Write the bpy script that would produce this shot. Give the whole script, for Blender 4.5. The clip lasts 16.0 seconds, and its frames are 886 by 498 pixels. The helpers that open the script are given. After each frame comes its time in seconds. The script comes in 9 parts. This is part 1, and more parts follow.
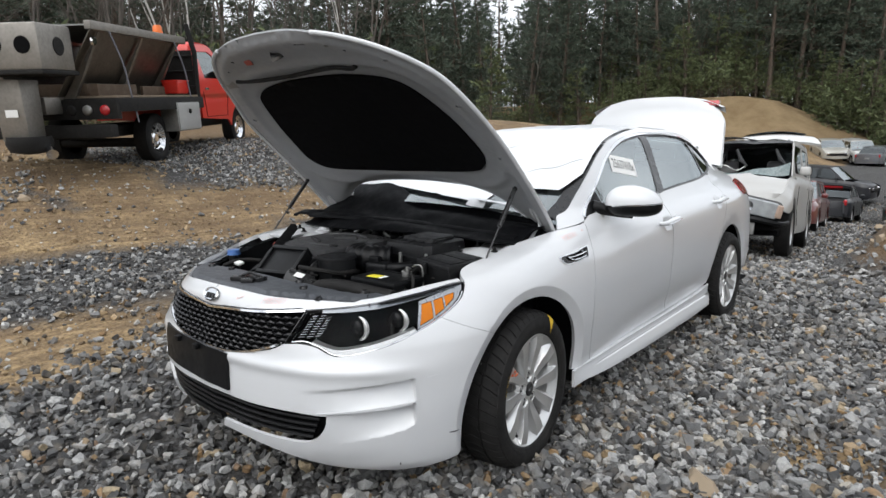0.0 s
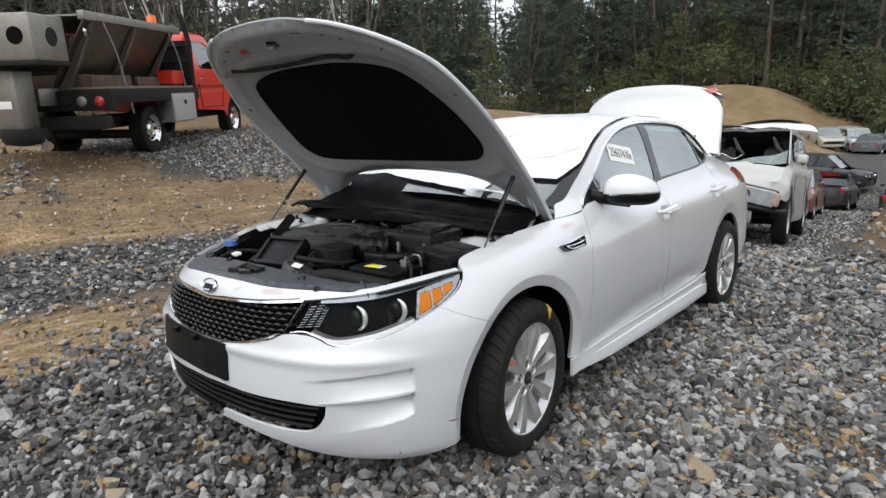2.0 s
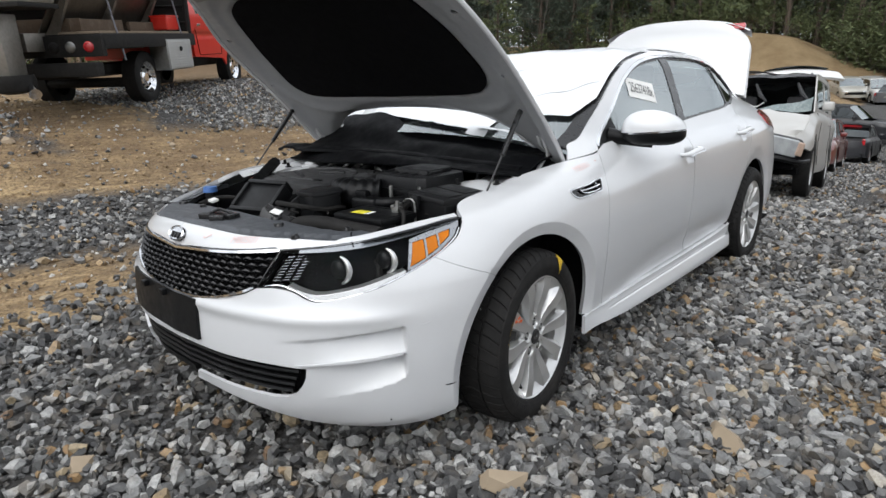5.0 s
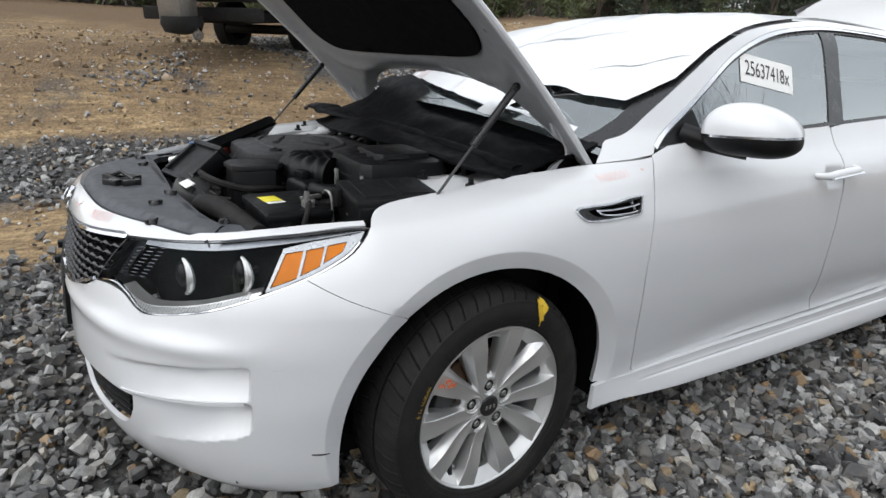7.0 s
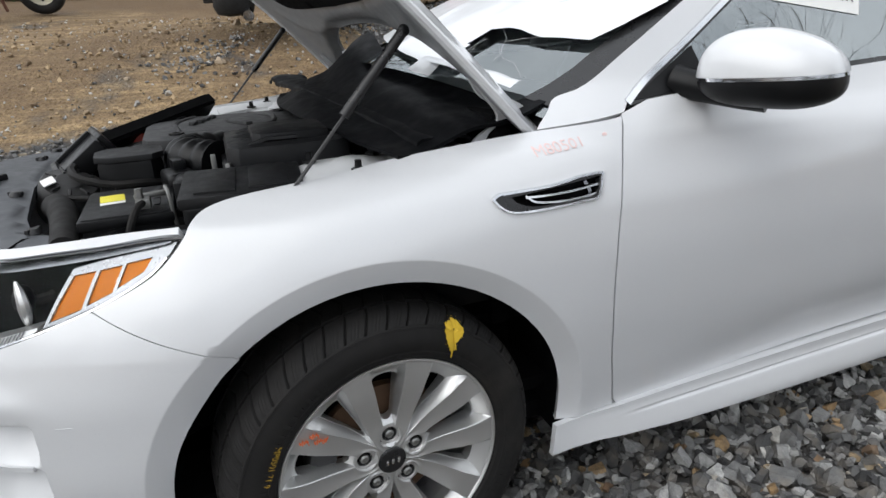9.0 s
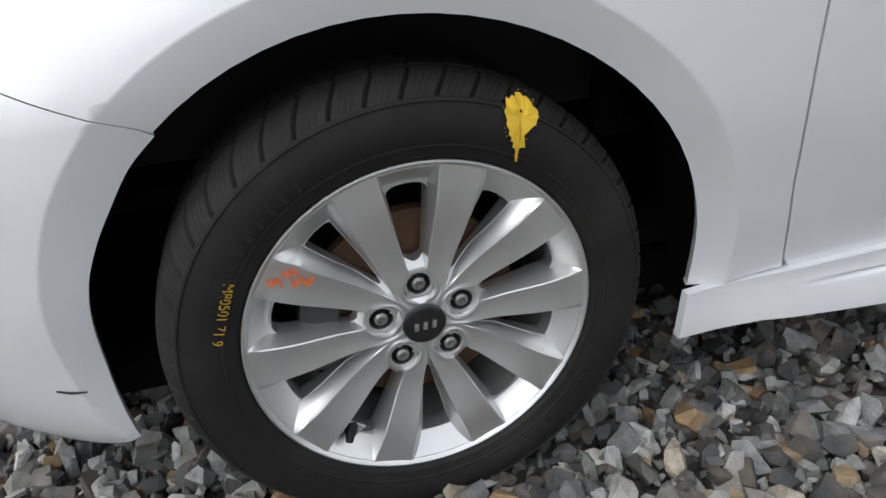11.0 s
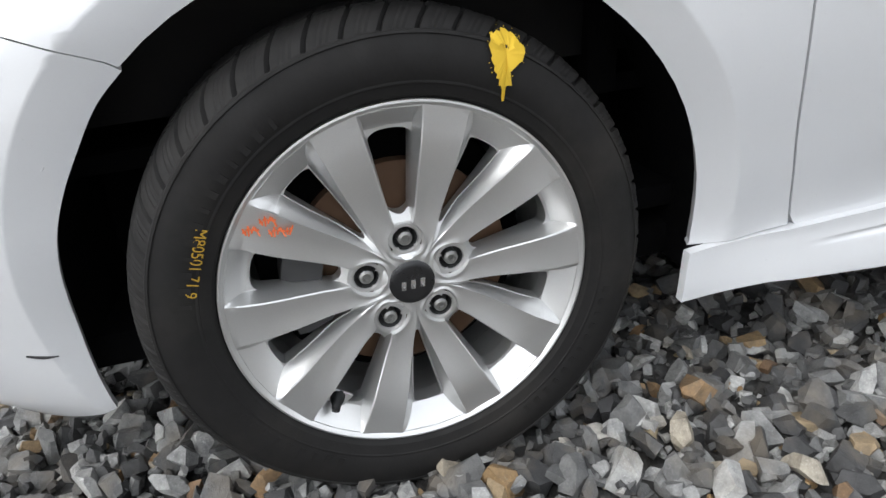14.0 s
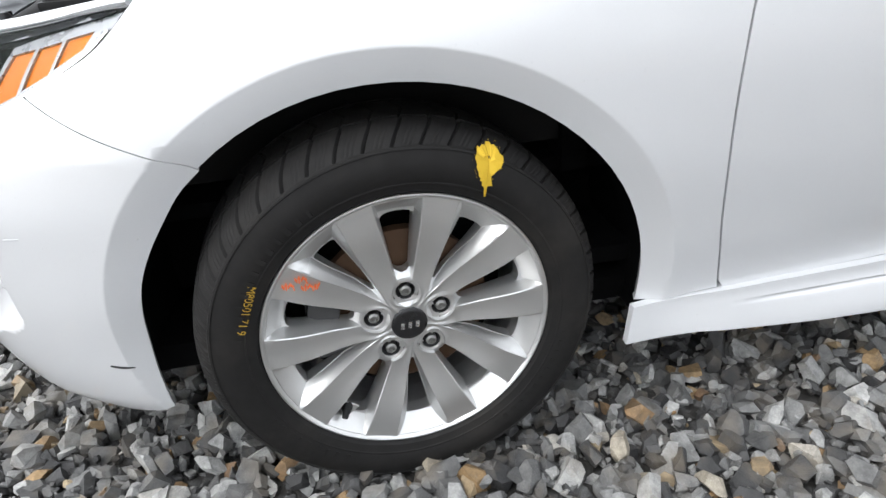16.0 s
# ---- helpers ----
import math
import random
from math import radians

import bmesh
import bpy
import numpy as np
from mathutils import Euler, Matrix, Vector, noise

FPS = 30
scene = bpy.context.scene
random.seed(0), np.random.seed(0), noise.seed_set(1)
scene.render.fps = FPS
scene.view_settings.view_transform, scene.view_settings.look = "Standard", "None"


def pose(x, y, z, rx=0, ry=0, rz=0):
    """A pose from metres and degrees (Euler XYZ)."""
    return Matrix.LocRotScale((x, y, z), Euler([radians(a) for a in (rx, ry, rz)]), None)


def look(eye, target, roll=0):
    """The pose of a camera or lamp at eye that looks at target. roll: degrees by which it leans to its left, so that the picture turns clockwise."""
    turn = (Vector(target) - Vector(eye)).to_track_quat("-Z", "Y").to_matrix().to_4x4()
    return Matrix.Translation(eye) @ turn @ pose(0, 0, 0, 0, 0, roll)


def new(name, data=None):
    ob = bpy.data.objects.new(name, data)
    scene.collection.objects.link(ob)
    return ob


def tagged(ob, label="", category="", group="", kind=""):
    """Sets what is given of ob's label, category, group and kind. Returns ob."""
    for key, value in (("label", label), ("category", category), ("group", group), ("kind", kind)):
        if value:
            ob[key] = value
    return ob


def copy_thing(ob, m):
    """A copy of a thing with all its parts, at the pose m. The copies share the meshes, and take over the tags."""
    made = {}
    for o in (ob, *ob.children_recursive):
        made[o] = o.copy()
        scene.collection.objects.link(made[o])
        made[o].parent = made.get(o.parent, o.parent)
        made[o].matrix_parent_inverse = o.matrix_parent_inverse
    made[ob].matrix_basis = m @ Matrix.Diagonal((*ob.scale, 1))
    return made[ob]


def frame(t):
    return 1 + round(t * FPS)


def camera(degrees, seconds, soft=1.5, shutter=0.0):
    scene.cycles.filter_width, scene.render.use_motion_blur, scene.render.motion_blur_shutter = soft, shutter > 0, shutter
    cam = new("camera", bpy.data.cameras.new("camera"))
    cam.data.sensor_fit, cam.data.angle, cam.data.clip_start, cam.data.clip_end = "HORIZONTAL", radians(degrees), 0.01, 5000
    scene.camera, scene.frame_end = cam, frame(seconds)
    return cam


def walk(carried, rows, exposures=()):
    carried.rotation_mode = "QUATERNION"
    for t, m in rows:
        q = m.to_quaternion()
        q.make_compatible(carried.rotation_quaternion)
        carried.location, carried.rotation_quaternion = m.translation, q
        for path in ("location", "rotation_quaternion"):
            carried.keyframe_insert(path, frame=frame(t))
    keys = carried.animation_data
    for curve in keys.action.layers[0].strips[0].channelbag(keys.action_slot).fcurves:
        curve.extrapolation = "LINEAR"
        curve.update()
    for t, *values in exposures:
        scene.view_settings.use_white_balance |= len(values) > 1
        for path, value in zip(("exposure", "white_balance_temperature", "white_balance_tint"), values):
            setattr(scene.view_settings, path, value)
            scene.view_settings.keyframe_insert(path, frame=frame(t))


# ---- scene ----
cam = camera(71.8, 16.0)
PATH = [
    (0, (2.202, -2.105, 1.362), (0.927, -0.601, 1.023), -1.0),
    (0.5, (2.201, -2.1, 1.36), (0.926, -0.598, 1.015), -1.2),
    (1, (2.199, -2.101, 1.361), (0.931, -0.594, 1.007), -1.3),
    (1.5, (2.198, -2.103, 1.356), (0.935, -0.594, 0.999), -1.5),
    (2, (2.198, -2.104, 1.358), (0.933, -0.6, 0.988), -1.3),
    (2.5, (2.207, -2.107, 1.365), (0.943, -0.602, 0.993), -1.4),
    (3, (2.204, -2.11, 1.362), (0.951, -0.594, 0.998), -1.3),
    (3.5, (2.179, -2.114, 1.366), (0.953, -0.574, 1.014), -1.7),
    (4, (2.14, -2.119, 1.361), (0.916, -0.576, 1.013), -2.1),
    (4.5, (2.096, -2.053, 1.311), (0.889, -0.522, 0.864), -1.7),
    (6.8, (2.004, -0.96, 1.216), (0.397, 0.078, 0.631), 1.9),
    (7, (2.048, -0.895, 1.236), (0.429, 0.11, 0.63), 2.8),
    (7.5, (2.022, -0.74, 1.227), (0.323, 0.089, 0.573), -1.4),
    (8, (1.931, -0.596, 1.232), (0.253, 0.31, 0.627), -3.7),
    (8.5, (1.897, -0.434, 1.193), (0.205, 0.39, 0.517), -2.2),
    (9, (1.89, -0.278, 1.178), (0.153, 0.425, 0.479), -2.1),
    (9.5, (1.817, -0.233, 1.146), (0.093, 0.402, 0.355), -2.7),
    (9.8, (1.712, -0.197, 1.106), (-0.028, 0.309, 0.259), -0.3),
    (10, (1.636, -0.151, 1.064), (-0.066, 0.31, 0.122), -0.8),
    (10.2, (1.593, -0.117, 1.004), (-0.086, 0.26, -0.015), -3.8),
    (12.3, (1.558, -0.072, 0.712), (-0.212, 0.175, -0.185), -6.2),
    (12.5, (1.563, -0.07, 0.714), (-0.211, 0.196, -0.172), -6.4),
    (13, (1.572, -0.06, 0.712), (-0.193, 0.243, -0.178), -6.6),
    (13.5, (1.577, -0.066, 0.715), (-0.19, 0.231, -0.174), -6.9),
    (14, (1.578, -0.071, 0.716), (-0.191, 0.222, -0.169), -6.8),
    (14.5, (1.579, -0.076, 0.718), (-0.187, 0.227, -0.171), -7.1),
    (15, (1.584, -0.071, 0.716), (-0.187, 0.22, -0.168), -7.5),
    (15.5, (1.598, -0.077, 0.735), (-0.165, 0.237, -0.156), -7.2),
    (16, (1.716, -0.055, 0.923), (-0.018, 0.193, -0.042), -4.4),
]
EXPOSURES = [(0.0, 0.86), (4.7, 0.86), (6.8, 0.84), (9.0, 0.80), (10.2, 0.82), (12.3, 1.47), (15.4, 1.47), (16.0, 1.55)]
walk(cam, [(t, look(eye, target, roll)) for t, eye, target, roll in PATH], EXPOSURES)

# ---- place ----
# world and light: a bright overcast day
world = bpy.data.worlds.new("overcast_sky")
scene.world = world
world.use_nodes = True
wn, wl = world.node_tree.nodes, world.node_tree.links
wn.clear()
SUN_UP, SUN_TURN = 50.0, 168.0
sky = wn.new("ShaderNodeTexSky")
sky.sky_type, sky.sun_disc = "NISHITA", False
sky.sun_elevation, sky.sun_rotation = radians(SUN_UP), radians(SUN_TURN)
sky.air_density, sky.dust_density, sky.ozone_density = 1.0, 3.0, 1.0
grey = wn.new("ShaderNodeHueSaturation")
grey.inputs["Saturation"].default_value = 0.22
wl.new(sky.outputs[0], grey.inputs["Color"])
coord = wn.new("ShaderNodeTexCoord")
cloud = wn.new("ShaderNodeTexNoise")
cloud.inputs["Scale"].default_value, cloud.inputs["Detail"].default_value = 2.2, 6.0
wl.new(coord.outputs["Generated"], cloud.inputs["Vector"])
ramp = wn.new("ShaderNodeValToRGB")
ramp.color_ramp.elements[0].position, ramp.color_ramp.elements[0].color = 0.35, (5.2, 5.6, 6.2, 1)
ramp.color_ramp.elements[1].position, ramp.color_ramp.elements[1].color = 0.65, (10.0, 10.4, 10.9, 1)
wl.new(cloud.outputs["Fac"], ramp.inputs["Fac"])
veil = wn.new("ShaderNodeMixRGB")
veil.inputs["Fac"].default_value = 0.72
wl.new(grey.outputs[0], veil.inputs[1])
wl.new(ramp.outputs[0], veil.inputs[2])
back = wn.new("ShaderNodeBackground")
back.inputs["Strength"].default_value = 0.105
wl.new(veil.outputs[0], back.inputs["Color"])
out = wn.new("ShaderNodeOutputWorld")
wl.new(back.outputs[0], out.inputs["Surface"])
sun = new("sun", bpy.data.lights.new("sun", "SUN"))
sun.data.energy, sun.data.angle, sun.data.color = 0.8, radians(70), (1.0, 0.985, 0.96)
a, b = radians(SUN_UP), radians(SUN_TURN)
sun.matrix_world = look((0, 0, 30), (-math.sin(b) * math.cos(a), -math.cos(b) * math.cos(a), 30 - math.sin(a)))

# ---- materials ----


class Nodes:
    """A small wrapper to write node materials shortly."""

    def __init__(self, name):
        self.mat = bpy.data.materials.new(name)
        self.mat.use_nodes = True
        self.n, self.l = self.mat.node_tree.nodes, self.mat.node_tree.links
        self.bsdf = self.n["Principled BSDF"]
        self.out = self.n["Material Output"]
        self.geo = self.n.new("ShaderNodeNewGeometry")
        self.tex = self.n.new("ShaderNodeTexCoord")
        self.info = self.n.new("ShaderNodeObjectInfo")

    def put(self, socket, value):
        s = self.bsdf.inputs[socket]
        if isinstance(value, bpy.types.NodeSocket):
            self.l.new(value, s)
        elif isinstance(value, (tuple, list)):
            s.default_value = (*value[:3], 1.0) if s.type == "RGBA" else value
        else:
            s.default_value = value
        return self

    def place(self):
        return self.geo.outputs["Position"]

    def own(self):
        return self.tex.outputs["Object"]

    def noise(self, scale, detail=4, rough=0.55, at=None, squash=None, distortion=0.0):
        t = self.n.new("ShaderNodeTexNoise")
        t.inputs["Scale"].default_value, t.inputs["Detail"].default_value, t.inputs["Roughness"].default_value = scale, detail, rough
        t.inputs["Distortion"].default_value = distortion
        v = at if at is not None else self.own()
        if squash:
            m = self.n.new("ShaderNodeVectorMath")
            m.operation = "MULTIPLY"
            m.inputs[1].default_value = squash
            self.l.new(v, m.inputs[0])
            v = m.outputs[0]
        self.l.new(v, t.inputs["Vector"])
        return t.outputs["Fac"]

    def voronoi(self, scale, at=None, feature="F1", output="Distance"):
        t = self.n.new("ShaderNodeTexVoronoi")
        t.feature = feature
        t.inputs["Scale"].default_value = scale
        self.l.new(at if at is not None else self.own(), t.inputs["Vector"])
        return t.outputs[output]

    def ramp(self, fac, *stops):
        r = self.n.new("ShaderNodeValToRGB")
        e = r.color_ramp.elements
        while len(e) < len(stops):
            e.new(0.5)
        for i, (p, c) in enumerate(stops):
            e[i].position = p
            e[i].color = (c, c, c, 1) if isinstance(c, (int, float)) else (*c, 1)
        self.l.new(fac, r.inputs["Fac"])
        return r.outputs["Color"]

    def mix(self, fac, a, b, kind="MIX"):
        m = self.n.new("ShaderNodeMixRGB")
        m.blend_type = kind
        for i, v in ((0, fac), (1, a), (2, b)):
            if isinstance(v, bpy.types.NodeSocket):
                self.l.new(v, m.inputs[i])
            elif isinstance(v, (tuple, list)):
                m.inputs[i].default_value = (*v[:3], 1)
            elif i:
                m.inputs[i].default_value = (v, v, v, 1)
            else:
                m.inputs[i].default_value = v
        return m.outputs[0]

    def bump(self, height, strength=0.3, distance=0.01):
        b = self.n.new("ShaderNodeBump")
        b.inputs["Strength"].default_value, b.inputs["Distance"].default_value = strength, distance
        self.l.new(height, b.inputs["Height"])
        self.l.new(b.outputs["Normal"], self.bsdf.inputs["Normal"])
        return self


def plastic(name, colour, rough=0.5, grain=260.0, spread=0.35, bump=0.12, dust=0.0, metal=0.0, coat=0.0, spec=0.5):
    """A moulded or painted surface with grain, blotches and dust."""
    k = Nodes(name)
    dark = tuple(c * (1 - spread) for c in colour)
    base = k.mix(k.noise(9, 5), dark, tuple(min(1, c * (1 + spread * 0.5)) for c in colour))
    if dust:
        base = k.mix(k.ramp(k.noise(6, 6, 0.65), (0.5, 0.0), (0.75, dust)), base, (0.33, 0.29, 0.24))
    k.put("Base Color", base).put("Roughness", k.ramp(k.noise(30, 4), (0.3, max(0.02, rough - 0.08)), (0.7, min(1, rough + 0.1)))).put("Metallic", metal).put("Specular IOR Level", spec)
    if coat:
        k.put("Coat Weight", coat).put("Coat Roughness", 0.05)
    if bump:
        k.bump(k.noise(grain, 3), bump, 0.001)
    return k.mat


def paint(name, colour, dirt=0.12, rough=0.28, coat=0.8):
    """Car paint under clear coat, with fine flake, faint dirt film and dried drops."""
    k = Nodes(name)
    base = k.mix(k.noise(900, 2), colour, tuple(c * 0.94 for c in colour))
    film = k.ramp(k.noise(2.2, 7, 0.62), (0.45, 0.0), (0.85, dirt))
    base = k.mix(film, base, tuple(0.6 * c + 0.4 * d for c, d in zip(colour, (0.36, 0.31, 0.25))))
    specks = k.ramp(k.noise(170, 3, 0.7), (0.66, 0.0), (0.74, dirt * 1.2))
    base = k.mix(specks, base, tuple(0.5 * c for c in colour))
    k.put("Base Color", base).put("Roughness", rough).put("Coat Weight", coat)
    k.put("Coat Roughness", k.ramp(k.noise(14, 5), (0.35, 0.03), (0.75, 0.14)))
    k.bump(k.noise(3.0, 2), 0.03, 0.01)
    return k.mat


def metal(name, colour, rough=0.3, grain=60.0, spots=0.15, rust=0.0):
    k = Nodes(name)
    base = k.mix(k.noise(grain, 5), colour, tuple(c * (1 - spots) for c in colour))
    if rust:
        base = k.mix(k.ramp(k.noise(7, 7, 0.7), (0.6 - rust * 0.3, 0.0), (0.75, 1.0)), base, (0.17, 0.075, 0.03))
    k.put("Base Color", base).put("Metallic", 1.0).put("Roughness", k.ramp(k.noise(25, 5), (0.3, rough * 0.75), (0.7, rough * 1.35)))
    return k.mat


def glass(name, tint, gloss=1.0, ior=1.6):
    """A pane: see-through tint under a mirror-like gloss that grows at grazing angles."""
    k = Nodes(name)
    clear = k.n.new("ShaderNodeBsdfTransparent")
    clear.inputs["Color"].default_value = (*tint, 1)
    shine = k.n.new("ShaderNodeBsdfGlossy")
    shine.inputs["Roughness"].default_value = 0.015
    shine.inputs["Color"].default_value = (gloss * 0.93, gloss * 0.99, gloss, 1)
    fr = k.n.new("ShaderNodeFresnel")
    fr.inputs["IOR"].default_value = ior
    m = k.n.new("ShaderNodeMixShader")
    k.l.new(fr.outputs[0], m.inputs[0])
    k.l.new(clear.outputs[0], m.inputs[1])
    k.l.new(shine.outputs[0], m.inputs[2])
    k.l.new(m.outputs[0], k.out.inputs["Surface"])
    return k.mat


WHITE = paint("pearl_white_paint", (0.625, 0.635, 0.65), 0.12)
HOODGREY = plastic("grey_primer_paint", (0.31, 0.32, 0.33), 0.42, 120, 0.10, 0.03, coat=0.2)
BLACK = plastic("black_plastic", (0.005, 0.0053, 0.006), 0.40, 300, 0.3, 0.15, 0.006, spec=0.22)
SHROUD = plastic("grey_black_plastic", (0.060, 0.065, 0.073), 0.5, 420, 0.1, 0.2, 0.02)
COVER = plastic("dusty_black_plastic", (0.008, 0.0084, 0.0095), 0.45, 420, 0.25, 0.3, 0.012, spec=0.3)
COVERTOP = plastic("grey_black_cover", (0.036, 0.0365, 0.038), 0.55, 420, 0.2, 0.3, 0.03, spec=0.35)
LINER = plastic("black_wrinkled_sheet", (0.0035, 0.0038, 0.0048), 0.6, 18, 0.4, 0.8, 0.0, spec=0.10)
TRIMBLACK = plastic("satin_black_trim", (0.012, 0.012, 0.013), 0.3, 300, 0.2, 0.05)
# near-black for liners; also stands in for shade in hollows and openings
VOID = plastic("black_liner_and_shade", (0.004, 0.004, 0.0045), 0.95, 80, 0.4, 0.5, spec=0.1)
FELT = plastic("black_felt", (0.004, 0.004, 0.005), 0.97, 500, 0.4, 0.6, spec=0.1)
RUBBER = plastic("black_rubber", (0.0115, 0.011, 0.0108), 0.72, 200, 0.3, 0.2, 0.035, spec=0.25)
CHROME = metal("chrome", (0.75, 0.76, 0.78), 0.08, 30, 0.06)


def alloy_material():
    """Silver wheel paint: even metal flake under a thin lacquer."""
    k = Nodes("silver_alloy_paint")
    k.put("Base Color", k.mix(k.noise(700, 2), (0.60, 0.60, 0.595), (0.68, 0.68, 0.675))).put("Metallic", 0.86).put("Roughness", 0.40)
    return k.put("Coat Weight", 0.08).mat


ALLOY = alloy_material()
DULLIRON = plastic("dull_dark_iron", (0.045, 0.045, 0.046), 0.6, 60, 0.4, 0.3)
STEEL = metal("dull_steel", (0.34, 0.34, 0.33), 0.5, 20, 0.3)
STAINLESS = metal("weathered_stainless_steel", (0.34, 0.32, 0.29), 0.5, 6, 0.4)
RUST = metal("rusted_iron", (0.20, 0.10, 0.05), 0.75, 20, 0.5, 0.5)
BRAKE = plastic("brown_rust", (0.10, 0.052, 0.026), 0.8, 60, 0.4, 0.3)
GLASS = glass("green_tinted_glass", (0.50, 0.60, 0.58), 1.0, 3.8)
SCREEN = glass("windshield_glass", (0.62, 0.70, 0.68), 1.0, 3.4)
DARKCHROME = metal("dark_chrome", (0.42, 0.43, 0.45), 0.12, 30, 0.06)
DARKGLASS = glass("dark_glass", (0.12, 0.13, 0.13), 1.0, 1.9)
LENS = glass("clear_lens", (0.95, 0.96, 0.97), 0.38, 1.18)
AMBER = plastic("amber_reflector", (0.66, 0.185, 0.002), 0.4, 400, 0.35, 0.3, spec=0.25)
SMOKE = metal("smoked_chrome", (0.22, 0.23, 0.245), 0.16, 40, 0.1)
SILVERTRIM = plastic("silver_lamp_plastic", (0.36, 0.37, 0.385), 0.3, 300, 0.15, 0.05, metal=0.65)
REDLENS = plastic("red_lens", (0.42, 0.012, 0.018), 0.18, 100, 0.2, 0.0, coat=1.0)
OCHRE = plastic("ochre_marker", (0.50, 0.31, 0.03), 0.75, 90, 0.4, 0.3)
YELLOW = plastic("yellow_marker", (0.72, 0.47, 0.03), 0.75, 90, 0.3, 0.3)
LABELYELLOW = plastic("yellow_label", (0.80, 0.72, 0.05), 0.5, 90, 0.1, 0.0)
PAPER = plastic("white_label", (0.80, 0.80, 0.78), 0.6, 90, 0.06, 0.0)
INK = plastic("black_ink", (0.02, 0.02, 0.022), 0.6, 90, 0.2, 0.0)
PINK = plastic("pink_grease_pencil", (0.74, 0.55, 0.53), 0.8, 90, 0.25, 0.0)
ORANGE = plastic("orange_grease_pencil", (0.80, 0.17, 0.05), 0.8, 90, 0.25, 0.0)
REDCAP = plastic("red_brown_cap", (0.30, 0.035, 0.022), 0.4, 200, 0.3, 0.1)
BLUECAP = plastic("blue_cap", (0.06, 0.16, 0.42), 0.4, 200, 0.3, 0.1)
GREYMETAL = plastic("light_grey_body_steel", (0.55, 0.56, 0.57), 0.4, 150, 0.12, 0.04, 0.15)
SEAT = plastic("grey_cloth", (0.10, 0.10, 0.105), 0.9, 300, 0.2, 0.3)


def film_material():
    k = Nodes("white_plastic_film")
    k.put("Base Color", k.mix(k.noise(3, 5), (0.66, 0.675, 0.695), (0.74, 0.75, 0.76))).put("Roughness", 0.3)
    k.put("Coat Weight", 0.3)
    k.bump(k.noise(4.5, 6, 0.6, squash=(1, 0.35, 1), distortion=0.8), 0.10, 0.008)
    return k.mat


FILM = film_material()


def ground_material():
    """Crushed grey stone, tan dirt and brown litter in patches that follow the lane and the bank."""
    k = Nodes("gravel_and_dirt")
    p = k.place()
    sep = k.n.new("ShaderNodeSeparateXYZ")
    k.l.new(p, sep.inputs[0])
    wob = k.noise(0.55, 5, 0.6, p)
    cells = k.voronoi(26, p, output="Color")
    stone = k.mix(k.ramp(cells, (0.2, 0.0), (0.8, 1.0)), (0.07, 0.073, 0.077), (0.215, 0.217, 0.218))
    # gaps between the stones: crevice shade and brown dirt put into the colour
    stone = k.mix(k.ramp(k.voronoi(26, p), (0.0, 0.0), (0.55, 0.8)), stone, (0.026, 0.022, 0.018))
    fine = k.noise(18, 8, 0.7, p)
    dirt = k.mix(k.ramp(fine, (0.34, 0.0), (0.68, 1.0)), (0.16, 0.105, 0.056), (0.55, 0.395, 0.205))
    rake = k.noise(2.6, 7, 0.7, p, squash=(3.2, 0.55, 1), distortion=0.6)
    dirt = k.mix(k.ramp(rake, (0.40, 0.75), (0.58, 0.0)), dirt, (0.125, 0.078, 0.038))
    dirt = k.mix(k.ramp(rake, (0.56, 0.0), (0.72, 0.6)), dirt, (0.55, 0.405, 0.215))
    dirt = k.mix(k.ramp(k.noise(1.3, 6, 0.65, p), (0.47, 0.0), (0.72, 0.7)), dirt, (0.165, 0.105, 0.053))
    dirt = k.mix(k.ramp(k.noise(0.35, 6, 0.68, p), (0.42, 0.0), (0.62, 0.8)), dirt, k.mix(fine, (0.075, 0.045, 0.022), (0.21, 0.135, 0.07)))
    dirt = k.mix(k.ramp(k.noise(60, 4, 0.6, p), (0.62, 0.0), (0.70, 0.6)), dirt, (0.42, 0.35, 0.25))
    litter = k.mix(fine, (0.07, 0.045, 0.025), (0.20, 0.125, 0.06))

    def band(socket, lo, hi, soft, wobble):
        a = k.n.new("ShaderNodeMath")
        a.operation = "MULTIPLY_ADD"
        k.l.new(wob, a.inputs[0])
        a.inputs[1].default_value = wobble
        k.l.new(socket, a.inputs[2])
        m = k.n.new("ShaderNodeMapRange")
        m.inputs["From Min"].default_value, m.inputs["From Max"].default_value = lo, lo + soft
        k.l.new(a.outputs[0], m.inputs["Value"])
        n = k.n.new("ShaderNodeMapRange")
        n.inputs["From Min"].default_value, n.inputs["From Max"].default_value = hi, hi - soft
        k.l.new(a.outputs[0], n.inputs["Value"])
        t = k.n.new("ShaderNodeMath")
        t.operation = "MULTIPLY"
        k.l.new(m.outputs[0], t.inputs[0])
        k.l.new(n.outputs[0], t.inputs[1])
        return t.outputs[0]
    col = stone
    col = k.mix(k.mix(1.0, band(sep.outputs["X"], -2.85, -1.25, 0.3, 0.9), band(sep.outputs["Y"], -60.0, 1.4, 1.2, 1.2), "MULTIPLY"), col, dirt)       # wheel track beside the car
    col = k.mix(band(sep.outputs["X"], -90.0, -3.45, 0.3, 1.6), col, dirt)         # bare bank
    col = k.mix(k.ramp(k.noise(0.42, 4, 0.6, p), (0.62, 0.0), (0.68, 0.75)), col, stone)
    patch = k.mix(1.0, band(sep.outputs["X"], -9.8, -5.1, 0.5, 1.5), band(sep.outputs["Y"], 2.5, 6.6, 0.5, 1.5), "MULTIPLY")
    col = k.mix(patch, col, stone)
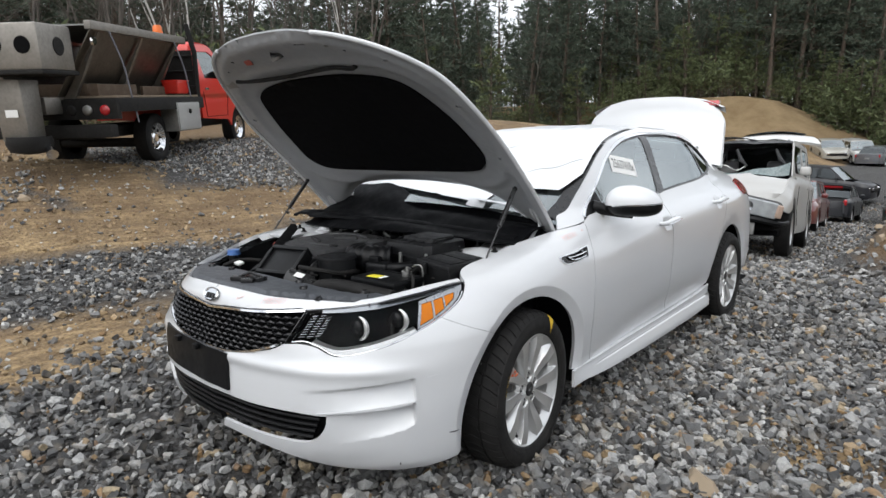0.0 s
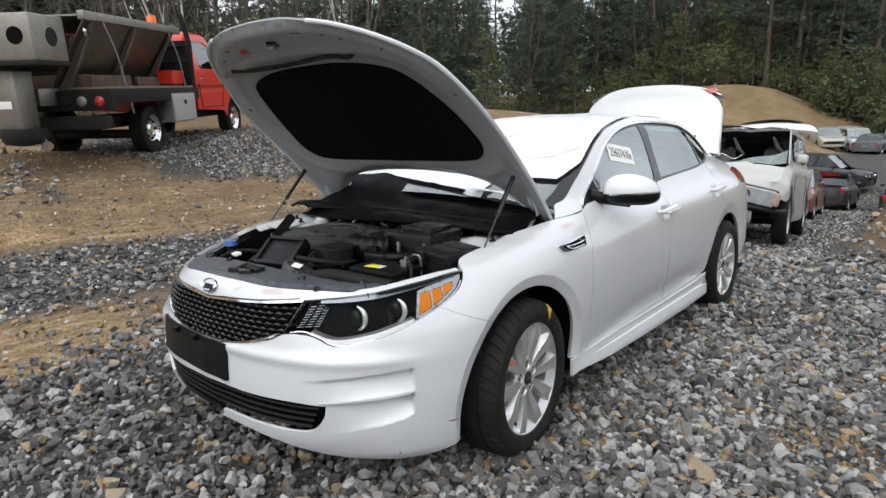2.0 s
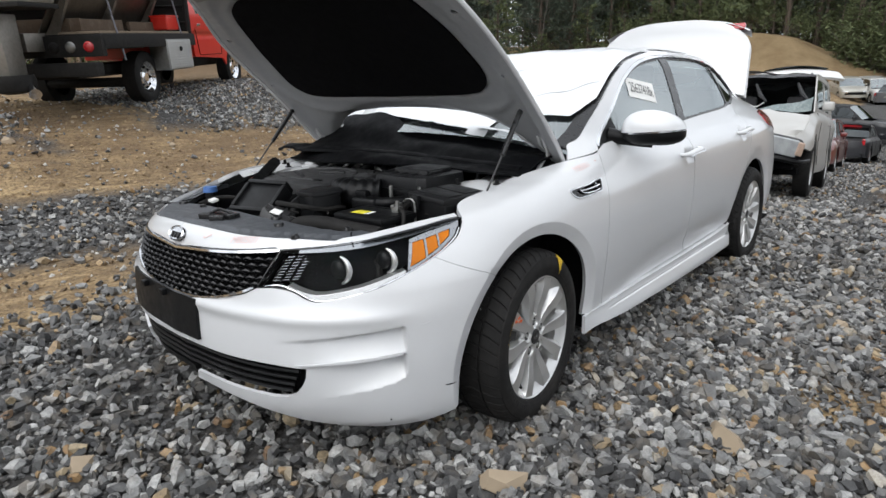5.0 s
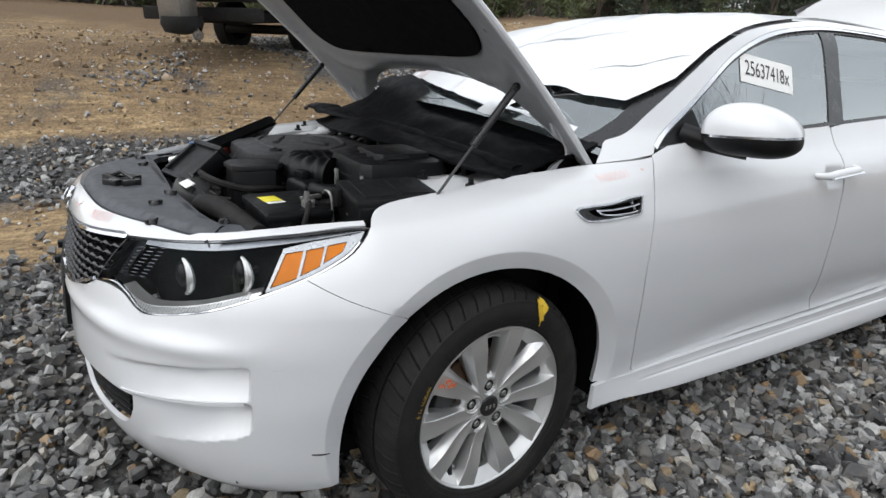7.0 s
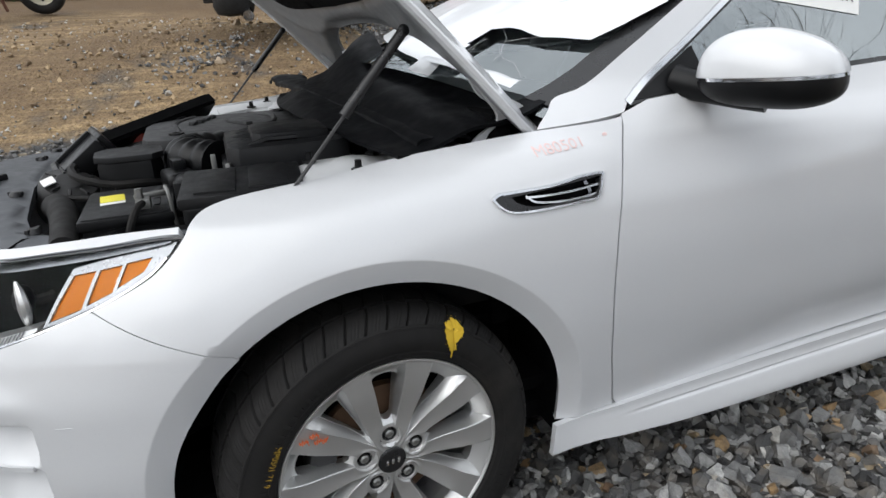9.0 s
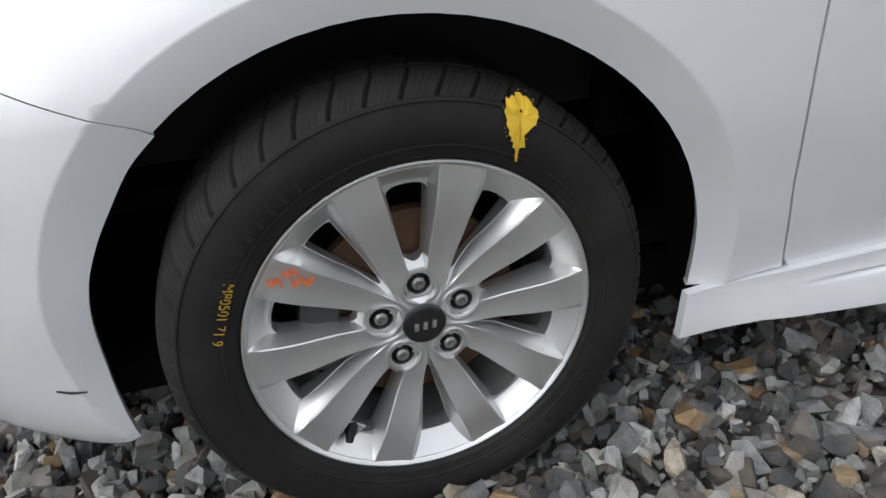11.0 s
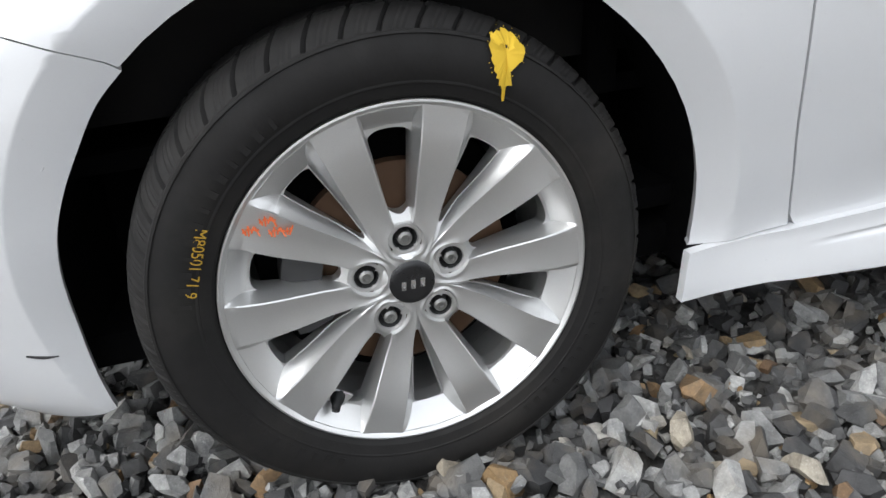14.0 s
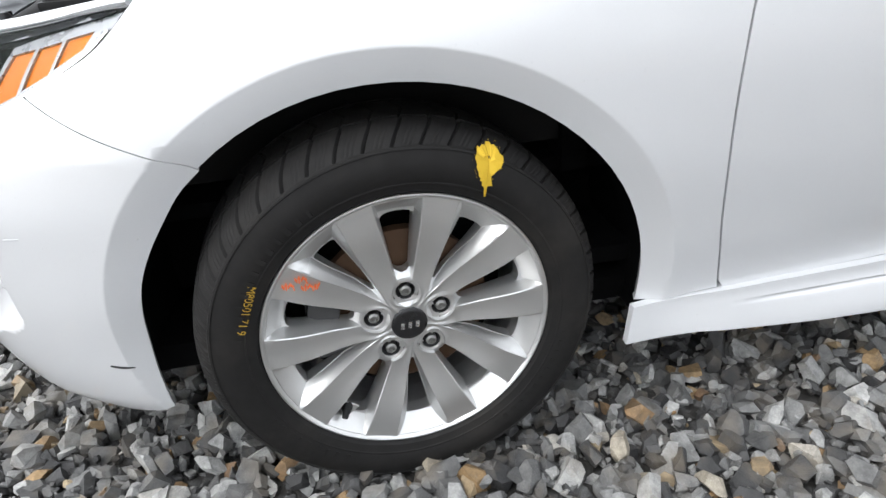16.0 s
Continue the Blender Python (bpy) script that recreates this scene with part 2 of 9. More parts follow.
    bare_spot = k.mix(1.0, band(sep.outputs["X"], 1.85, 2.45, 0.15, 0.6), band(sep.outputs["Y"], 0.75, 1.35, 0.15, 0.6), "MULTIPLY")
    col = k.mix(bare_spot, col, dirt)
    col = k.mix(band(sep.outputs["X"], -80.0, -9.5, 1.5, 3.0), col, litter)
    col = k.mix(band(sep.outputs["X"], 3.6, 80.0, 0.8, 1.6), col, litter)
    heap = k.mix(1.0, band(sep.outputs["X"], 1.60, 60.0, 0.4, 0.9), band(sep.outputs["Y"], 5.6, 13.0, 0.8, 1.2), "MULTIPLY")
    col = k.mix(heap, col, litter)
    hill = k.mix(k.ramp(k.noise(0.5, 6, 0.65, p), (0.35, 0.0), (0.65, 1.0)), (0.155, 0.10, 0.045), (0.25, 0.18, 0.095))
    col = k.mix(band(sep.outputs["Z"], 0.1, 9.0, 0.3, 0.4), col, k.mix(band(sep.outputs["Y"], 46.0, 72.0, 3.0, 2.0), col, hill))
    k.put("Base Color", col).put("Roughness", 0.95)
    h = k.mix(0.5, k.ramp(k.voronoi(26, p), (0.0, 1.0), (0.6, 0.0)), fine)
    k.bump(k.mix(0.35, h, k.mix(0.5, k.noise(4.5, 8, 0.7, p), rake)), 1.0, 0.07)
    return k.mat


def stone_material():
    """Broken grey slate: each piece its own tone, mottled, with pale scuffs and a faint sheen."""
    k = Nodes("crushed_stone")
    rnd = k.geo.outputs["Random Per Island"]
    tone = k.ramp(rnd, (0.0, (0.034, 0.034, 0.036)), (0.25, (0.075, 0.075, 0.077)), (0.5, (0.145, 0.146, 0.147)), (0.72, (0.265, 0.267, 0.268)),
                  (0.92, (0.47, 0.47, 0.465)), (0.945, (0.33, 0.27, 0.18)), (0.985, (0.30, 0.19, 0.09)), (1.0, (0.16, 0.10, 0.065)))
    grain = k.noise(45, 6, 0.65)
    col = k.mix(k.ramp(grain, (0.3, 0.0), (0.75, 1.0)), k.mix(1.0, tone, (0.45, 0.45, 0.45), "MULTIPLY"), k.mix(1.0, tone, (1.35, 1.34, 1.30), "MULTIPLY"))
    speck = k.noise(320, 4, 0.7)
    col = k.mix(k.ramp(speck, (0.56, 0.0), (0.72, 0.55)), col, k.mix(1.0, tone, (1.9, 1.9, 1.88), "MULTIPLY"))
    col = k.mix(k.ramp(speck, (0.30, 0.5), (0.42, 0.0)), col, k.mix(1.0, tone, (0.4, 0.39, 0.37), "MULTIPLY"))
    col = k.mix(k.ramp(k.noise(14, 4), (0.50, 0.0), (0.72, 0.45)), col, (0.23, 0.19, 0.14))
    k.put("Base Color", col).put("Roughness", k.ramp(grain, (0.3, 0.42), (0.7, 0.72)))
    k.bump(k.mix(0.45, k.noise(60, 8, 0.75), k.noise(190, 5, 0.7)), 0.9, 0.006)
    return k.mat


GROUND = ground_material()
STONE = stone_material()

# ---- mesh helpers ----


def part(name, bm, material, parent=None, label="", smooth=True, angle=38):
    """Links a bmesh as one mesh object under a thing or a part."""
    bm.normal_update()
    for f in bm.faces:
        f.smooth = smooth
    if smooth:
        for e in bm.edges:
            if len(e.link_faces) != 2 or e.calc_face_angle(0) > radians(angle):
                e.smooth = False
    me = bpy.data.meshes.new(name)
    bm.to_mesh(me)
    bm.free()
    me.materials.append(material)
    ob = new(name, me)
    ob.parent = parent
    return tagged(ob, label)


def thing(name, label, category, group="", m=None, kind=""):
    ob = new(name)
    ob.empty_display_size = 0.2
    if m is not None:
        ob.matrix_basis = m
    return tagged(ob, label, category, group, kind)


def add(bm, other, m=None):
    """Joins another bmesh into bm."""
    if m is not None:
        bmesh.ops.transform(other, matrix=m, verts=other.verts)
    me = bpy.data.meshes.new("join")
    other.to_mesh(me)
    other.free()
    bm.from_mesh(me)
    bpy.data.meshes.remove(me)
    return bm


def box(sx, sy, sz, bevel=0.006, m=None, bm=None, seg=2, taper=None):
    b = bmesh.new()
    bmesh.ops.create_cube(b, size=1, matrix=Matrix.Diagonal((sx, sy, sz, 1)))
    if taper:
        for v in b.verts:
            if v.co.z > 0:
                v.co.x *= taper[0]
                v.co.y *= taper[1]
    if bevel:
        bmesh.ops.bevel(b, geom=b.edges[:], offset=bevel, segments=seg, affect="EDGES", profile=0.6)
    if m is not None:
        bmesh.ops.transform(b, matrix=m, verts=b.verts)
    return add(bm, b) if bm is not None else b


def tube(points, radius, n=10, bm=None, caps=True, smooth_steps=0):
    """A round bar along points; radius a number or one for each point."""
    p = catmull(points, smooth_steps) if smooth_steps else np.array(points, float)
    r = np.full(len(p), radius) if np.isscalar(radius) else np.interp(np.linspace(0, 1, len(p)), np.linspace(0, 1, len(radius)), radius)
    b = bm if bm is not None else bmesh.new()
    rings, side = [], None
    for i in range(len(p)):
        d = Vector(p[min(i + 1, len(p) - 1)] - p[max(i - 1, 0)]).normalized()
        if side is None:
            side = d.orthogonal().normalized()
        side = (side - d * side.dot(d)).normalized()
        up = d.cross(side)
        rings.append([b.verts.new(Vector(p[i]) + float(r[i]) * (math.cos(t) * side + math.sin(t) * up)) for t in (2 * math.pi * k / n for k in range(n))])
    for a, c in zip(rings, rings[1:]):
        for k in range(n):
            b.faces.new((a[k], a[(k + 1) % n], c[(k + 1) % n], c[k]))
    if caps:
        b.faces.new(rings[0][::-1])
        b.faces.new(rings[-1])
    return b


def lathe(profile, n=64, m=None, bm=None, closed=False):
    """Turns (radius, x) pairs about the X axis."""
    b = bmesh.new()
    rings = [[b.verts.new((x, r * math.cos(2 * math.pi * k / n), r * math.sin(2 * math.pi * k / n))) for k in range(n)] for r, x in profile]
    pairs = list(zip(rings, rings[1:])) + ([(rings[-1], rings[0])] if closed else [])
    for a, c in pairs:
        for k in range(n):
            b.faces.new((a[k], a[(k + 1) % n], c[(k + 1) % n], c[k]))
    if not closed:
        if profile[0][0] > 1e-4:
            pass
        bmesh.ops.remove_doubles(b, verts=b.verts, dist=1e-6)
    if m is not None:
        bmesh.ops.transform(b, matrix=m, verts=b.verts)
    bmesh.ops.recalc_face_normals(b, faces=b.faces)
    return add(bm, b) if bm is not None else b


def grid(fn, nu, nv, thick=0.0, bm=None):
    """A sheet of fn(s, t), s and t from 0 to 1, given a thickness along its normals."""
    b = bmesh.new()
    vs = [[b.verts.new(fn(i / nu, j / nv)) for j in range(nv + 1)] for i in range(nu + 1)]
    for i in range(nu):
        for j in range(nv):
            b.faces.new((vs[i][j], vs[i + 1][j], vs[i + 1][j + 1], vs[i][j + 1]))
    bmesh.ops.remove_doubles(b, verts=b.verts, dist=1e-5)
    b.normal_update()
    if thick:
        bmesh.ops.solidify(b, geom=b.faces[:], thickness=thick)
    return add(bm, b) if bm is not None else b


def prism(outline, depth, m=None, bevel=0.0, bm=None):
    """A flat outline of (x, y) drawn out along z from 0 to depth."""
    b = bmesh.new()
    lo = [b.verts.new((x, y, 0)) for x, y in outline]
    hi = [b.verts.new((x, y, depth)) for x, y in outline]
    n = len(outline)
    top = b.faces.new(hi)
    b.faces.new(lo[::-1])
    for i in range(n):
        b.faces.new((lo[i], lo[(i + 1) % n], hi[(i + 1) % n], hi[i]))
    bmesh.ops.recalc_face_normals(b, faces=b.faces)
    if bevel:
        bmesh.ops.bevel(b, geom=list(top.edges), offset=bevel, segments=2, affect="EDGES", profile=0.6)
    if m is not None:
        bmesh.ops.transform(b, matrix=m, verts=b.verts)
    return add(bm, b) if bm is not None else b


def raw(name, verts, faces, material, parent=None, label="", smooth=False):
    """A mesh object from number arrays, quick for large ones."""
    me = bpy.data.meshes.new(name)
    me.from_pydata(verts, [], faces)
    if smooth:
        me.polygons.foreach_set("use_smooth", np.ones(len(me.polygons), bool))
    me.materials.append(material)
    ob = new(name, me)
    ob.parent = parent
    return tagged(ob, label)


def lettering(body, size):
    """The outline of a word in the built-in font as flat verts and faces, centred."""
    cu = bpy.data.curves.new("word", "FONT")
    cu.body, cu.size, cu.align_x, cu.align_y = body, size, "CENTER", "CENTER"
    ob = new("word", cu)
    me = bpy.data.meshes.new_from_object(ob.evaluated_get(bpy.context.evaluated_depsgraph_get()))
    v = np.array([p.co[:2] for p in me.vertices])
    f = [tuple(p.vertices) for p in me.polygons]
    bpy.data.objects.remove(ob)
    bpy.data.curves.remove(cu)
    bpy.data.meshes.remove(me)
    return v, f

# ---- ground ----


def step(a, b, v):
    t = np.clip((v - a) / (b - a), 0, 1)
    return t * t * (3 - 2 * t)


def ripple(x, y, s, seed):
    return np.sin(x * s + seed) * np.cos(y * s * 0.83 + seed * 1.7) + 0.5 * np.sin(x * s * 2.3 + y * s * 1.1 + seed) + 0.25 * np.cos(x * s * 4.1 - y * s * 3.7 + seed)


def ground_height(x, y):
    """The lane falls away behind the car, a bank rises to the truck, a bare hill stands at the back."""
    x, y = np.asarray(x, float), np.asarray(y, float)
    fall = -0.085 * np.clip(y - 3.0, 0, 25) * (1 - 0.62 * step(29, 45, y))
    bank = 1.22 * step(-2.4, -8.6, x) + 0.09 * np.clip(-x - 8.6, 0, 40)
    bank = bank + 0.10 * np.clip(y - 3.0, 0, 8) * step(-5, -9, x)
    z = fall * step(-8.5, -3.5, x) + bank * (1 - 0.75 * step(14, 30, y))
    w = np.exp(-((y - 62.5) / 5.0) ** 2) * step(-3.0, -7.0, x) * step(-75, -55, x)
    z = z * (1 - w) + w * np.interp(x, [-55, -14.8, -12, -9.9, -7.7, -5.9, -3], [4.4, 3.7, 3.0, 1.75, 0.6, 0.1, -0.5])
    hill = 2.2 * step(54, 64, y) + 3.5 * step(60, 95, y)
    z = z + hill
    mound = 1.12 * np.exp(-(((x - 2.0) / 0.72) ** 2 + ((y - 7.7) / 2.1) ** 2)) + 0.25 * step(3.4, 5.0, x)
    z = z + mound
    rough = 0.02 * ripple(x, y, 0.9, 1.3) + 0.012 * ripple(x, y, 3.1, 2.2)
    near = np.exp(-((np.clip(np.abs(x) - 1.0, 0, None)) ** 2 + np.clip(np.abs(y - 1.4) - 2.2, 0, None) ** 2) / 2.0)
    return z + rough * (1 - near) + 0.006 + 0.06 * ripple(x, y, 0.35, 0.4) * (1 - near) * step(4, 9, np.hypot(x, y))


def ground_sheet():
    lin = np.linspace(-1, 1, 241)
    ax = np.sign(lin) * (np.abs(lin) * 22 + np.abs(lin) ** 6 * 900)
    gx, gy = np.meshgrid(ax, ax + 6.0)
    gz = ground_height(gx, gy)
    far = np.hypot(gx, gy)
    gz = np.where(far > 160, np.minimum(gz, 6.0) + 0 * far, gz)
    verts = np.stack([gx, gy, gz], -1).reshape(-1, 3)
    n = len(ax)
    i, j = np.meshgrid(np.arange(n - 1), np.arange(n - 1))
    a = (j * n + i).ravel()
    faces = np.stack([a, a + 1, a + n + 1, a + n], -1)
    ob = raw("ground", verts.tolist(), faces.tolist(), GROUND, smooth=True)
    return tagged(ob, "grey crushed gravel lane with tan dirt and brown banks", "ground", kind="structure")


ground = ground_sheet()

# ---- the sedan's skin: u runs round the plan (along the side u = y), z up ----
PLAN = [(0.0, -0.955), (0.30, -0.932), (0.55, -0.855), (0.72, -0.725), (0.82, -0.58), (0.885, -0.42), (0.915, -0.25),
        (0.925, 0.1), (0.93, 0.7), (0.93, 1.5), (0.925, 2.2), (0.918, 2.8), (0.895, 3.25), (0.84, 3.6), (0.72, 3.80),
        (0.45, 3.88), (0.0, 3.90)]


def catmull(points, n):
    """A smooth curve through points, n steps a span."""
    p = np.array(points, float)
    q = np.vstack([2 * p[0] - p[1], p, 2 * p[-1] - p[-2]])
    out = []
    for i in range(1, len(q) - 2):
        a, b, c, d = q[i - 1:i + 3]
        for k in range(n):
            t = k / n
            out.append(0.5 * (2 * b + (c - a) * t + (2 * a - 5 * b + 4 * c - d) * t * t + (3 * b - 3 * c + d - a) * t ** 3))
    out.append(q[-2])
    return np.array(out)


plan = catmull(PLAN, 24)
plan_u = np.concatenate([[0], np.cumsum(np.linalg.norm(np.diff(plan, axis=0), axis=1))])
plan_u += -0.25 - plan_u[6 * 24]
plan_t = np.gradient(plan, plan_u, axis=0)
U_NOSE, U_TAIL = plan_u[0], plan_u[-1]

# inward offset by height at stations round the car
NOSE_SECTIONS = {
    -1.55: ((0.14, 0.13), (0.20, 0.06), (0.28, 0.025), (0.45, 0.0), (0.55, 0.004), (0.64, 0.012), (0.72, 0.028), (0.80, 0.046), (0.85, 0.10), (0.88, 0.19)),
    -1.25: ((0.14, 0.13), (0.20, 0.06), (0.28, 0.025), (0.45, 0.0), (0.55, 0.004), (0.64, 0.014), (0.72, 0.032), (0.79, 0.055), (0.84, 0.12), (0.87, 0.20)),
    -0.95: ((0.15, 0.12), (0.21, 0.06), (0.30, 0.02), (0.45, 0.0), (0.55, 0.002), (0.645, 0.03), (0.72, 0.065), (0.79, 0.12), (0.83, 0.18), (0.86, 0.26)),
    -0.60: ((0.16, 0.07), (0.22, 0.03), (0.32, 0.01), (0.45, 0.0), (0.55, 0.0), (0.65, 0.018), (0.725, 0.052), (0.79, 0.11), (0.83, 0.17), (0.86, 0.25)),
}
FENDER_SECTIONS = {
    -0.31: ((0.16, 0.05), (0.22, 0.033), (0.33, 0.02), (0.48, 0.0), (0.58, 0.0), (0.66, 0.004), (0.73, 0.025), (0.80, 0.07), (0.845, 0.115), (0.875, 0.18)),
    -0.10: ((0.16, 0.05), (0.22, 0.035), (0.33, 0.02), (0.48, 0.0), (0.60, 0.0), (0.69, 0.004), (0.77, 0.02), (0.84, 0.065), (0.89, 0.15), (0.91, 0.24)),
    0.25: ((0.16, 0.05), (0.21, 0.035), (0.30, 0.03), (0.45, 0.012), (0.60, 0.0), (0.70, 0.002), (0.80, 0.015), (0.87, 0.044), (0.92, 0.10), (0.955, 0.20)),
    0.56: ((0.16, 0.05), (0.21, 0.037), (0.293, 0.048), (0.42, 0.03), (0.58, 0.006), (0.70, 0.0), (0.80, 0.01), (0.88, 0.038), (0.94, 0.07), (0.98, 0.098), (1.05, 0.16), (1.2, 0.23), (1.4, 0.34)),
}
DOORS_SECTIONS = {
    1.30: ((0.16, 0.05), (0.21, 0.037), (0.29, 0.055), (0.42, 0.035), (0.58, 0.01), (0.72, 0.0), (0.82, 0.004), (0.90, 0.020), (0.945, 0.045), (0.975, 0.072), (1.1, 0.13), (1.25, 0.205), (1.38, 0.29), (1.44, 0.38)),
    2.20: ((0.16, 0.05), (0.21, 0.037), (0.29, 0.05), (0.42, 0.03), (0.58, 0.008), (0.74, 0.0), (0.84, 0.004), (0.92, 0.020), (0.965, 0.050), (0.995, 0.080), (1.1, 0.13), (1.25, 0.205), (1.38, 0.29), (1.44, 0.38)),
}
REAR_SECTIONS = {
    2.80: ((0.16, 0.06), (0.22, 0.035), (0.30, 0.02), (0.45, 0.0), (0.60, 0.0), (0.76, 0.002), (0.88, 0.012), (0.96, 0.045), (1.01, 0.10), (1.04, 0.14), (1.12, 0.19), (1.25, 0.27), (1.37, 0.36)),
    3.50: ((0.16, 0.09), (0.22, 0.05), (0.30, 0.02), (0.45, 0.0), (0.60, 0.0), (0.78, 0.01), (0.90, 0.035), (0.98, 0.08), (1.03, 0.14), (1.08, 0.22), (1.15, 0.32)),
    4.60: ((0.16, 0.10), (0.22, 0.06), (0.30, 0.02), (0.45, 0.0), (0.60, 0.0), (0.78, 0.02), (0.90, 0.05), (0.98, 0.09), (1.03, 0.15), (1.08, 0.25)),
}
SKIN = {**NOSE_SECTIONS, **FENDER_SECTIONS, **DOORS_SECTIONS, **REAR_SECTIONS}
skin_u = np.array(sorted(SKIN))


def monotone(pts):
    """Monotone cubic through (z, d) pairs."""
    z, d = np.array(pts, float).T
    h, s = np.diff(z), np.diff(d) / np.diff(z)
    m = np.zeros_like(z)
    for i in range(1, len(z) - 1):
        if s[i - 1] * s[i] > 0:
            w1, w2 = 2 * h[i] + h[i - 1], h[i] + 2 * h[i - 1]
            m[i] = (w1 + w2) / (w1 / s[i - 1] + w2 / s[i])
    m[0], m[-1] = s[0], s[-1]

    def f(x):
        x = np.asarray(x, float)
        i = np.clip(np.searchsorted(z, x) - 1, 0, len(z) - 2)
        t = (x - z[i]) / h[i]
        inner = ((1 + 2 * t) * (1 - t) ** 2 * d[i] + t * (1 - t) ** 2 * h[i] * m[i] + t * t * (3 - 2 * t) * d[i + 1] + t * t * (t - 1) * h[i] * m[i + 1])
        return np.where(x < z[0], d[0] + (x - z[0]) * m[0], np.where(x > z[-1], d[-1] + (x - z[-1]) * m[-1], inner))
    return f


skin_f = [monotone(SKIN[u]) for u in skin_u]
HUBS = ((0.0, 0.33), (2.805, 0.33))


def smooth01(t):
    t = np.clip(t, 0, 1)
    return t * t * (3 - 2 * t)


def skin_offset(u, z):
    u, z = np.asarray(u, float), np.asarray(z, float)
    table = np.array([f(z) for f in skin_f])
    h = np.diff(skin_u)[:, None]
    rise = np.diff(table, axis=0) / h
    a, b = rise[:-1], rise[1:]
    slope = np.zeros_like(table)
    slope[1:-1] = np.where(a * b > 0, np.sign(a) * np.minimum(np.abs(a + b) / 2, 3 * np.minimum(np.abs(a), np.abs(b))), 0.0)
    i = np.clip(np.searchsorted(skin_u, u) - 1, 0, len(skin_u) - 2)
    k = np.arange(len(u))
    w = h[i, 0]
    t = np.clip((u - skin_u[i]) / w, 0, 1)
    d = (1 + 2 * t) * (1 - t) ** 2 * table[i, k] + t * (1 - t) ** 2 * w * slope[i, k] + t * t * (3 - 2 * t) * table[i + 1, k] + t * t * (t - 1) * w * slope[i + 1, k]
    for hy, hz in HUBS[1:]:  # the turned-in lip round the rear wheel openings
        r = np.hypot(u - hy, z - hz)
        lip = np.clip((0.468 - r) / 0.075, 0, 1.3)
        d = d + 0.018 * lip
    return d


def skin(u, z, inset=0.0):
    """Places on the skin, pushed in by inset."""
    u, z = np.atleast_1d(np.asarray(u, float)), np.atleast_1d(np.asarray(z, float))
    x, y = np.interp(u, plan_u, plan[:, 0]), np.interp(u, plan_u, plan[:, 1])
    tx, ty = np.interp(u, plan_u, plan_t[:, 0]), np.interp(u, plan_u, plan_t[:, 1])
    n = np.hypot(tx, ty)
    nx, ny = ty / n, -tx / n
    d = skin_offset(u, z) + inset
    return np.stack([np.maximum(x - nx * d, 0.0), y - ny * d, z], axis=-1)



def inside(poly, pts):
    """Which pts lie in the polygon."""
    x, y = pts[:, 0], pts[:, 1]
    hit = np.zeros(len(pts), bool)
    a, b = poly, np.roll(poly, -1, axis=0)
    for (x0, y0), (x1, y1) in zip(a, b):
        c = (y0 > y) != (y1 > y)
        with np.errstate(divide="ignore", invalid="ignore"):
            hit ^= c & (x < (x1 - x0) * (y - y0) / (y1 - y0) + x0)
    return hit


def edge_gap(poly, pts):
    a, b = poly, np.roll(poly, -1, axis=0)
    best = np.full(len(pts), 9.0)
    for p, q in zip(a, b):
        d = q - p
        t = np.clip(((pts - p) @ d) / max(d @ d, 1e-12), 0, 1)
        best = np.minimum(best, np.linalg.norm(pts - (p + t[:, None] * d), axis=1))
    return best


def resample(poly, gap):
    """A closed outline with points at most gap apart."""
    p = np.array(poly, float)
    out = []
    for a, b in zip(p, np.roll(p, -1, axis=0)):
        n = max(1, int(math.ceil(np.linalg.norm(b - a) / gap)))
        out += [a + (b - a) * k / n for k in range(n)]
    return np.array(out)


def curve(*pts, n=6):
    """Points of a smooth open line through pts."""
    return [tuple(p) for p in catmull(pts, n)]


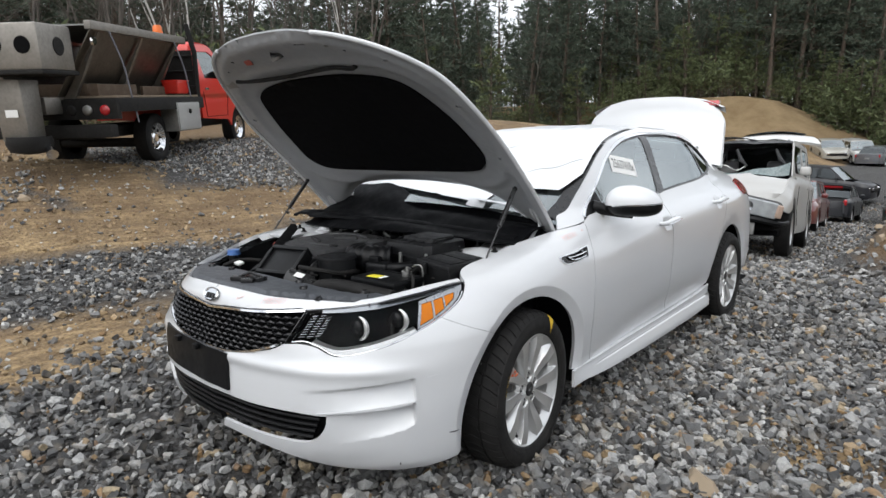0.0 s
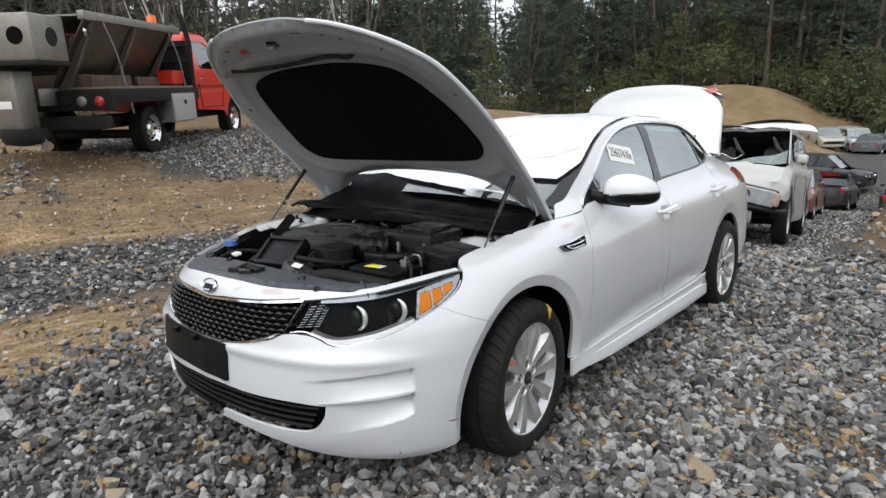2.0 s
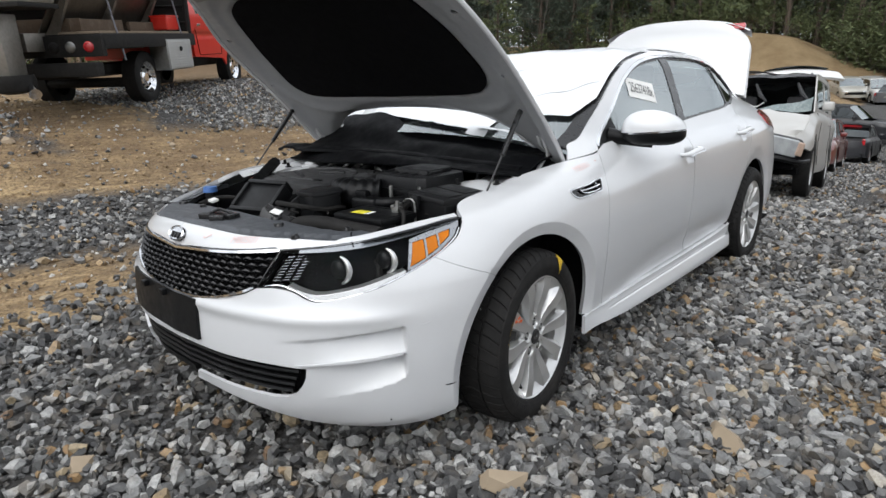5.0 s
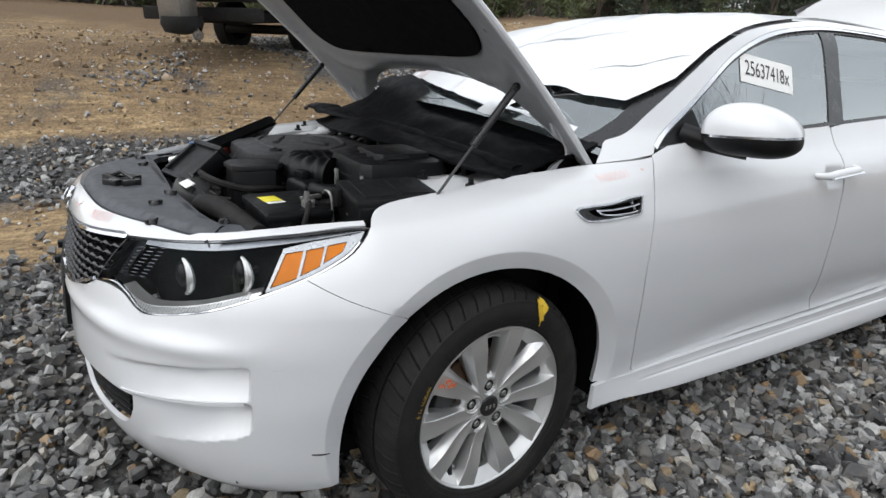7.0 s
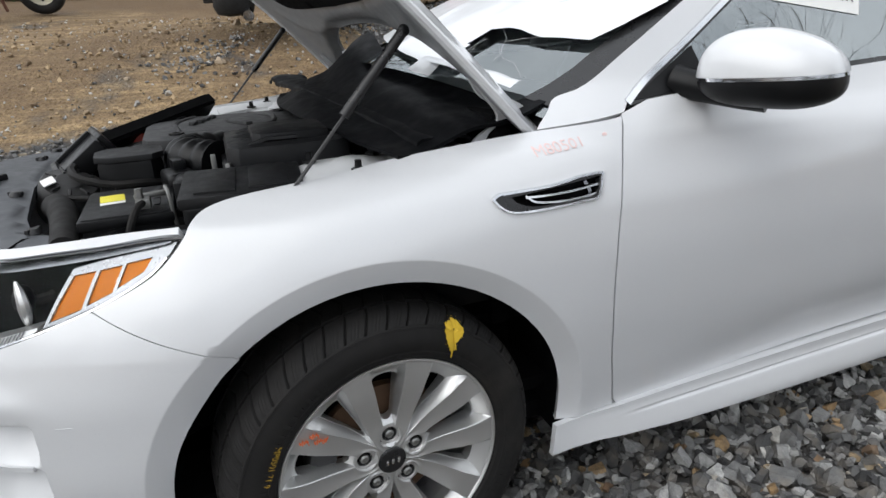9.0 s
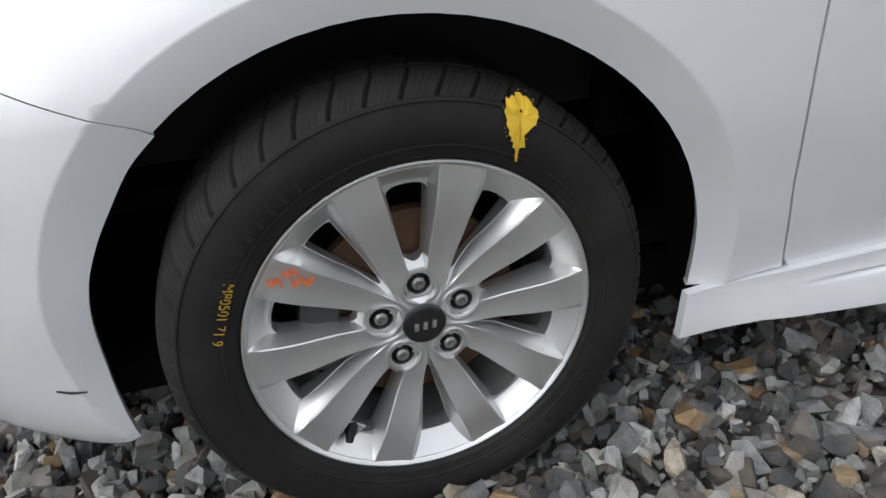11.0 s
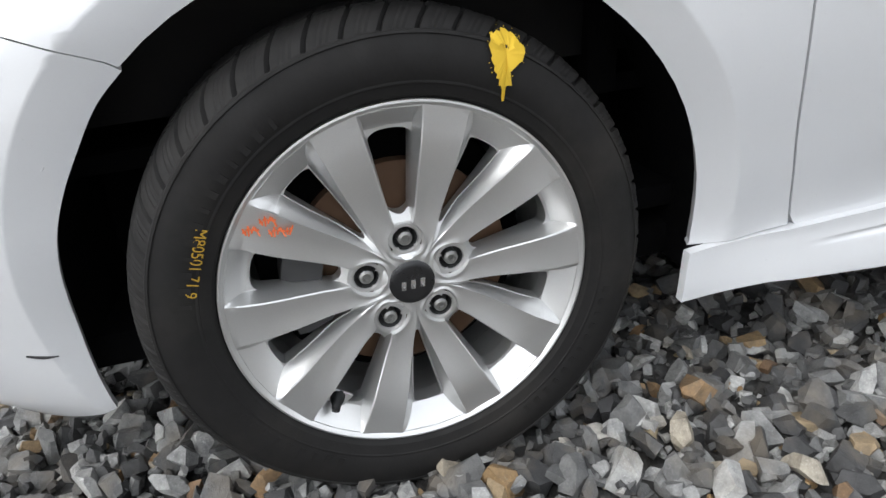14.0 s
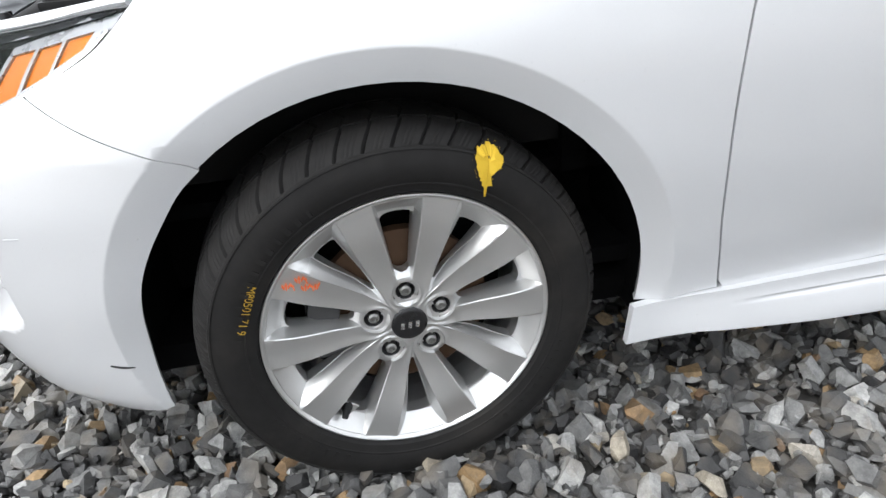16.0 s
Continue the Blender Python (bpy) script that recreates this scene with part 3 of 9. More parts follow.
def panel(name, outline, material, parent, holes=(), grain=0.03, inset=0.0, rim=0.02, side=1, shape=None, label="", edge=None, creases=(), eps=0.004):
    """A sheet of the skin inside an outline of (u, z), with holes, fitted to the surface and with turned-in edges."""
    shape = shape or (lambda u, z: skin(u, z, inset))
    loops = [resample(o, edge or grain) for o in (outline, *holes)]
    lo, hi = loops[0].min(0), loops[0].max(0)
    gx, gy = np.meshgrid(np.arange(lo[0], hi[0], grain), np.arange(lo[1], hi[1], grain * 0.87))
    gx = gx + (np.arange(gx.shape[0])[:, None] % 2) * grain * 0.5
    pts = np.stack([gx.ravel(), gy.ravel()], -1)
    keep = inside(loops[0], pts)
    for k, l in enumerate(loops):
        keep &= edge_gap(l, pts) > grain * 0.45
        if k:
            keep &= ~inside(l, pts)
    lines = [np.array(c, float) for c in creases]
    for c in lines:
        d = np.full(len(pts), 9.0)
        for p, q in zip(c, c[1:]):
            w = q - p
            t = np.clip(((pts - p) @ w) / max(w @ w, 1e-12), 0, 1)
            d = np.minimum(d, np.linalg.norm(pts - (p + t[:, None] * w), axis=1))
        keep &= d > grain * 0.3
    pts = np.vstack([*loops, *lines, pts[keep]])
    edges, base = [], 0
    for l in loops:
        edges += [(base + i, base + (i + 1) % len(l)) for i in range(len(l))]
        base += len(l)
    for c in lines:
        edges += [(base + i, base + i + 1) for i in range(len(c) - 1)]
        base += len(c)
    v2, _, f2, _, _, _ = mathutils_cdt([Vector(p) for p in pts], edges)
    v2 = np.array([tuple(v) for v in v2])
    f2 = np.array([f for f in f2 if len(f) == 3])
    mid = v2[f2].mean(1)
    ok = inside(loops[0], mid)
    for l in loops[1:]:
        ok &= ~inside(l, mid)
    f2 = f2[ok]
    P = shape(v2[:, 0], v2[:, 1])
    h = eps
    du = shape(v2[:, 0] + h, v2[:, 1]) - shape(v2[:, 0] - h, v2[:, 1])
    dz = shape(v2[:, 0], v2[:, 1] + h) - shape(v2[:, 0], v2[:, 1] - h)
    N = np.cross(du, dz)
    N /= np.maximum(np.linalg.norm(N, axis=1, keepdims=True), 1e-9)
    a, b, c = P[f2[:, 0]], P[f2[:, 1]], P[f2[:, 2]]
    flip = np.einsum("ij,ij->i", np.cross(b - a, c - a), N[f2].mean(1)) < 0
    f2[flip] = f2[flip][:, ::-1]
    verts, faces, normals = list(P), [tuple(f) for f in f2], [N[i] for f in f2 for i in f]
    if rim:
        count = {}
        for f in f2:
            for i in range(3):
                count[(f[i], f[(i + 1) % 3])] = 1
        for (i, j) in [e for e in count if (e[1], e[0]) not in count]:
            k = len(verts)
            verts += [P[i], P[j], P[j] - N[j] * rim, P[i] - N[i] * rim]
            faces.append((k + 1, k, k + 3, k + 2))
            n = np.cross(P[i] - P[j], -N[i])
            n = n / max(np.linalg.norm(n), 1e-9)
            normals += [n] * 4
    verts, normals = np.array(verts), np.array(normals)
    if side < 0:
        verts[:, 0] *= -1
        out_n, i, flipped = [], 0, []
        for f in faces:
            seg = normals[i:i + len(f)][::-1].copy()
            seg[:, 0] *= -1
            out_n += list(seg)
            i += len(f)
            flipped.append(tuple(reversed(f)))
        faces, normals = flipped, np.array(out_n)
    me = bpy.data.meshes.new(name)
    me.from_pydata(verts.tolist(), [], [tuple(int(q) for q in f) for f in faces])
    me.polygons.foreach_set("use_smooth", np.ones(len(me.polygons), bool))
    me.normals_split_custom_set(normals.tolist())
    me.materials.append(material)
    ob = new(name, me)
    ob.parent = parent
    return tagged(ob, label)


def mathutils_cdt(points, edges):
    from mathutils import geometry
    return geometry.delaunay_2d_cdt(points, edges, [], 0, 1e-6)


def on_skin(name, body, size, u, z, turn, material, parent, lift=0.0015, side=1, slant=0.0, squeeze=1.0, label="", shape=None):
    """A word written on the skin at (u, z)."""
    v, f = lettering(body, size)
    v = v * (squeeze, 1.0)
    v[:, 0] += slant * v[:, 1]
    c, s = math.cos(radians(turn)), math.sin(radians(turn))
    q = np.stack([u + c * v[:, 0] - s * v[:, 1], z + s * v[:, 0] + c * v[:, 1]], -1)
    P = (shape or (lambda a, b: skin(a, b, -lift)))(q[:, 0], q[:, 1])
    P[:, 0] *= side
    return raw(name, P.tolist(), f, material, parent, label)


def ribbon(pts, width, lift, thick, m_inset=None):
    """A raised strip on the skin along (u, z) points; width a number or one for each point."""
    p = catmull(pts, 5)
    w = np.full(len(p), width) if np.isscalar(width) else np.interp(np.linspace(0, 1, len(p)), np.linspace(0, 1, len(width)), width)
    t = np.gradient(p, axis=0)
    t /= np.linalg.norm(t, axis=1, keepdims=True)
    n = np.stack([-t[:, 1], t[:, 0]], -1)
    b = bmesh.new()
    rings = []
    for off, dep in ((-0.5, thick), (-0.42, -lift), (0.42, -lift), (0.5, thick)):
        q = p + n * (w * off)[:, None]
        rings.append([b.verts.new(v) for v in skin(q[:, 0], q[:, 1], dep)])
    for a, c in zip(rings, rings[1:]):
        for k in range(len(p) - 1):
            b.faces.new((a[k], a[k + 1], c[k + 1], c[k]))
    b.faces.new([r[0] for r in rings])
    b.faces.new([r[-1] for r in rings][::-1])
    bmesh.ops.recalc_face_normals(b, faces=b.faces)
    return b


def mirrored(bm):
    bmesh.ops.transform(bm, matrix=Matrix.Diagonal((-1, 1, 1, 1)), verts=bm.verts)
    bmesh.ops.reverse_faces(bm, faces=bm.faces)
    return bm


# ---- the white sedan ----
sedan = thing("sedan", "white four-door sedan with raised hood standing on gravel", "car")
SIDES = (1, -1)


ARCH_U, ARCH_RX, ARCH_RZ = -0.006, 0.414, 0.399  # the front wheel opening: middle and half-axes
BAND = 0.118  # width of the flat band round it, as a share of the half-axes


def arch(hub, start, stop, rx=0.413, rz=0.394, n=26):
    """The wheel opening's edge round a hub, from one angle to another in degrees (0 ahead of +u)."""
    return [(hub + rx * math.cos(radians(start + (stop - start) * k / n)), 0.33 + rz * math.sin(radians(start + (stop - start) * k / n))) for k in range(n + 1)]


FENDER_TOP = curve((-0.335, 0.842), (-0.322, 0.859), (-0.296, 0.873), (-0.253, 0.884), (-0.196, 0.892), (-0.124, 0.898), (-0.04, 0.904), (0.063, 0.917), (0.187, 0.936), (0.291, 0.948), (0.386, 0.958), (0.50, 0.969), (0.564, 0.977), n=3)
DOOR_GAP = curve((0.564, 0.977), (0.535, 0.90), (0.510, 0.80), (0.500, 0.70), (0.505, 0.58), (0.522, 0.46), (0.543, 0.36), (0.554, 0.300), n=4)
MID_GAP = curve((1.525, 1.045), (1.515, 0.92), (1.505, 0.75), (1.525, 0.55), (1.575, 0.40), (1.615, 0.315), n=4)
LAMP_LOW = curve((-1.13, 0.668), (-1.065, 0.672), (-1.0, 0.664), (-0.945, 0.643), (-0.90, 0.637), (-0.80, 0.652), (-0.70, 0.675), (-0.58, 0.715), (-0.485, 0.750), (-0.405, 0.785), (-0.36, 0.818), (-0.335, 0.842), n=4)
LAMP_TOP = curve((-0.335, 0.842), (-0.394, 0.838), (-0.514, 0.822), (-0.607, 0.813), (-0.73, 0.801), (-0.852, 0.791), (-0.96, 0.784), (-1.07, 0.778), n=4)
SEAM = curve((-0.503, 0.7425), (-0.41, 0.702), (-0.316, 0.667), (-0.262, 0.642), n=4)
INTAKE_TOP = curve((U_NOSE, 0.430), (-1.40, 0.428), (-1.25, 0.428), (-1.08, 0.429), (-0.955, 0.424), n=4)
INTAKE_LOW = curve((-0.955, 0.424), (-0.965, 0.38), (-1.005, 0.330), (-1.06, 0.308), (-1.18, 0.303), (-1.33, 0.303), (U_NOSE, 0.303), n=4)
LIP_LOW = curve((U_NOSE, 0.268), (-1.40, 0.262), (-1.25, 0.250), (-1.10, 0.226), (-0.95, 0.203), (-0.80, 0.187), (-0.62, 0.181), (-0.53, 0.186), (-0.434, 0.203), n=4)
GRILLE_LOW = curve((U_NOSE, 0.600), (-1.46, 0.596), (-1.38, 0.605), (-1.26, 0.627), (-1.18, 0.645), (-1.13, 0.668), n=4)
GRILLE_TOP = curve((-1.07, 0.778), (-1.16, 0.773), (-1.25, 0.768), (-1.36, 0.762), (-1.45, 0.757), (-1.50, 0.752), (U_NOSE, 0.750), n=4)
NOSE_TOP = curve((-0.83, 0.803), (-0.95, 0.806), (-1.10, 0.812), (-1.25, 0.820), (-1.40, 0.828), (U_NOSE, 0.832), n=4)


SCOOP_U = [-1.05, -0.9, -0.636]


def scoop_top(u):
    return np.interp(u, SCOOP_U, [0.512, 0.526, 0.549])


def scoop_mid(u):
    return np.interp(u, SCOOP_U, [0.432, 0.447, 0.467])


def scoop_low(u):
    return np.interp(u, [-1.05, -0.918, -0.835, -0.733, -0.675, -0.655, -0.636], [0.32, 0.321, 0.336, 0.353, 0.367, 0.374, 0.384])


def recess(u, z):
    """Depth of the two scoops at the bumper's corner, parted by a ledge."""
    top, mid, low = scoop_top(u), scoop_mid(u), scoop_low(u)
    end = smooth01((-0.634 - u) / 0.008)
    up = smooth01((top + 0.004 - z) / 0.020) * np.clip((z - mid) / np.maximum(top - mid, 1e-3), 0, 1) ** 0.8
    dn = smooth01((mid - 0.006 - z) / 0.014) * np.clip((z - low) / np.maximum(mid - low, 1e-3), 0, 1) ** 0.8
    return end * (0.054 * smooth01((u + 1.08) / 0.44) * up + 0.076 * smooth01((u + 1.0) / 0.36) * dn)


def flare(u, z):
    """The lip round the front wheel opening, set back a little from the fender's face."""
    u, z = np.asarray(u, float), np.asarray(z, float)
    d = np.sqrt(((u - ARCH_U) / ARCH_RX) ** 2 + ((z - 0.33) / ARCH_RZ) ** 2) - 1
    return 0.023 * np.clip((BAND - d) / BAND, 0, 1.2)


def fender_shape(u, z):
    return skin(u, z, flare(u, z))


def bumper_shape(u, z):
    z = np.asarray(z, float)
    ridge = 0.010 * np.exp(-((z - 0.585) / 0.022) ** 2) * smooth01((-0.55 - u) / 0.25)
    return skin(u, z, recess(np.asarray(u, float), z) - ridge + flare(u, z))


VENT = curve((0.232, 0.857), (0.245, 0.842), (0.275, 0.830), (0.36, 0.830), (0.455, 0.836), n=3) + curve((0.466, 0.850), (0.474, 0.870), (0.477, 0.881), n=2) + curve((0.43, 0.879), (0.36, 0.869), (0.29, 0.866), (0.245, 0.864), n=3)
bumper_edge = curve((-0.264, 0.637), (-0.300, 0.607), (-0.335, 0.565), (-0.370, 0.518), (-0.398, 0.467), (-0.418, 0.405), (-0.430, 0.330), (-0.434, 0.270), (-0.434, 0.205), n=4)
su = np.linspace(-1.0, -0.6435, 44)
scoop_lines = [np.stack([su, f(su) + d], -1) for f, d in ((scoop_top, 0.004), (scoop_top, -0.006), (scoop_top, -0.016), (scoop_mid, 0.0), (scoop_mid, -0.006), (scoop_mid, -0.013), (scoop_mid, -0.020))]
rings = [[(ARCH_U + ARCH_RX * (1 + d) * math.cos(radians(a)), 0.33 + ARCH_RZ * (1 + d) * math.sin(radians(a))) for a in np.arange(0, 200.1, 1.6)] for d in (0.035, 0.08, BAND - 0.006, BAND + 0.006)]
FENDER_RINGS = [np.array([p for k, p in enumerate(r) if 1 <= k * 1.6 <= end]) for r, end in zip(rings, (126.5, 127.5, 129.0, 129.0))]
BUMPER_RINGS = [np.array([p for k, p in enumerate(r) if start <= k * 1.6 <= 186]) for r, start in zip(rings, (132.0, 133.0, 134.2, 134.2))]
scoop_lines += [np.stack([su, scoop_low(su) + d], -1) for d in (0.0, 0.010)]
scoop_lines += [np.stack([np.full(30, u), np.linspace(0.392, 0.558, 30)], -1) for u in (-0.630, -0.637, -0.643)]
for side in SIDES:
    # the skin is one piece; the intake cuts through to the middle
    upper = INTAKE_TOP[::-1] + [(U_NOSE, 0.5)] + GRILLE_LOW + [p for p in LAMP_LOW if -1.13 < p[0] < -0.506] + [(u, z - 0.0016) for u, z in SEAM[:-1]] + bumper_edge + LIP_LOW[::-1][1:] + INTAKE_LOW[::-1][:-1]
    low_cut = -1.53 if side > 0 else -1.05
    upper = [p for p in upper if not (p[1] < 0.31 and p[0] < low_cut)]
    panel("front_bumper", upper, WHITE, sedan, grain=0.010 if side > 0 else 0.03, edge=0.012 if side > 0 else 0.03, shape=bumper_shape, side=side, rim=0.012, eps=0.0012, creases=scoop_lines + BUMPER_RINGS if side > 0 else (), label="white front bumper cover, scuffed, with corner scoops")
    fen = FENDER_TOP[1:] + DOOR_GAP[1:] + [(0.545, 0.3005), (0.50, 0.299), (0.404, 0.2905)] + arch(ARCH_U, -5.0, 128.8, ARCH_RX, ARCH_RZ) + SEAM[::-1][1:] + [p for p in LAMP_LOW if p[0] > -0.50]
    panel("front_fender", fen, WHITE, sedan, holes=[VENT], shape=fender_shape, creases=FENDER_RINGS if side > 0 else (), eps=0.0012, grain=0.016 if side > 0 else 0.04, side=side, label="white front fender with a chrome side vent")

CHROME_LINE = curve((0.590, 1.000), (0.67, 1.052), (0.76, 1.108), (0.90, 1.196), (1.03, 1.268), (1.20, 1.330), (1.40, 1.372), (1.70, 1.400), (2.00, 1.402), (2.30, 1.388), (2.55, 1.352), (2.75, 1.300), (2.90, 1.225), (2.93, 1.17), n=4)
BELT = curve((0.590, 1.000), (0.80, 1.018), (1.10, 1.032), (1.52, 1.050), (1.95, 1.070), (2.35, 1.088), (2.65, 1.112), (2.85, 1.14), (2.93, 1.17), n=4)
RAIL = curve((0.396, 0.968), (0.425, 0.990), (0.454, 1.016), (0.52, 1.040), (0.64, 1.113), (0.82, 1.218), (1.02, 1.315), (1.25, 1.378), (1.70, 1.430), (2.00, 1.434), (2.30, 1.422), (2.60, 1.385), (2.85, 1.335), (3.10, 1.26), (3.35, 1.175), n=4)


def upto(line, lo, hi):
    return [p for p in line if lo <= p[0] <= hi]


def door_skin(u, z):
    """Doors: the skin with a soft hollow above the sill and a cup behind the handles."""
    u, z = np.asarray(u, float), np.asarray(z, float)
    cup = 0.0
    for hu, hz in ((1.455, 0.885), (2.46, 0.925)):
        cup = cup + 0.016 * np.clip(1 - ((u - hu) / 0.075) ** 2 - ((z - hz) / 0.042) ** 2, 0, 1)
    hollow = 0.020 * np.exp(-((z - 0.36) / 0.075) ** 2) * smooth01((u - 0.52) / 0.75) * smooth01((2.45 - u) / 0.4)
    return skin(u, z, cup + hollow)


SILL_TOP = [(0.394, 0.2895), (0.50, 0.2965), (0.56, 0.298), (1.0, 0.305), (1.62, 0.308), (2.15, 0.318), (2.36, 0.345)]
for side in SIDES:
    fine = 0.022 if side > 0 else 0.045
    # A pillar and roof rail, one white frame over the windows
    rail = [(0.386, 0.960)] + RAIL + [(3.35, 1.10), (3.05, 1.115), (2.945, 1.17)] + [(u, z + 0.010) for u, z in CHROME_LINE[::-1][1:-1]] + [(0.574, 0.985), (0.49, 0.972)]
    panel("side_frame", rail, WHITE, sedan, grain=fine, side=side, label="white windscreen pillar and roof rail")
    front = [(0.566, 0.982)] + upto(BELT, 0.6, 1.52) + MID_GAP[1:] + [(1.2, 0.311), (0.80, 0.302), (0.562, 0.298)] + DOOR_GAP[::-1][1:-1]
    front = [(u + 0.004 if i > len(front) - len(DOOR_GAP) else u, z) for i, (u, z) in enumerate(front)]
    d = panel("front_door", front, WHITE, sedan, grain=fine, side=side, shape=door_skin, label="white closed front door")
    back = [(u + 0.007, z) for u, z in MID_GAP[::-1]] + upto(BELT, 1.54, 2.62) + curve((2.64, 1.10), (2.66, 0.98), (2.60, 0.85), (2.50, 0.74), (2.42, 0.62), (2.385, 0.50), n=4) + [(2.37, 0.40), (2.33, 0.36), (2.20, 0.325), (1.9, 0.317)]
    r = panel("rear_door", back, WHITE, sedan, grain=fine, side=side, shape=door_skin, label="white closed rear door")
    quarter = curve((2.646, 1.10), (2.666, 0.98), (2.606, 0.85), (2.506, 0.74), (2.426, 0.62), (2.393, 0.50), n=4) + arch(2.805, 157, 7, n=26) + [(3.30, 0.30), (3.5, 0.30), (4.0, 0.30), (U_TAIL, 0.30), (U_TAIL, 0.80), (4.0, 0.82), (3.62, 0.86), (3.50, 0.90), (3.30, 0.915), (3.20, 0.96), (3.25, 1.02), (3.45, 1.045), (3.45, 1.09), (3.35, 1.098), (3.05, 1.113)] + upto(BELT, 2.66, 2.90)[::-1]
    panel("rear_quarter", quarter, WHITE, sedan, grain=0.04, side=side, label="white rear quarter panel and bumper")
    sill = SILL_TOP + [(2.40, 0.25), (2.38, 0.195)] + [(1.9, 0.185), (1.2, 0.196), (0.76, 0.208), (0.52, 0.221), (0.384, 0.213)]

    def sill_shape(u, z):
        z = np.asarray(z, float)
        return skin(u, z, -0.012 * smooth01((np.asarray(u) - 0.42) / 0.16) - 0.006 * smooth01((0.290 - z) / 0.02) * smooth01((np.asarray(u) - 0.45) / 0.35) + 0.007 * np.exp(-((z - 0.2665 - 0.004 * np.asarray(u)) / 0.0035) ** 2) * smooth01((np.asarray(u) - 0.56) / 0.2))
    sill_lines = [[(u, 0.2665 + 0.004 * u + d) for u in np.arange(0.55, 2.3, 0.012)] for d in (-0.007, -0.0035, 0.0, 0.0035, 0.007)]
    panel("sill", sill, WHITE, sedan, grain=0.012 if side > 0 else 0.04, side=side, shape=sill_shape, eps=0.001, creases=sill_lines if side > 0 else (), label="white sill moulding with a raised ridge", rim=0.015)
    us = np.linspace(0.47, 2.33, 40)
    zs = np.interp(us, *np.array(SILL_TOP).T)
    outer, inner = sill_shape(us, zs), skin(us, zs, 0.07)
    b = bmesh.new()
    vo, vi = [b.verts.new(tuple(p)) for p in outer], [b.verts.new(tuple(p)) for p in inner]
    for k in range(len(us) - 1):
        b.faces.new((vo[k], vo[k + 1], vi[k + 1], vi[k]))
    part("sill_ledge", b if side > 0 else mirrored(b), WHITE, sedan, "white ledge under the doors")
    # glass and its trim
    w1 = [(0.665, 1.030)] + [(u, z - 0.016) for u, z in upto(CHROME_LINE, 0.72, 1.685)] + [(1.665, 1.385), (1.60, 1.24), (1.535, 1.062)] + [(u, z + 0.010) for u, z in upto(BELT, 0.7, 1.50)[::-1]]
    w2 = [(1.775, 1.386)] + [(u, z - 0.016) for u, z in upto(CHROME_LINE, 1.78, 2.46)] + [(2.475, 1.345), (2.50, 1.22), (2.505, 1.112)] + [(u, z + 0.010) for u, z in upto(BELT, 1.64, 2.50)[::-1]] + [(1.635, 1.066), (1.69, 1.23)]
    w3 = [(2.515, 1.335)] + [(u, z - 0.016) for u, z in upto(CHROME_LINE, 2.53, 2.86)] + [(2.875, 1.20), (2.83, 1.155)] + [(u, z + 0.012) for u, z in upto(BELT, 2.54, 2.80)[::-1]] + [(2.535, 1.12)]
    for nm, w, mt in (("door_window", w1, GLASS), ("rear_door_window", w2, GLASS), ("quarter_window", w3, DARKGLASS)):
        g = panel(nm, w, mt, sedan, grain=0.05, inset=0.010, rim=0, side=side, label="tinted side window, reflecting sky and trees")
        g.visible_shadow = False
    frame_out = [(0.576, 0.990)] + [(u, z + 0.007) for u, z in CHROME_LINE[1:-1]] + [(2.94, 1.17)] + [(u, z - 0.002) for u, z in BELT[::-1][1:-1]]
    panel("window_surround", frame_out, TRIMBLACK, sedan, holes=[w1, w2, w3], grain=0.03, inset=0.006, rim=0.02, side=side, label="gloss black window surround")
    for nm, line, w in (("chrome_trim", CHROME_LINE, 0.013),):
        b = ribbon([(u, z + 0.002) for u, z in line[::2]], w, 0.004, 0.004)
        part(nm, b if side > 0 else mirrored(b), CHROME, sedan, "bright window trim")
    # the wheel housing
    for hub in (0.0, 2.805):
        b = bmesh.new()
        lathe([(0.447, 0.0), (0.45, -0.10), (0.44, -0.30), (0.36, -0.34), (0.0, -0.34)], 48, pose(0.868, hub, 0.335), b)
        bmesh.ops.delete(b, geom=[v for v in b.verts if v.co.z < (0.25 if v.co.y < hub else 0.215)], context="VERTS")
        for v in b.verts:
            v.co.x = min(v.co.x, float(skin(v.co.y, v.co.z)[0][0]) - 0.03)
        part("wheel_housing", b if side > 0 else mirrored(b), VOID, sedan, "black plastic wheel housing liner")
    # handles
    for hu, hz in ((1.455, 0.897), (2.46, 0.938)):
        h = bmesh.new()
        p = skin(np.linspace(hu - 0.125, hu + 0.125, 9), np.linspace(hz - 0.006, hz + 0.010, 9), -0.030)
        p[0] = skin(hu - 0.128, hz - 0.006, 0.004)[0]
        p[-1] = skin(hu + 0.128, hz + 0.010, 0.004)[0]
        tube(p, [0.010, 0.015, 0.016, 0.016, 0.016, 0.015, 0.013], 10, h, smooth_steps=3)
        for v in h.verts:
            v.co.x += 0.0
        handle = part("door_handle", h if side > 0 else mirrored(h), WHITE, sedan, "white pull handle with chrome strip")
        s = tube(skin(np.linspace(hu - 0.10, hu + 0.10, 7), np.linspace(hz - 0.010, hz + 0.002, 7), -0.0455), 0.0045, 6)
        part("handle_strip", s if side > 0 else mirrored(s), CHROME, handle, "chrome strip")
    # mirror
    mirror = tagged(new("door_mirror"), "white door mirror with black lower shell")
    mirror.parent = sedan

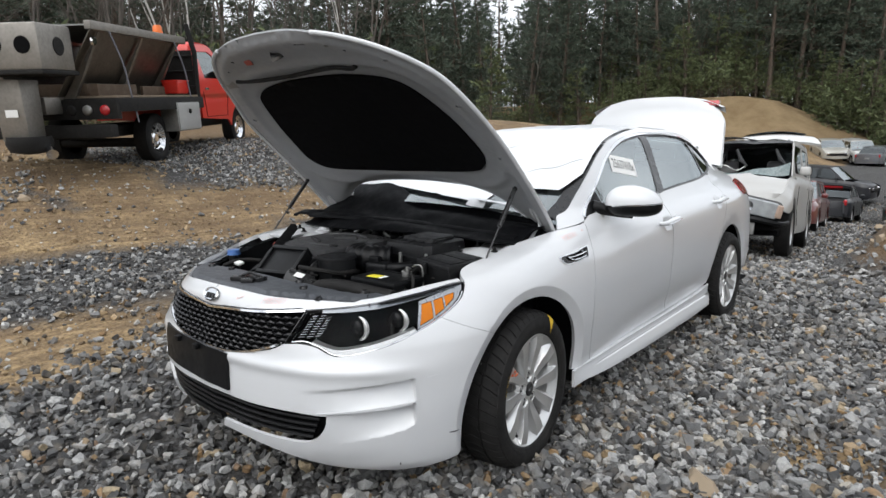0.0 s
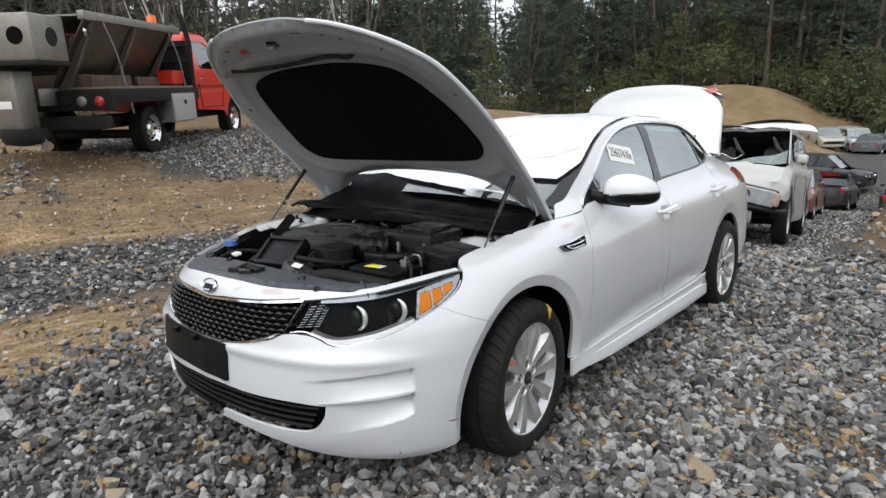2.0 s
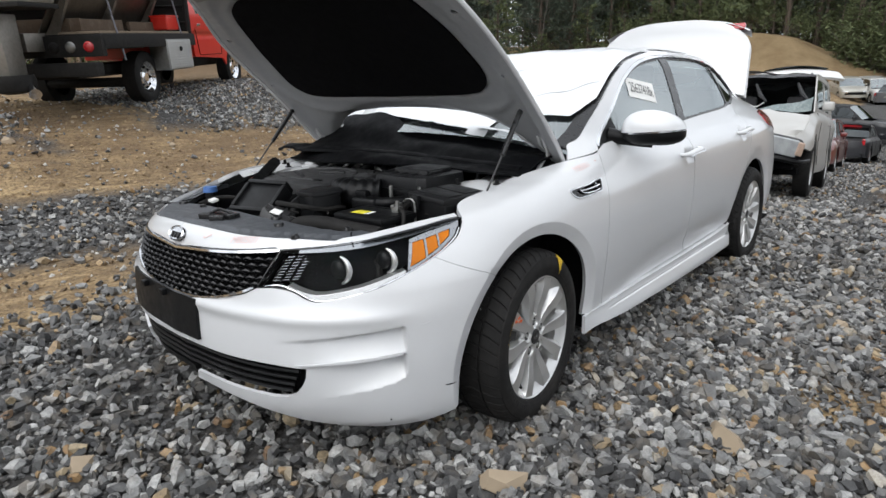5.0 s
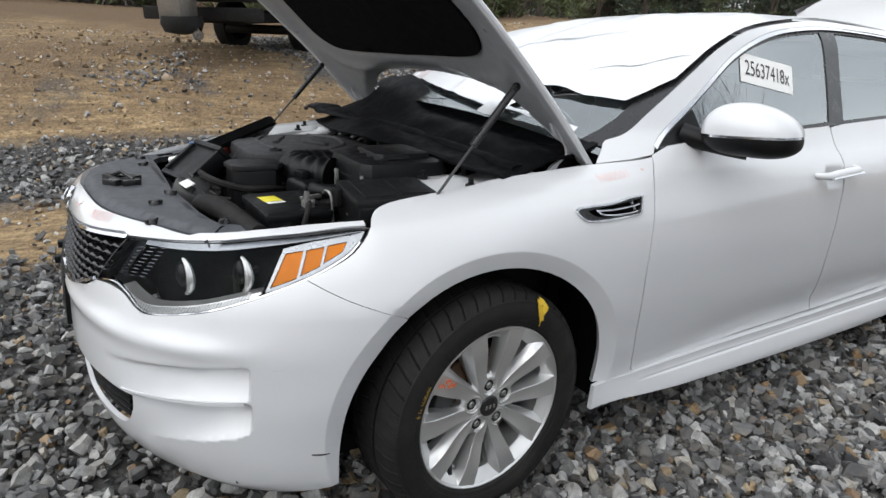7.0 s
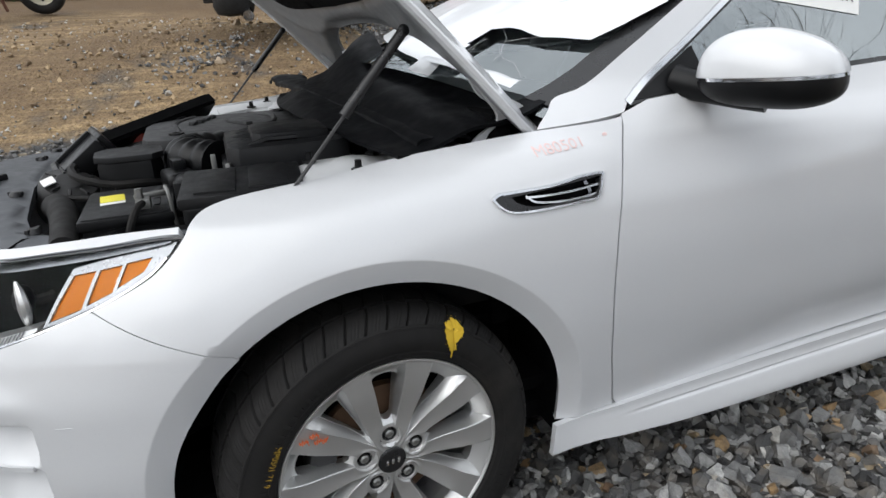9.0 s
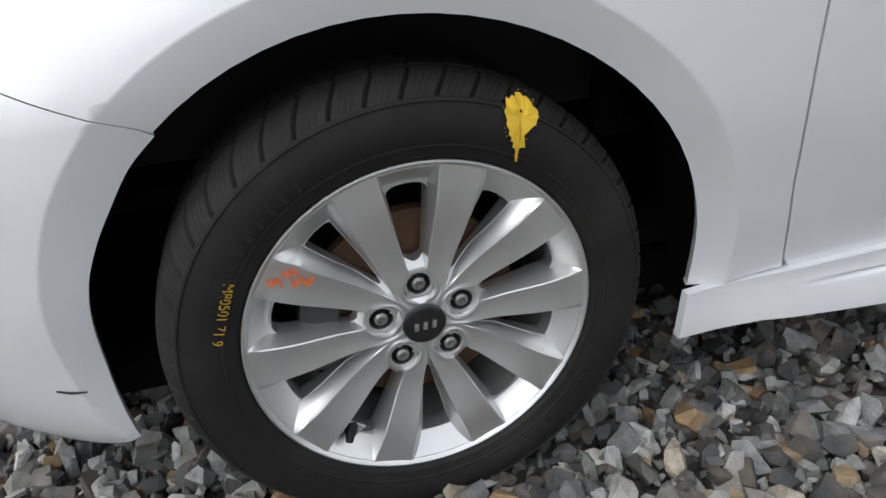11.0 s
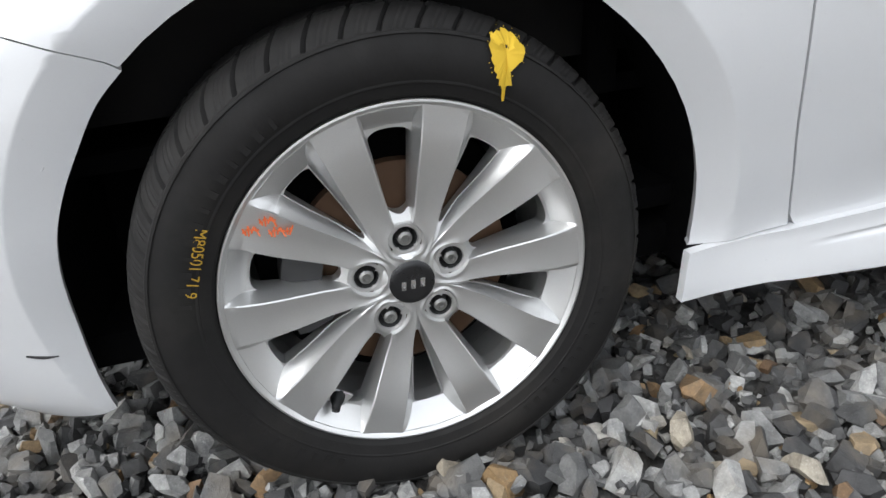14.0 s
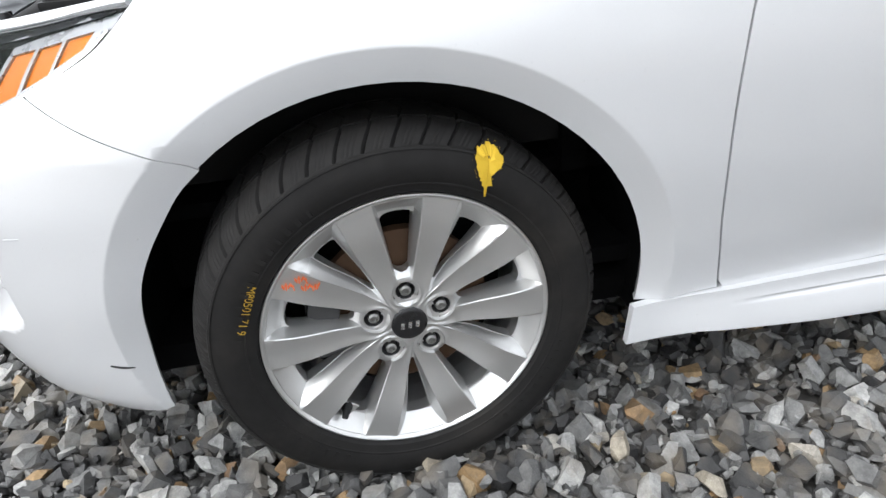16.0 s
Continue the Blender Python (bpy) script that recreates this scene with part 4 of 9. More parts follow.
    def mirror_solid(z_lo, z_hi, grow, material, nm, lab):
        b = bmesh.new()
        bmesh.ops.create_uvsphere(b, u_segments=40, v_segments=24, radius=1.0)
        for v in b.verts:
            x, y, z = v.co
            sq = lambda q, e: math.copysign(abs(q) ** e, q)
            v.co = Vector((sq(x, 0.75) * 0.138, sq(y, 0.8) * 0.10, sq(z, 0.85) * (0.092 if z > 0 else 0.062)))
            v.co.z -= 0.25 * max(0.0, v.co.x) * 0.35
            v.co.z *= 1.0 - 0.9 * (v.co.x - 0.0) * (1 if v.co.x > 0 else 0.3)
            if v.co.y > 0.045:
                v.co.y = 0.045
        bmesh.ops.scale(b, vec=(grow, grow, grow), verts=b.verts)
        for co, no, keep_up in ((Vector((0, 0, z_lo)), Vector((-0.06, 0, 1)), True), (Vector((0, 0, z_hi)), Vector((-0.06, 0, 1)), False)):
            bmesh.ops.bisect_plane(b, geom=b.verts[:] + b.edges[:] + b.faces[:], plane_co=co, plane_no=no, clear_inner=keep_up, clear_outer=not keep_up)
        bmesh.ops.holes_fill(b, edges=[e for e in b.edges if e.is_boundary])
        bmesh.ops.transform(b, matrix=pose(0.972, 0.812, 1.052, 0, 0, 20), verts=b.verts)
        return part(nm, b if side > 0 else mirrored(b), material, mirror, lab)
    mirror_solid(0.004, 0.2, 1.0, WHITE, "mirror_cap", "white mirror cap")
    mirror_solid(-0.003, 0.0035, 0.985, DARKCHROME, "signal_strip", "clear turn signal strip")
    mirror_solid(-0.2, -0.0035, 0.985, BLACK, "mirror_shell", "black lower mirror shell")
    b = bmesh.new()
    tube([(0.79, 0.735, 1.035), (0.85, 0.765, 1.022), (0.91, 0.80, 1.012), (0.96, 0.83, 1.010)], [0.036, 0.030, 0.030, 0.034], 12, b)
    part("mirror_arm", b if side > 0 else mirrored(b), BLACK, mirror, "black mirror arm")
    tri = [(0.612, 1.005), (0.70, 1.055), (0.79, 1.108), (0.815, 1.03), (0.80, 1.022)]
    panel("mirror_base", tri, BLACK, sedan, grain=0.03, inset=0.004, side=side, label="black triangular mirror base")
    # headlamp
    lamp = tagged(new("headlamp"), "clear headlamp with projector lenses and amber reflectors")
    lamp.parent = sedan
    lamp_out = LAMP_LOW[:-1] + LAMP_TOP
    cover = panel("lamp_lens", lamp_out, LENS, lamp, grain=0.02, inset=0.003, rim=0.0, side=side, label="clear lens")
    cover.visible_shadow = False
    panel("lamp_edge", lamp_out, TRIMBLACK, lamp, holes=[[(u, z) for u, z in lamp_out_inner] for lamp_out_inner in ([(-0.735 + (u + 0.735) * 0.988, 0.740 + (z - 0.740) * 0.965 + 0.001) for u, z in lamp_out],)], grain=0.02, inset=0.0015, rim=0.02, side=side, label="black rubber edge")
    panel("lamp_housing", lamp_out, VOID, lamp, grain=0.03, inset=0.075, rim=0.0, side=side, label="black inner housing")
    strip = ribbon([(-1.02, 0.676), (-0.955, 0.655), (-0.90, 0.647), (-0.80, 0.660), (-0.70, 0.683), (-0.64, 0.702), (-0.612, 0.712)], [0.010, 0.018, 0.023, 0.023, 0.021, 0.012, 0.005], -0.006, 0.035)
    part("light_guide", strip if side > 0 else mirrored(strip), ALLOY, lamp, "silver light guide along the lower edge")
    strip = ribbon([(-0.365, 0.836), (-0.40, 0.832), (-0.52, 0.8165), (-0.70, 0.7965), (-0.85, 0.784), (-1.0, 0.775)], [0.004, 0.010, 0.017, 0.021, 0.019, 0.010], -0.004, 0.03)
    part("upper_bezel", strip if side > 0 else mirrored(strip), SMOKE, lamp, "smoked chrome brow")
    ribs = bmesh.new()
    for k in range(44):
        q = k / 43
        u = -1.0 + 0.36 * q
        z = float(np.interp(u, [-1.02, -0.955, -0.90, -0.80, -0.70, -0.64], [0.676, 0.655, 0.647, 0.660, 0.683, 0.702]))
        tube(skin([u - 0.004, u + 0.004], [z - 0.006, z + 0.008], 0.0045), 0.0009, 5, ribs)
    part("light_guide_ribs", ribs if side > 0 else mirrored(ribs), SILVERTRIM, lamp, "fine bright ribs of the light guide")
    edge_line = ribbon([(-1.10, 0.677), (-1.045, 0.682), (-0.985, 0.667), (-0.935, 0.646), (-0.885, 0.641), (-0.80, 0.654), (-0.70, 0.678), (-0.58, 0.717), (-0.485, 0.752), (-0.41, 0.787), (-0.372, 0.815)], 0.0035, -0.001, 0.01)
    part("lamp_edge_strip", edge_line if side > 0 else mirrored(edge_line), CHROME, lamp, "thin bright line along the lower edge")
    frame_am = [(-0.604, 0.712), (-0.570, 0.794), (-0.50, 0.808), (-0.42, 0.822), (-0.352, 0.834), (-0.368, 0.817), (-0.408, 0.788), (-0.485, 0.7535), (-0.575, 0.7205)]
    ambers = ([(-0.594, 0.720), (-0.563, 0.786), (-0.516, 0.793), (-0.531, 0.741)], [(-0.522, 0.746), (-0.508, 0.794), (-0.461, 0.802), (-0.474, 0.765)], [(-0.466, 0.770), (-0.454, 0.804), (-0.403, 0.813), (-0.417, 0.793)])
    panel("signal_bezel", frame_am, SILVERTRIM, lamp, holes=ambers, grain=0.02, inset=0.010, rim=0.012, side=side, label="silver bezel of the turn signal")
    for q in ambers:
        panel("turn_reflector", q, AMBER, lamp, grain=0.015, inset=0.015, rim=0, side=side, label="amber reflector")
    for pu, pz, pr in ((-0.845, 0.722, 0.040), (-0.675, 0.742, 0.037)):
        c0, c1 = skin(pu, pz, 0.012)[0], skin(pu, pz, 0.06)[0]
        ring = bmesh.new()
        # only the ring's bright crescent is modelled, tapering like a glint
        arc = [(0.006 * math.cos(radians(a)), pr * math.cos(radians(a)), pr * 1.12 * math.sin(radians(a))) for a in range(-75, 76, 15)]
        tube(arc, [0.003, 0.008, 0.0105, 0.008, 0.003], 8, ring)
        m = Matrix.Translation(tuple(c0 + (c1 - c0) * 0.25)) @ pose(0, 0, 0, 0, 0, -62)
        bmesh.ops.transform(ring, matrix=m, verts=ring.verts)
        part("projector_ring", ring if side > 0 else mirrored(ring), ALLOY, lamp, "silver crescent shaped as the glint on the projector ring")
        ball = bmesh.new()
        bmesh.ops.create_uvsphere(ball, u_segments=20, v_segments=12, radius=pr * 0.76)
        bmesh.ops.transform(ball, matrix=Matrix.Translation(tuple(c0 + (c1 - c0) * 0.4)) @ Matrix.Diagonal((1, 0.6, 1, 1)), verts=ball.verts)
        part("projector_lens", ball if side > 0 else mirrored(ball), BLACK, lamp, "dark projector lens")
    fin = bmesh.new()
    for k in range(9):
        for h in range(3):
            u = -1.090 + 0.005 * k + 0.030 * h
            tube(skin([u, u + 0.024], [0.686 + 0.0085 * k, 0.688 + 0.0085 * k], 0.030 + 0.010 * h), 0.0012, 5, fin)
    part("reflector_fins", fin if side > 0 else mirrored(fin), SMOKE, lamp, "stepped reflector fins")
    # side vent
    vent_out = VENT
    hole = curve((0.268, 0.8575), (0.285, 0.8435), (0.330, 0.8352), (0.452, 0.8405), n=3) + [(0.463, 0.853), (0.4705, 0.8755), (0.40, 0.8685), (0.33, 0.8625)]
    vent = panel("side_vent", vent_out, TRIMBLACK, sedan, holes=[hole], grain=0.015, inset=-0.005, rim=0.02, side=side, label="chrome fender vent with a black slot")
    ringb = ribbon(VENT + VENT[:2], 0.0042, 0.0065, 0.004)
    part("vent_frame", ringb if side > 0 else mirrored(ringb), CHROME, vent, "chrome frame")
    fin = ribbon([(0.440, 0.866), (0.446, 0.853), (0.448, 0.843)], 0.010, -0.006, 0.012)
    part("vent_fin", fin if side > 0 else mirrored(fin), DARKCHROME, vent, "grey cross fin")
    panel("vent_slot", VENT, VOID, vent, grain=0.03, inset=0.014, rim=0, side=side, label="black slot")
    bar = ribbon([(0.30, 0.853), (0.36, 0.852), (0.42, 0.855), (0.466, 0.860)], 0.0045, 0.002, 0.010)
    part("vent_bar", bar if side > 0 else mirrored(bar), CHROME, vent, "chrome blade")
    bar = ribbon([(0.30, 0.856), (0.32, 0.843), (0.37, 0.838), (0.43, 0.840), (0.462, 0.845)], 0.0045, 0.002, 0.010)
    part("vent_blade", bar if side > 0 else mirrored(bar), CHROME, vent, "lower chrome blade")
    # tail lamp
    tail = [(3.21, 0.955), (3.30, 0.920), (3.50, 0.905), (3.62, 0.865), (4.05, 0.83), (4.10, 0.93), (3.75, 0.98), (3.50, 1.035), (3.40, 1.03), (3.26, 1.01)]
    panel("tail_lamp", tail, REDLENS, sedan, grain=0.04, side=side, inset=-0.006, label="red tail lamp")

# nose strip, grille, badge, bracket, intake
for side in SIDES:
    strip = NOSE_TOP[::-1][:-1] + [(-0.83, 0.810), (-0.70, 0.820), (-0.60, 0.829), (-0.42, 0.847), (-0.35, 0.8535)] + [(u, z + 0.004) for u, z in LAMP_TOP[1:]] + [(u, z + 0.012) for u, z in GRILLE_TOP[1:]]
    panel("nose_panel", strip, WHITE, sedan, grain=0.02, side=side, label="white nose panel above the grille")
    chrome_top = ribbon([(-1.07, 0.781), (-1.25, 0.772), (-1.45, 0.760), (-1.52, 0.755), (U_NOSE + 0.001, 0.754)], 0.009, 0.005, 0.012)
    part("grille_chrome", chrome_top if side > 0 else mirrored(chrome_top), CHROME, sedan, "chrome strip over the grille")
    chrome_low = ribbon([(-1.135, 0.672), (-1.20, 0.648), (-1.30, 0.622), (-1.40, 0.606), (-1.48, 0.601), (U_NOSE + 0.001, 0.604)], 0.009, 0.005, 0.012)
    part("grille_chrome", chrome_low if side > 0 else mirrored(chrome_low), CHROME, sedan, "chrome strip under the grille")
    back_g = GRILLE_LOW + [(-1.07, 0.778)] + GRILLE_TOP[1:]
    # backing sheet whose black stands in for the shade behind the mesh
    panel("grille_backing", back_g, VOID, sedan, grain=0.05, inset=0.05, rim=0, side=side, label="near-black sheet for the shade behind the grille")
grille = tagged(new("grille"), "black diamond mesh grille between chrome strips")
grille.parent = sedan
gpoly = resample(GRILLE_LOW + [(-1.07, 0.778)] + GRILLE_TOP[1:], 0.01)
cells = []
for row in range(9):
    for colm in range(-12, 13):
        u = abs(colm + 0.5 * (row % 2)) * 0.041
        sgn = 1 if colm + 0.5 * (row % 2) >= 0 else -1
        z = 0.604 + row * 0.0185
        if inside(gpoly, np.array([(U_NOSE + u + 0.002, z)]))[0]:
            cells.append((sgn, U_NOSE + u, z))
mesh_bm = bmesh.new()
for sgn, u, z in cells:
    c = skin(u, z, 0.006)[0]
    e = skin(u + 0.01, z, 0.006)[0] - c
    ang = math.degrees(math.atan2(e[1], e[0]))
    q = bmesh.new()
    w, hgt = 0.0198, 0.0087
    o = [q.verts.new(v) for v in ((-w, 0, 0), (0, 0, -hgt), (w, 0, 0), (0, 0, hgt))]
    i = [q.verts.new(v) for v in ((-w * 0.66, 0.02, -0.001), (0, 0.02, -hgt * 0.62), (w * 0.66, 0.02, -0.001), (0, 0.02, hgt * 0.25))]
    f = [q.verts.new(v) for v in ((-w * 0.8, -0.006, 0), (0, -0.006, -hgt * 0.78), (w * 0.8, -0.006, 0), (0, -0.006, hgt * 0.45))]
    for k in range(4):
        q.faces.new((o[k], o[(k + 1) % 4], f[(k + 1) % 4], f[k]))
        q.faces.new((f[k], f[(k + 1) % 4], i[(k + 1) % 4], i[k]))
    bmesh.ops.transform(q, matrix=Matrix.Translation((sgn * c[0], c[1], c[2])) @ pose(0, 0, 0, 0, 0, sgn * ang), verts=q.verts)
    add(mesh_bm, q)
part("grille_mesh", mesh_bm, TRIMBLACK, grille, "black diamond mesh", smooth=False)

badge_c = skin(U_NOSE, 0.800)[0]
b = bmesh.new()
lathe([(0.0, 0.004), (0.040, 0.004), (0.0415, 0.007), (0.046, 0.009), (0.050, 0.006), (0.051, 0.0)], 36, None, b)
mb = Matrix.Translation((0, badge_c[1] - 0.002, 0.798)) @ pose(0, 0, 0, -32, 0, 0) @ pose(0, 0, 0, 0, 0, -90) @ Matrix.Diagonal((1, 1.0, 0.56, 1))
bmesh.ops.transform(b, matrix=mb, verts=b.verts)
badge = part("badge", b, CHROME, sedan, "oval chrome badge with plain bars")
b = bmesh.new()
for x in (-0.02, 0.0, 0.02):
    box(0.010, 0.004, 0.022, 0.001, Matrix.Translation((x, badge_c[1] - 0.011, 0.796)) @ pose(0, 0, 0, -32, 0, 0), b)
part("badge_bars", b, INK, badge, "dark bars")

bracket = tagged(new("plate_bracket"), "black plastic number plate bracket without a plate")
bracket.parent = sedan
b = grid(lambda s, t: (-0.40 + 0.545 * s, skin(U_NOSE + abs(-0.40 + 0.545 * s), 0.47 + 0.135 * t, -0.012)[0][1], 0.452 + 0.015 * (1 - s) + 0.145 * t), 24, 6, 0.018)
part("bracket_plate", b, BLACK, bracket, "black textured plate")
for x in (-0.22, -0.06):
    y = skin(U_NOSE + abs(x), 0.57)[0][1]
    part("bracket_clip", box(0.03, 0.03, 0.022, 0.004, Matrix.Translation((x, y - 0.014, 0.588))), BLACK, bracket)

for side in SIDES:
    b = bmesh.new()
    for k, z in enumerate((0.325, 0.350, 0.375, 0.400)):
        us = np.linspace(U_NOSE, -0.99 - 0.012 * (3 - k), 16)
        p = skin(us, np.full(16, z) + 0.004, 0.022)
        tube(p, 0.0075, 8, b)
    part("intake_slat", b if side > 0 else mirrored(b), BLACK, sedan, "black lower intake slats")
    # backing sheet, black in place of the shade behind the slats
    panel("intake_backing", INTAKE_TOP + INTAKE_LOW[1:], VOID, sedan, grain=0.05, inset=0.045, rim=0, side=side, label="near-black sheet for the shade in the lower intake")
panel("broken_lip", [(U_NOSE, 0.30), (-1.40, 0.30), (-1.25, 0.30), (-1.05, 0.31), (-1.05, 0.26), (-1.25, 0.272), (-1.4, 0.275), (U_NOSE, 0.28)], BLACK, sedan, grain=0.04, inset=0.02, side=-1, label="black plastic where the bumper lip is broken off")

for side in SIDES:
    u = np.linspace(-0.99, -0.648, 12)
    b = ribbon(list(zip(u, scoop_mid(u) - 0.004)), [0.004, 0.009, 0.011, 0.011], 0.004, 0.03)
    part("scoop_blade", b if side > 0 else mirrored(b), WHITE, sedan, "white blade between the bumper scoops")

# writing and marks
on_skin("grease_pencil_number", "M80501", 0.024, 0.405, 0.9315, 6.0, PINK, sedan, slant=0.1, squeeze=1.5, label="pink handwritten number M80501")
on_skin("grease_pencil_number", "M80501", 0.026, -1.21, 0.806, 1, PINK, sedan, slant=0.1, squeeze=1.2, label="pink handwritten number M80501")
b = ribbon([(-1.395, 0.806), (-1.39, 0.801), (-1.362, 0.813)], 0.004, 0.0015, 0.0)
part("tick_mark", b, PINK, sedan, "pink tick mark")
part("pencil_dot", ribbon([(0.508, 0.945), (0.512, 0.948), (0.517, 0.947)], 0.005, 0.0015, 0.0), PINK, sedan, "pink dot")
b = ribbon([(-0.500, 0.314), (-0.478, 0.311), (-0.457, 0.3125)], [0.003, 0.0045, 0.0012], 0.0015, 0.0)
part("scratch", b, INK, sedan, "black scratch on the bumper")
for u0, z0, u1, z1 in ((-0.585, 0.548, -0.555, 0.551), (-0.366, 0.553, -0.362, 0.556)):
    b = ribbon([(u0, z0), ((u0 + u1) / 2, z0 + 0.0012), (u1, z1)], 0.0016, 0.001, 0.0)
    part("scuff", b, GREYMETAL, sedan, "grey scuff on the bumper")

# lot sticker inside the front window
def pane(u, z):
    return skin(u, z, 0.006)


st = [(1.088, 1.290), (1.378, 1.252), (1.336, 1.156), (1.052, 1.197)]
sticker = panel("lot_sticker", st, PAPER, sedan, grain=0.05, inset=0.0075, rim=0, label="white paper sticker with a black number")
on_skin("sticker_number", "25637418x", 0.072, 1.214, 1.224, -8.0, INK, sticker, slant=0.25, squeeze=0.76, shape=pane, label="black printed number")

# ---- raised hood ----
HOOD_TURN = radians(38.6)
HOOD_Y, HOOD_Z = 0.40, 0.972


def hood_place(x, l, h):
    c, s = math.cos(HOOD_TURN), math.sin(HOOD_TURN)
    return np.stack([x, HOOD_Y - l * c + h * s, HOOD_Z + l * s + h * c], -1)


def hood_rise(x, l):
    x, l = np.asarray(x, float), np.asarray(l, float)
    crown = 0.055 * (1 - (np.abs(x) / 0.80) ** 2.2)
    bow = 0.055 * np.sin(np.pi * np.clip(l / 1.3, 0, 1))
    nose = -0.05 * np.clip((l - 0.85) / 0.45, 0, 1) ** 2
    edge = -0.03 * smooth01((np.abs(x) - 0.68) / 0.12)
    return crown + bow + nose + edge


HALF = curve((0.0, 0.245), (0.18, 0.243), (0.34, 0.225), (0.48, 0.18), (0.575, 0.105), (0.64, 0.02), (0.69, -0.045), (0.755, -0.045), (0.785, 0.06), (0.79, 0.20), (0.787, 0.40), (0.785, 0.60), (0.768, 0.78), (0.732, 0.90), (0.665, 1.03), (0.585, 1.13), (0.48, 1.22), (0.36, 1.285), (0.20, 1.325), (0.0, 1.335), n=4)
HOOD_LINE = HALF[:-1] + [(-x, l) for x, l in HALF[::-1]][:-1]
PAD_HALF = curve((0.0, 0.335), (0.30, 0.345), (0.48, 0.365), (0.565, 0.40), (0.612, 0.48), (0.60, 0.62), (0.575, 0.74), (0.50, 0.92), (0.40, 0.99), (0.20, 1.025), (0.0, 1.03), n=4)
PAD_LINE = PAD_HALF[:-1] + [(-x, l) for x, l in PAD_HALF[::-1]][:-1]

hood = tagged(new("hood"), "raised white hood with grey underside and black felt pad")
hood.parent = sedan
panel("hood_skin", HOOD_LINE, WHITE, hood, grain=0.035, rim=0.0, shape=lambda x, l: hood_place(x, l, hood_rise(x, l)), label="white outer skin")


def hood_under(x, l):
    """The pressed inner sheet: raised ribs at the rim, a step down to the pad, a bowl at the hinge side."""
    x, l = np.asarray(x, float), np.asarray(l, float)
    pts = np.stack([x, l], -1)
    gap = edge_gap(np.array(HOOD_LINE), pts)
    pad = np.where(inside(np.array(PAD_LINE), pts), -1, 1) * edge_gap(np.array(PAD_LINE), pts)
    depth = 0.010 + 0.022 * smooth01((gap - 0.004) / 0.05) - 0.014 * smooth01((0.02 - pad) / 0.04)
    rib = 0.008 * np.exp(-((pad - 0.10) / 0.022) ** 2)
    return hood_place(x, l, hood_rise(x, l) - depth - rib)


holes_l = []
for x, l, r in ((0.69, 0.81, 0.014), (-0.69, 0.81, 0.014), (-0.30, 1.225, 0.009), (-0.42, 1.165, 0.009), (0.34, 1.225, 0.010), (0.40, 1.185, 0.007), (0.54, 1.10, 0.010), (0.72, 0.50, 0.009), (-0.72, 0.50, 0.009)):
    holes_l.append([(x + r * math.cos(k * math.pi / 4), l + r * 0.8 * math.sin(k * math.pi / 4)) for k in range(8)])
holes_l.append([(0.19, 1.255), (0.19, 1.265), (0.245, 1.258), (0.245, 1.248)])
holes_l.append([(-0.035, 1.215), (-0.005, 1.24), (0.04, 1.23), (0.035, 1.195), (-0.01, 1.185)])
panel("hood_inner", HOOD_LINE, HOODGREY, hood, holes=holes_l, grain=0.018, edge=0.012, rim=0.008, shape=lambda x, l: hood_under(x, l)[..., :] , label="grey pressed inner panel")
for side in SIDES:
    side_line = [(side * (x - 0.003), l) for x, l in HALF if l > -0.03 and x > 0.3][8:]
    b = tube([tuple(hood_place(np.array(x), np.array(l), hood_rise(x, l) - 0.008)) for x, l in side_line], 0.0095, 8)
    part("hood_edge", b, WHITE, hood, "white folded edge")
panel("hood_pad", PAD_LINE, FELT, hood, grain=0.05, rim=0.012, shape=lambda x, l: hood_place(x, l, hood_rise(x, l) - 0.035), label="black felt insulation pad")
for ob in (o for o in hood.children if o.name.split(".")[0] in ("hood_inner", "hood_pad")):
    ob.data.flip_normals()
b = tube([tuple(hood_place(np.array(x), np.array(l), hood_rise(x, l) - 0.040)) for x, l in ((-0.45, 1.10), (-0.37, 1.083), (-0.28, 1.073), (-0.09, 1.07), (0.10, 1.083), (0.236, 1.09), (0.32, 1.073), (0.36, 1.087))], 0.0095, 8, smooth_steps=4)
part("hood_seal", b, RUBBER, hood, "black rubber seal strip")
b = bmesh.new()
lathe([(0.012, 0.0), (0.024, 0.004), (0.026, 0.016), (0.016, 0.02)], 16, None, b)
bmesh.ops.transform(b, matrix=Matrix.Translation(tuple(hood_place(np.array(0.0), np.array(1.215), hood_rise(0.0, 1.215) - 0.03))) @ pose(0, 0, 0, 0, 60, 90), verts=b.verts)
part("striker", b, STEEL, hood, "steel latch striker")
b = grid(lambda s, t: tuple(hood_place(np.array(-0.235 + 0.05 * s), np.array(1.19 + 0.035 * t), hood_rise(-0.21, 1.205) - 0.036)), 2, 2, 0.001)
part("warning_label", b, REDCAP, hood, "small faded red label")
b = grid(lambda s, t: tuple(hood_place(np.array(-0.57 + 0.08 * s), np.array(1.06 + 0.05 * t), hood_rise(-0.53, 1.08) - 0.0345)), 2, 2, 0.001)
part("sticker", b, STEEL, hood, "worn grey sticker")
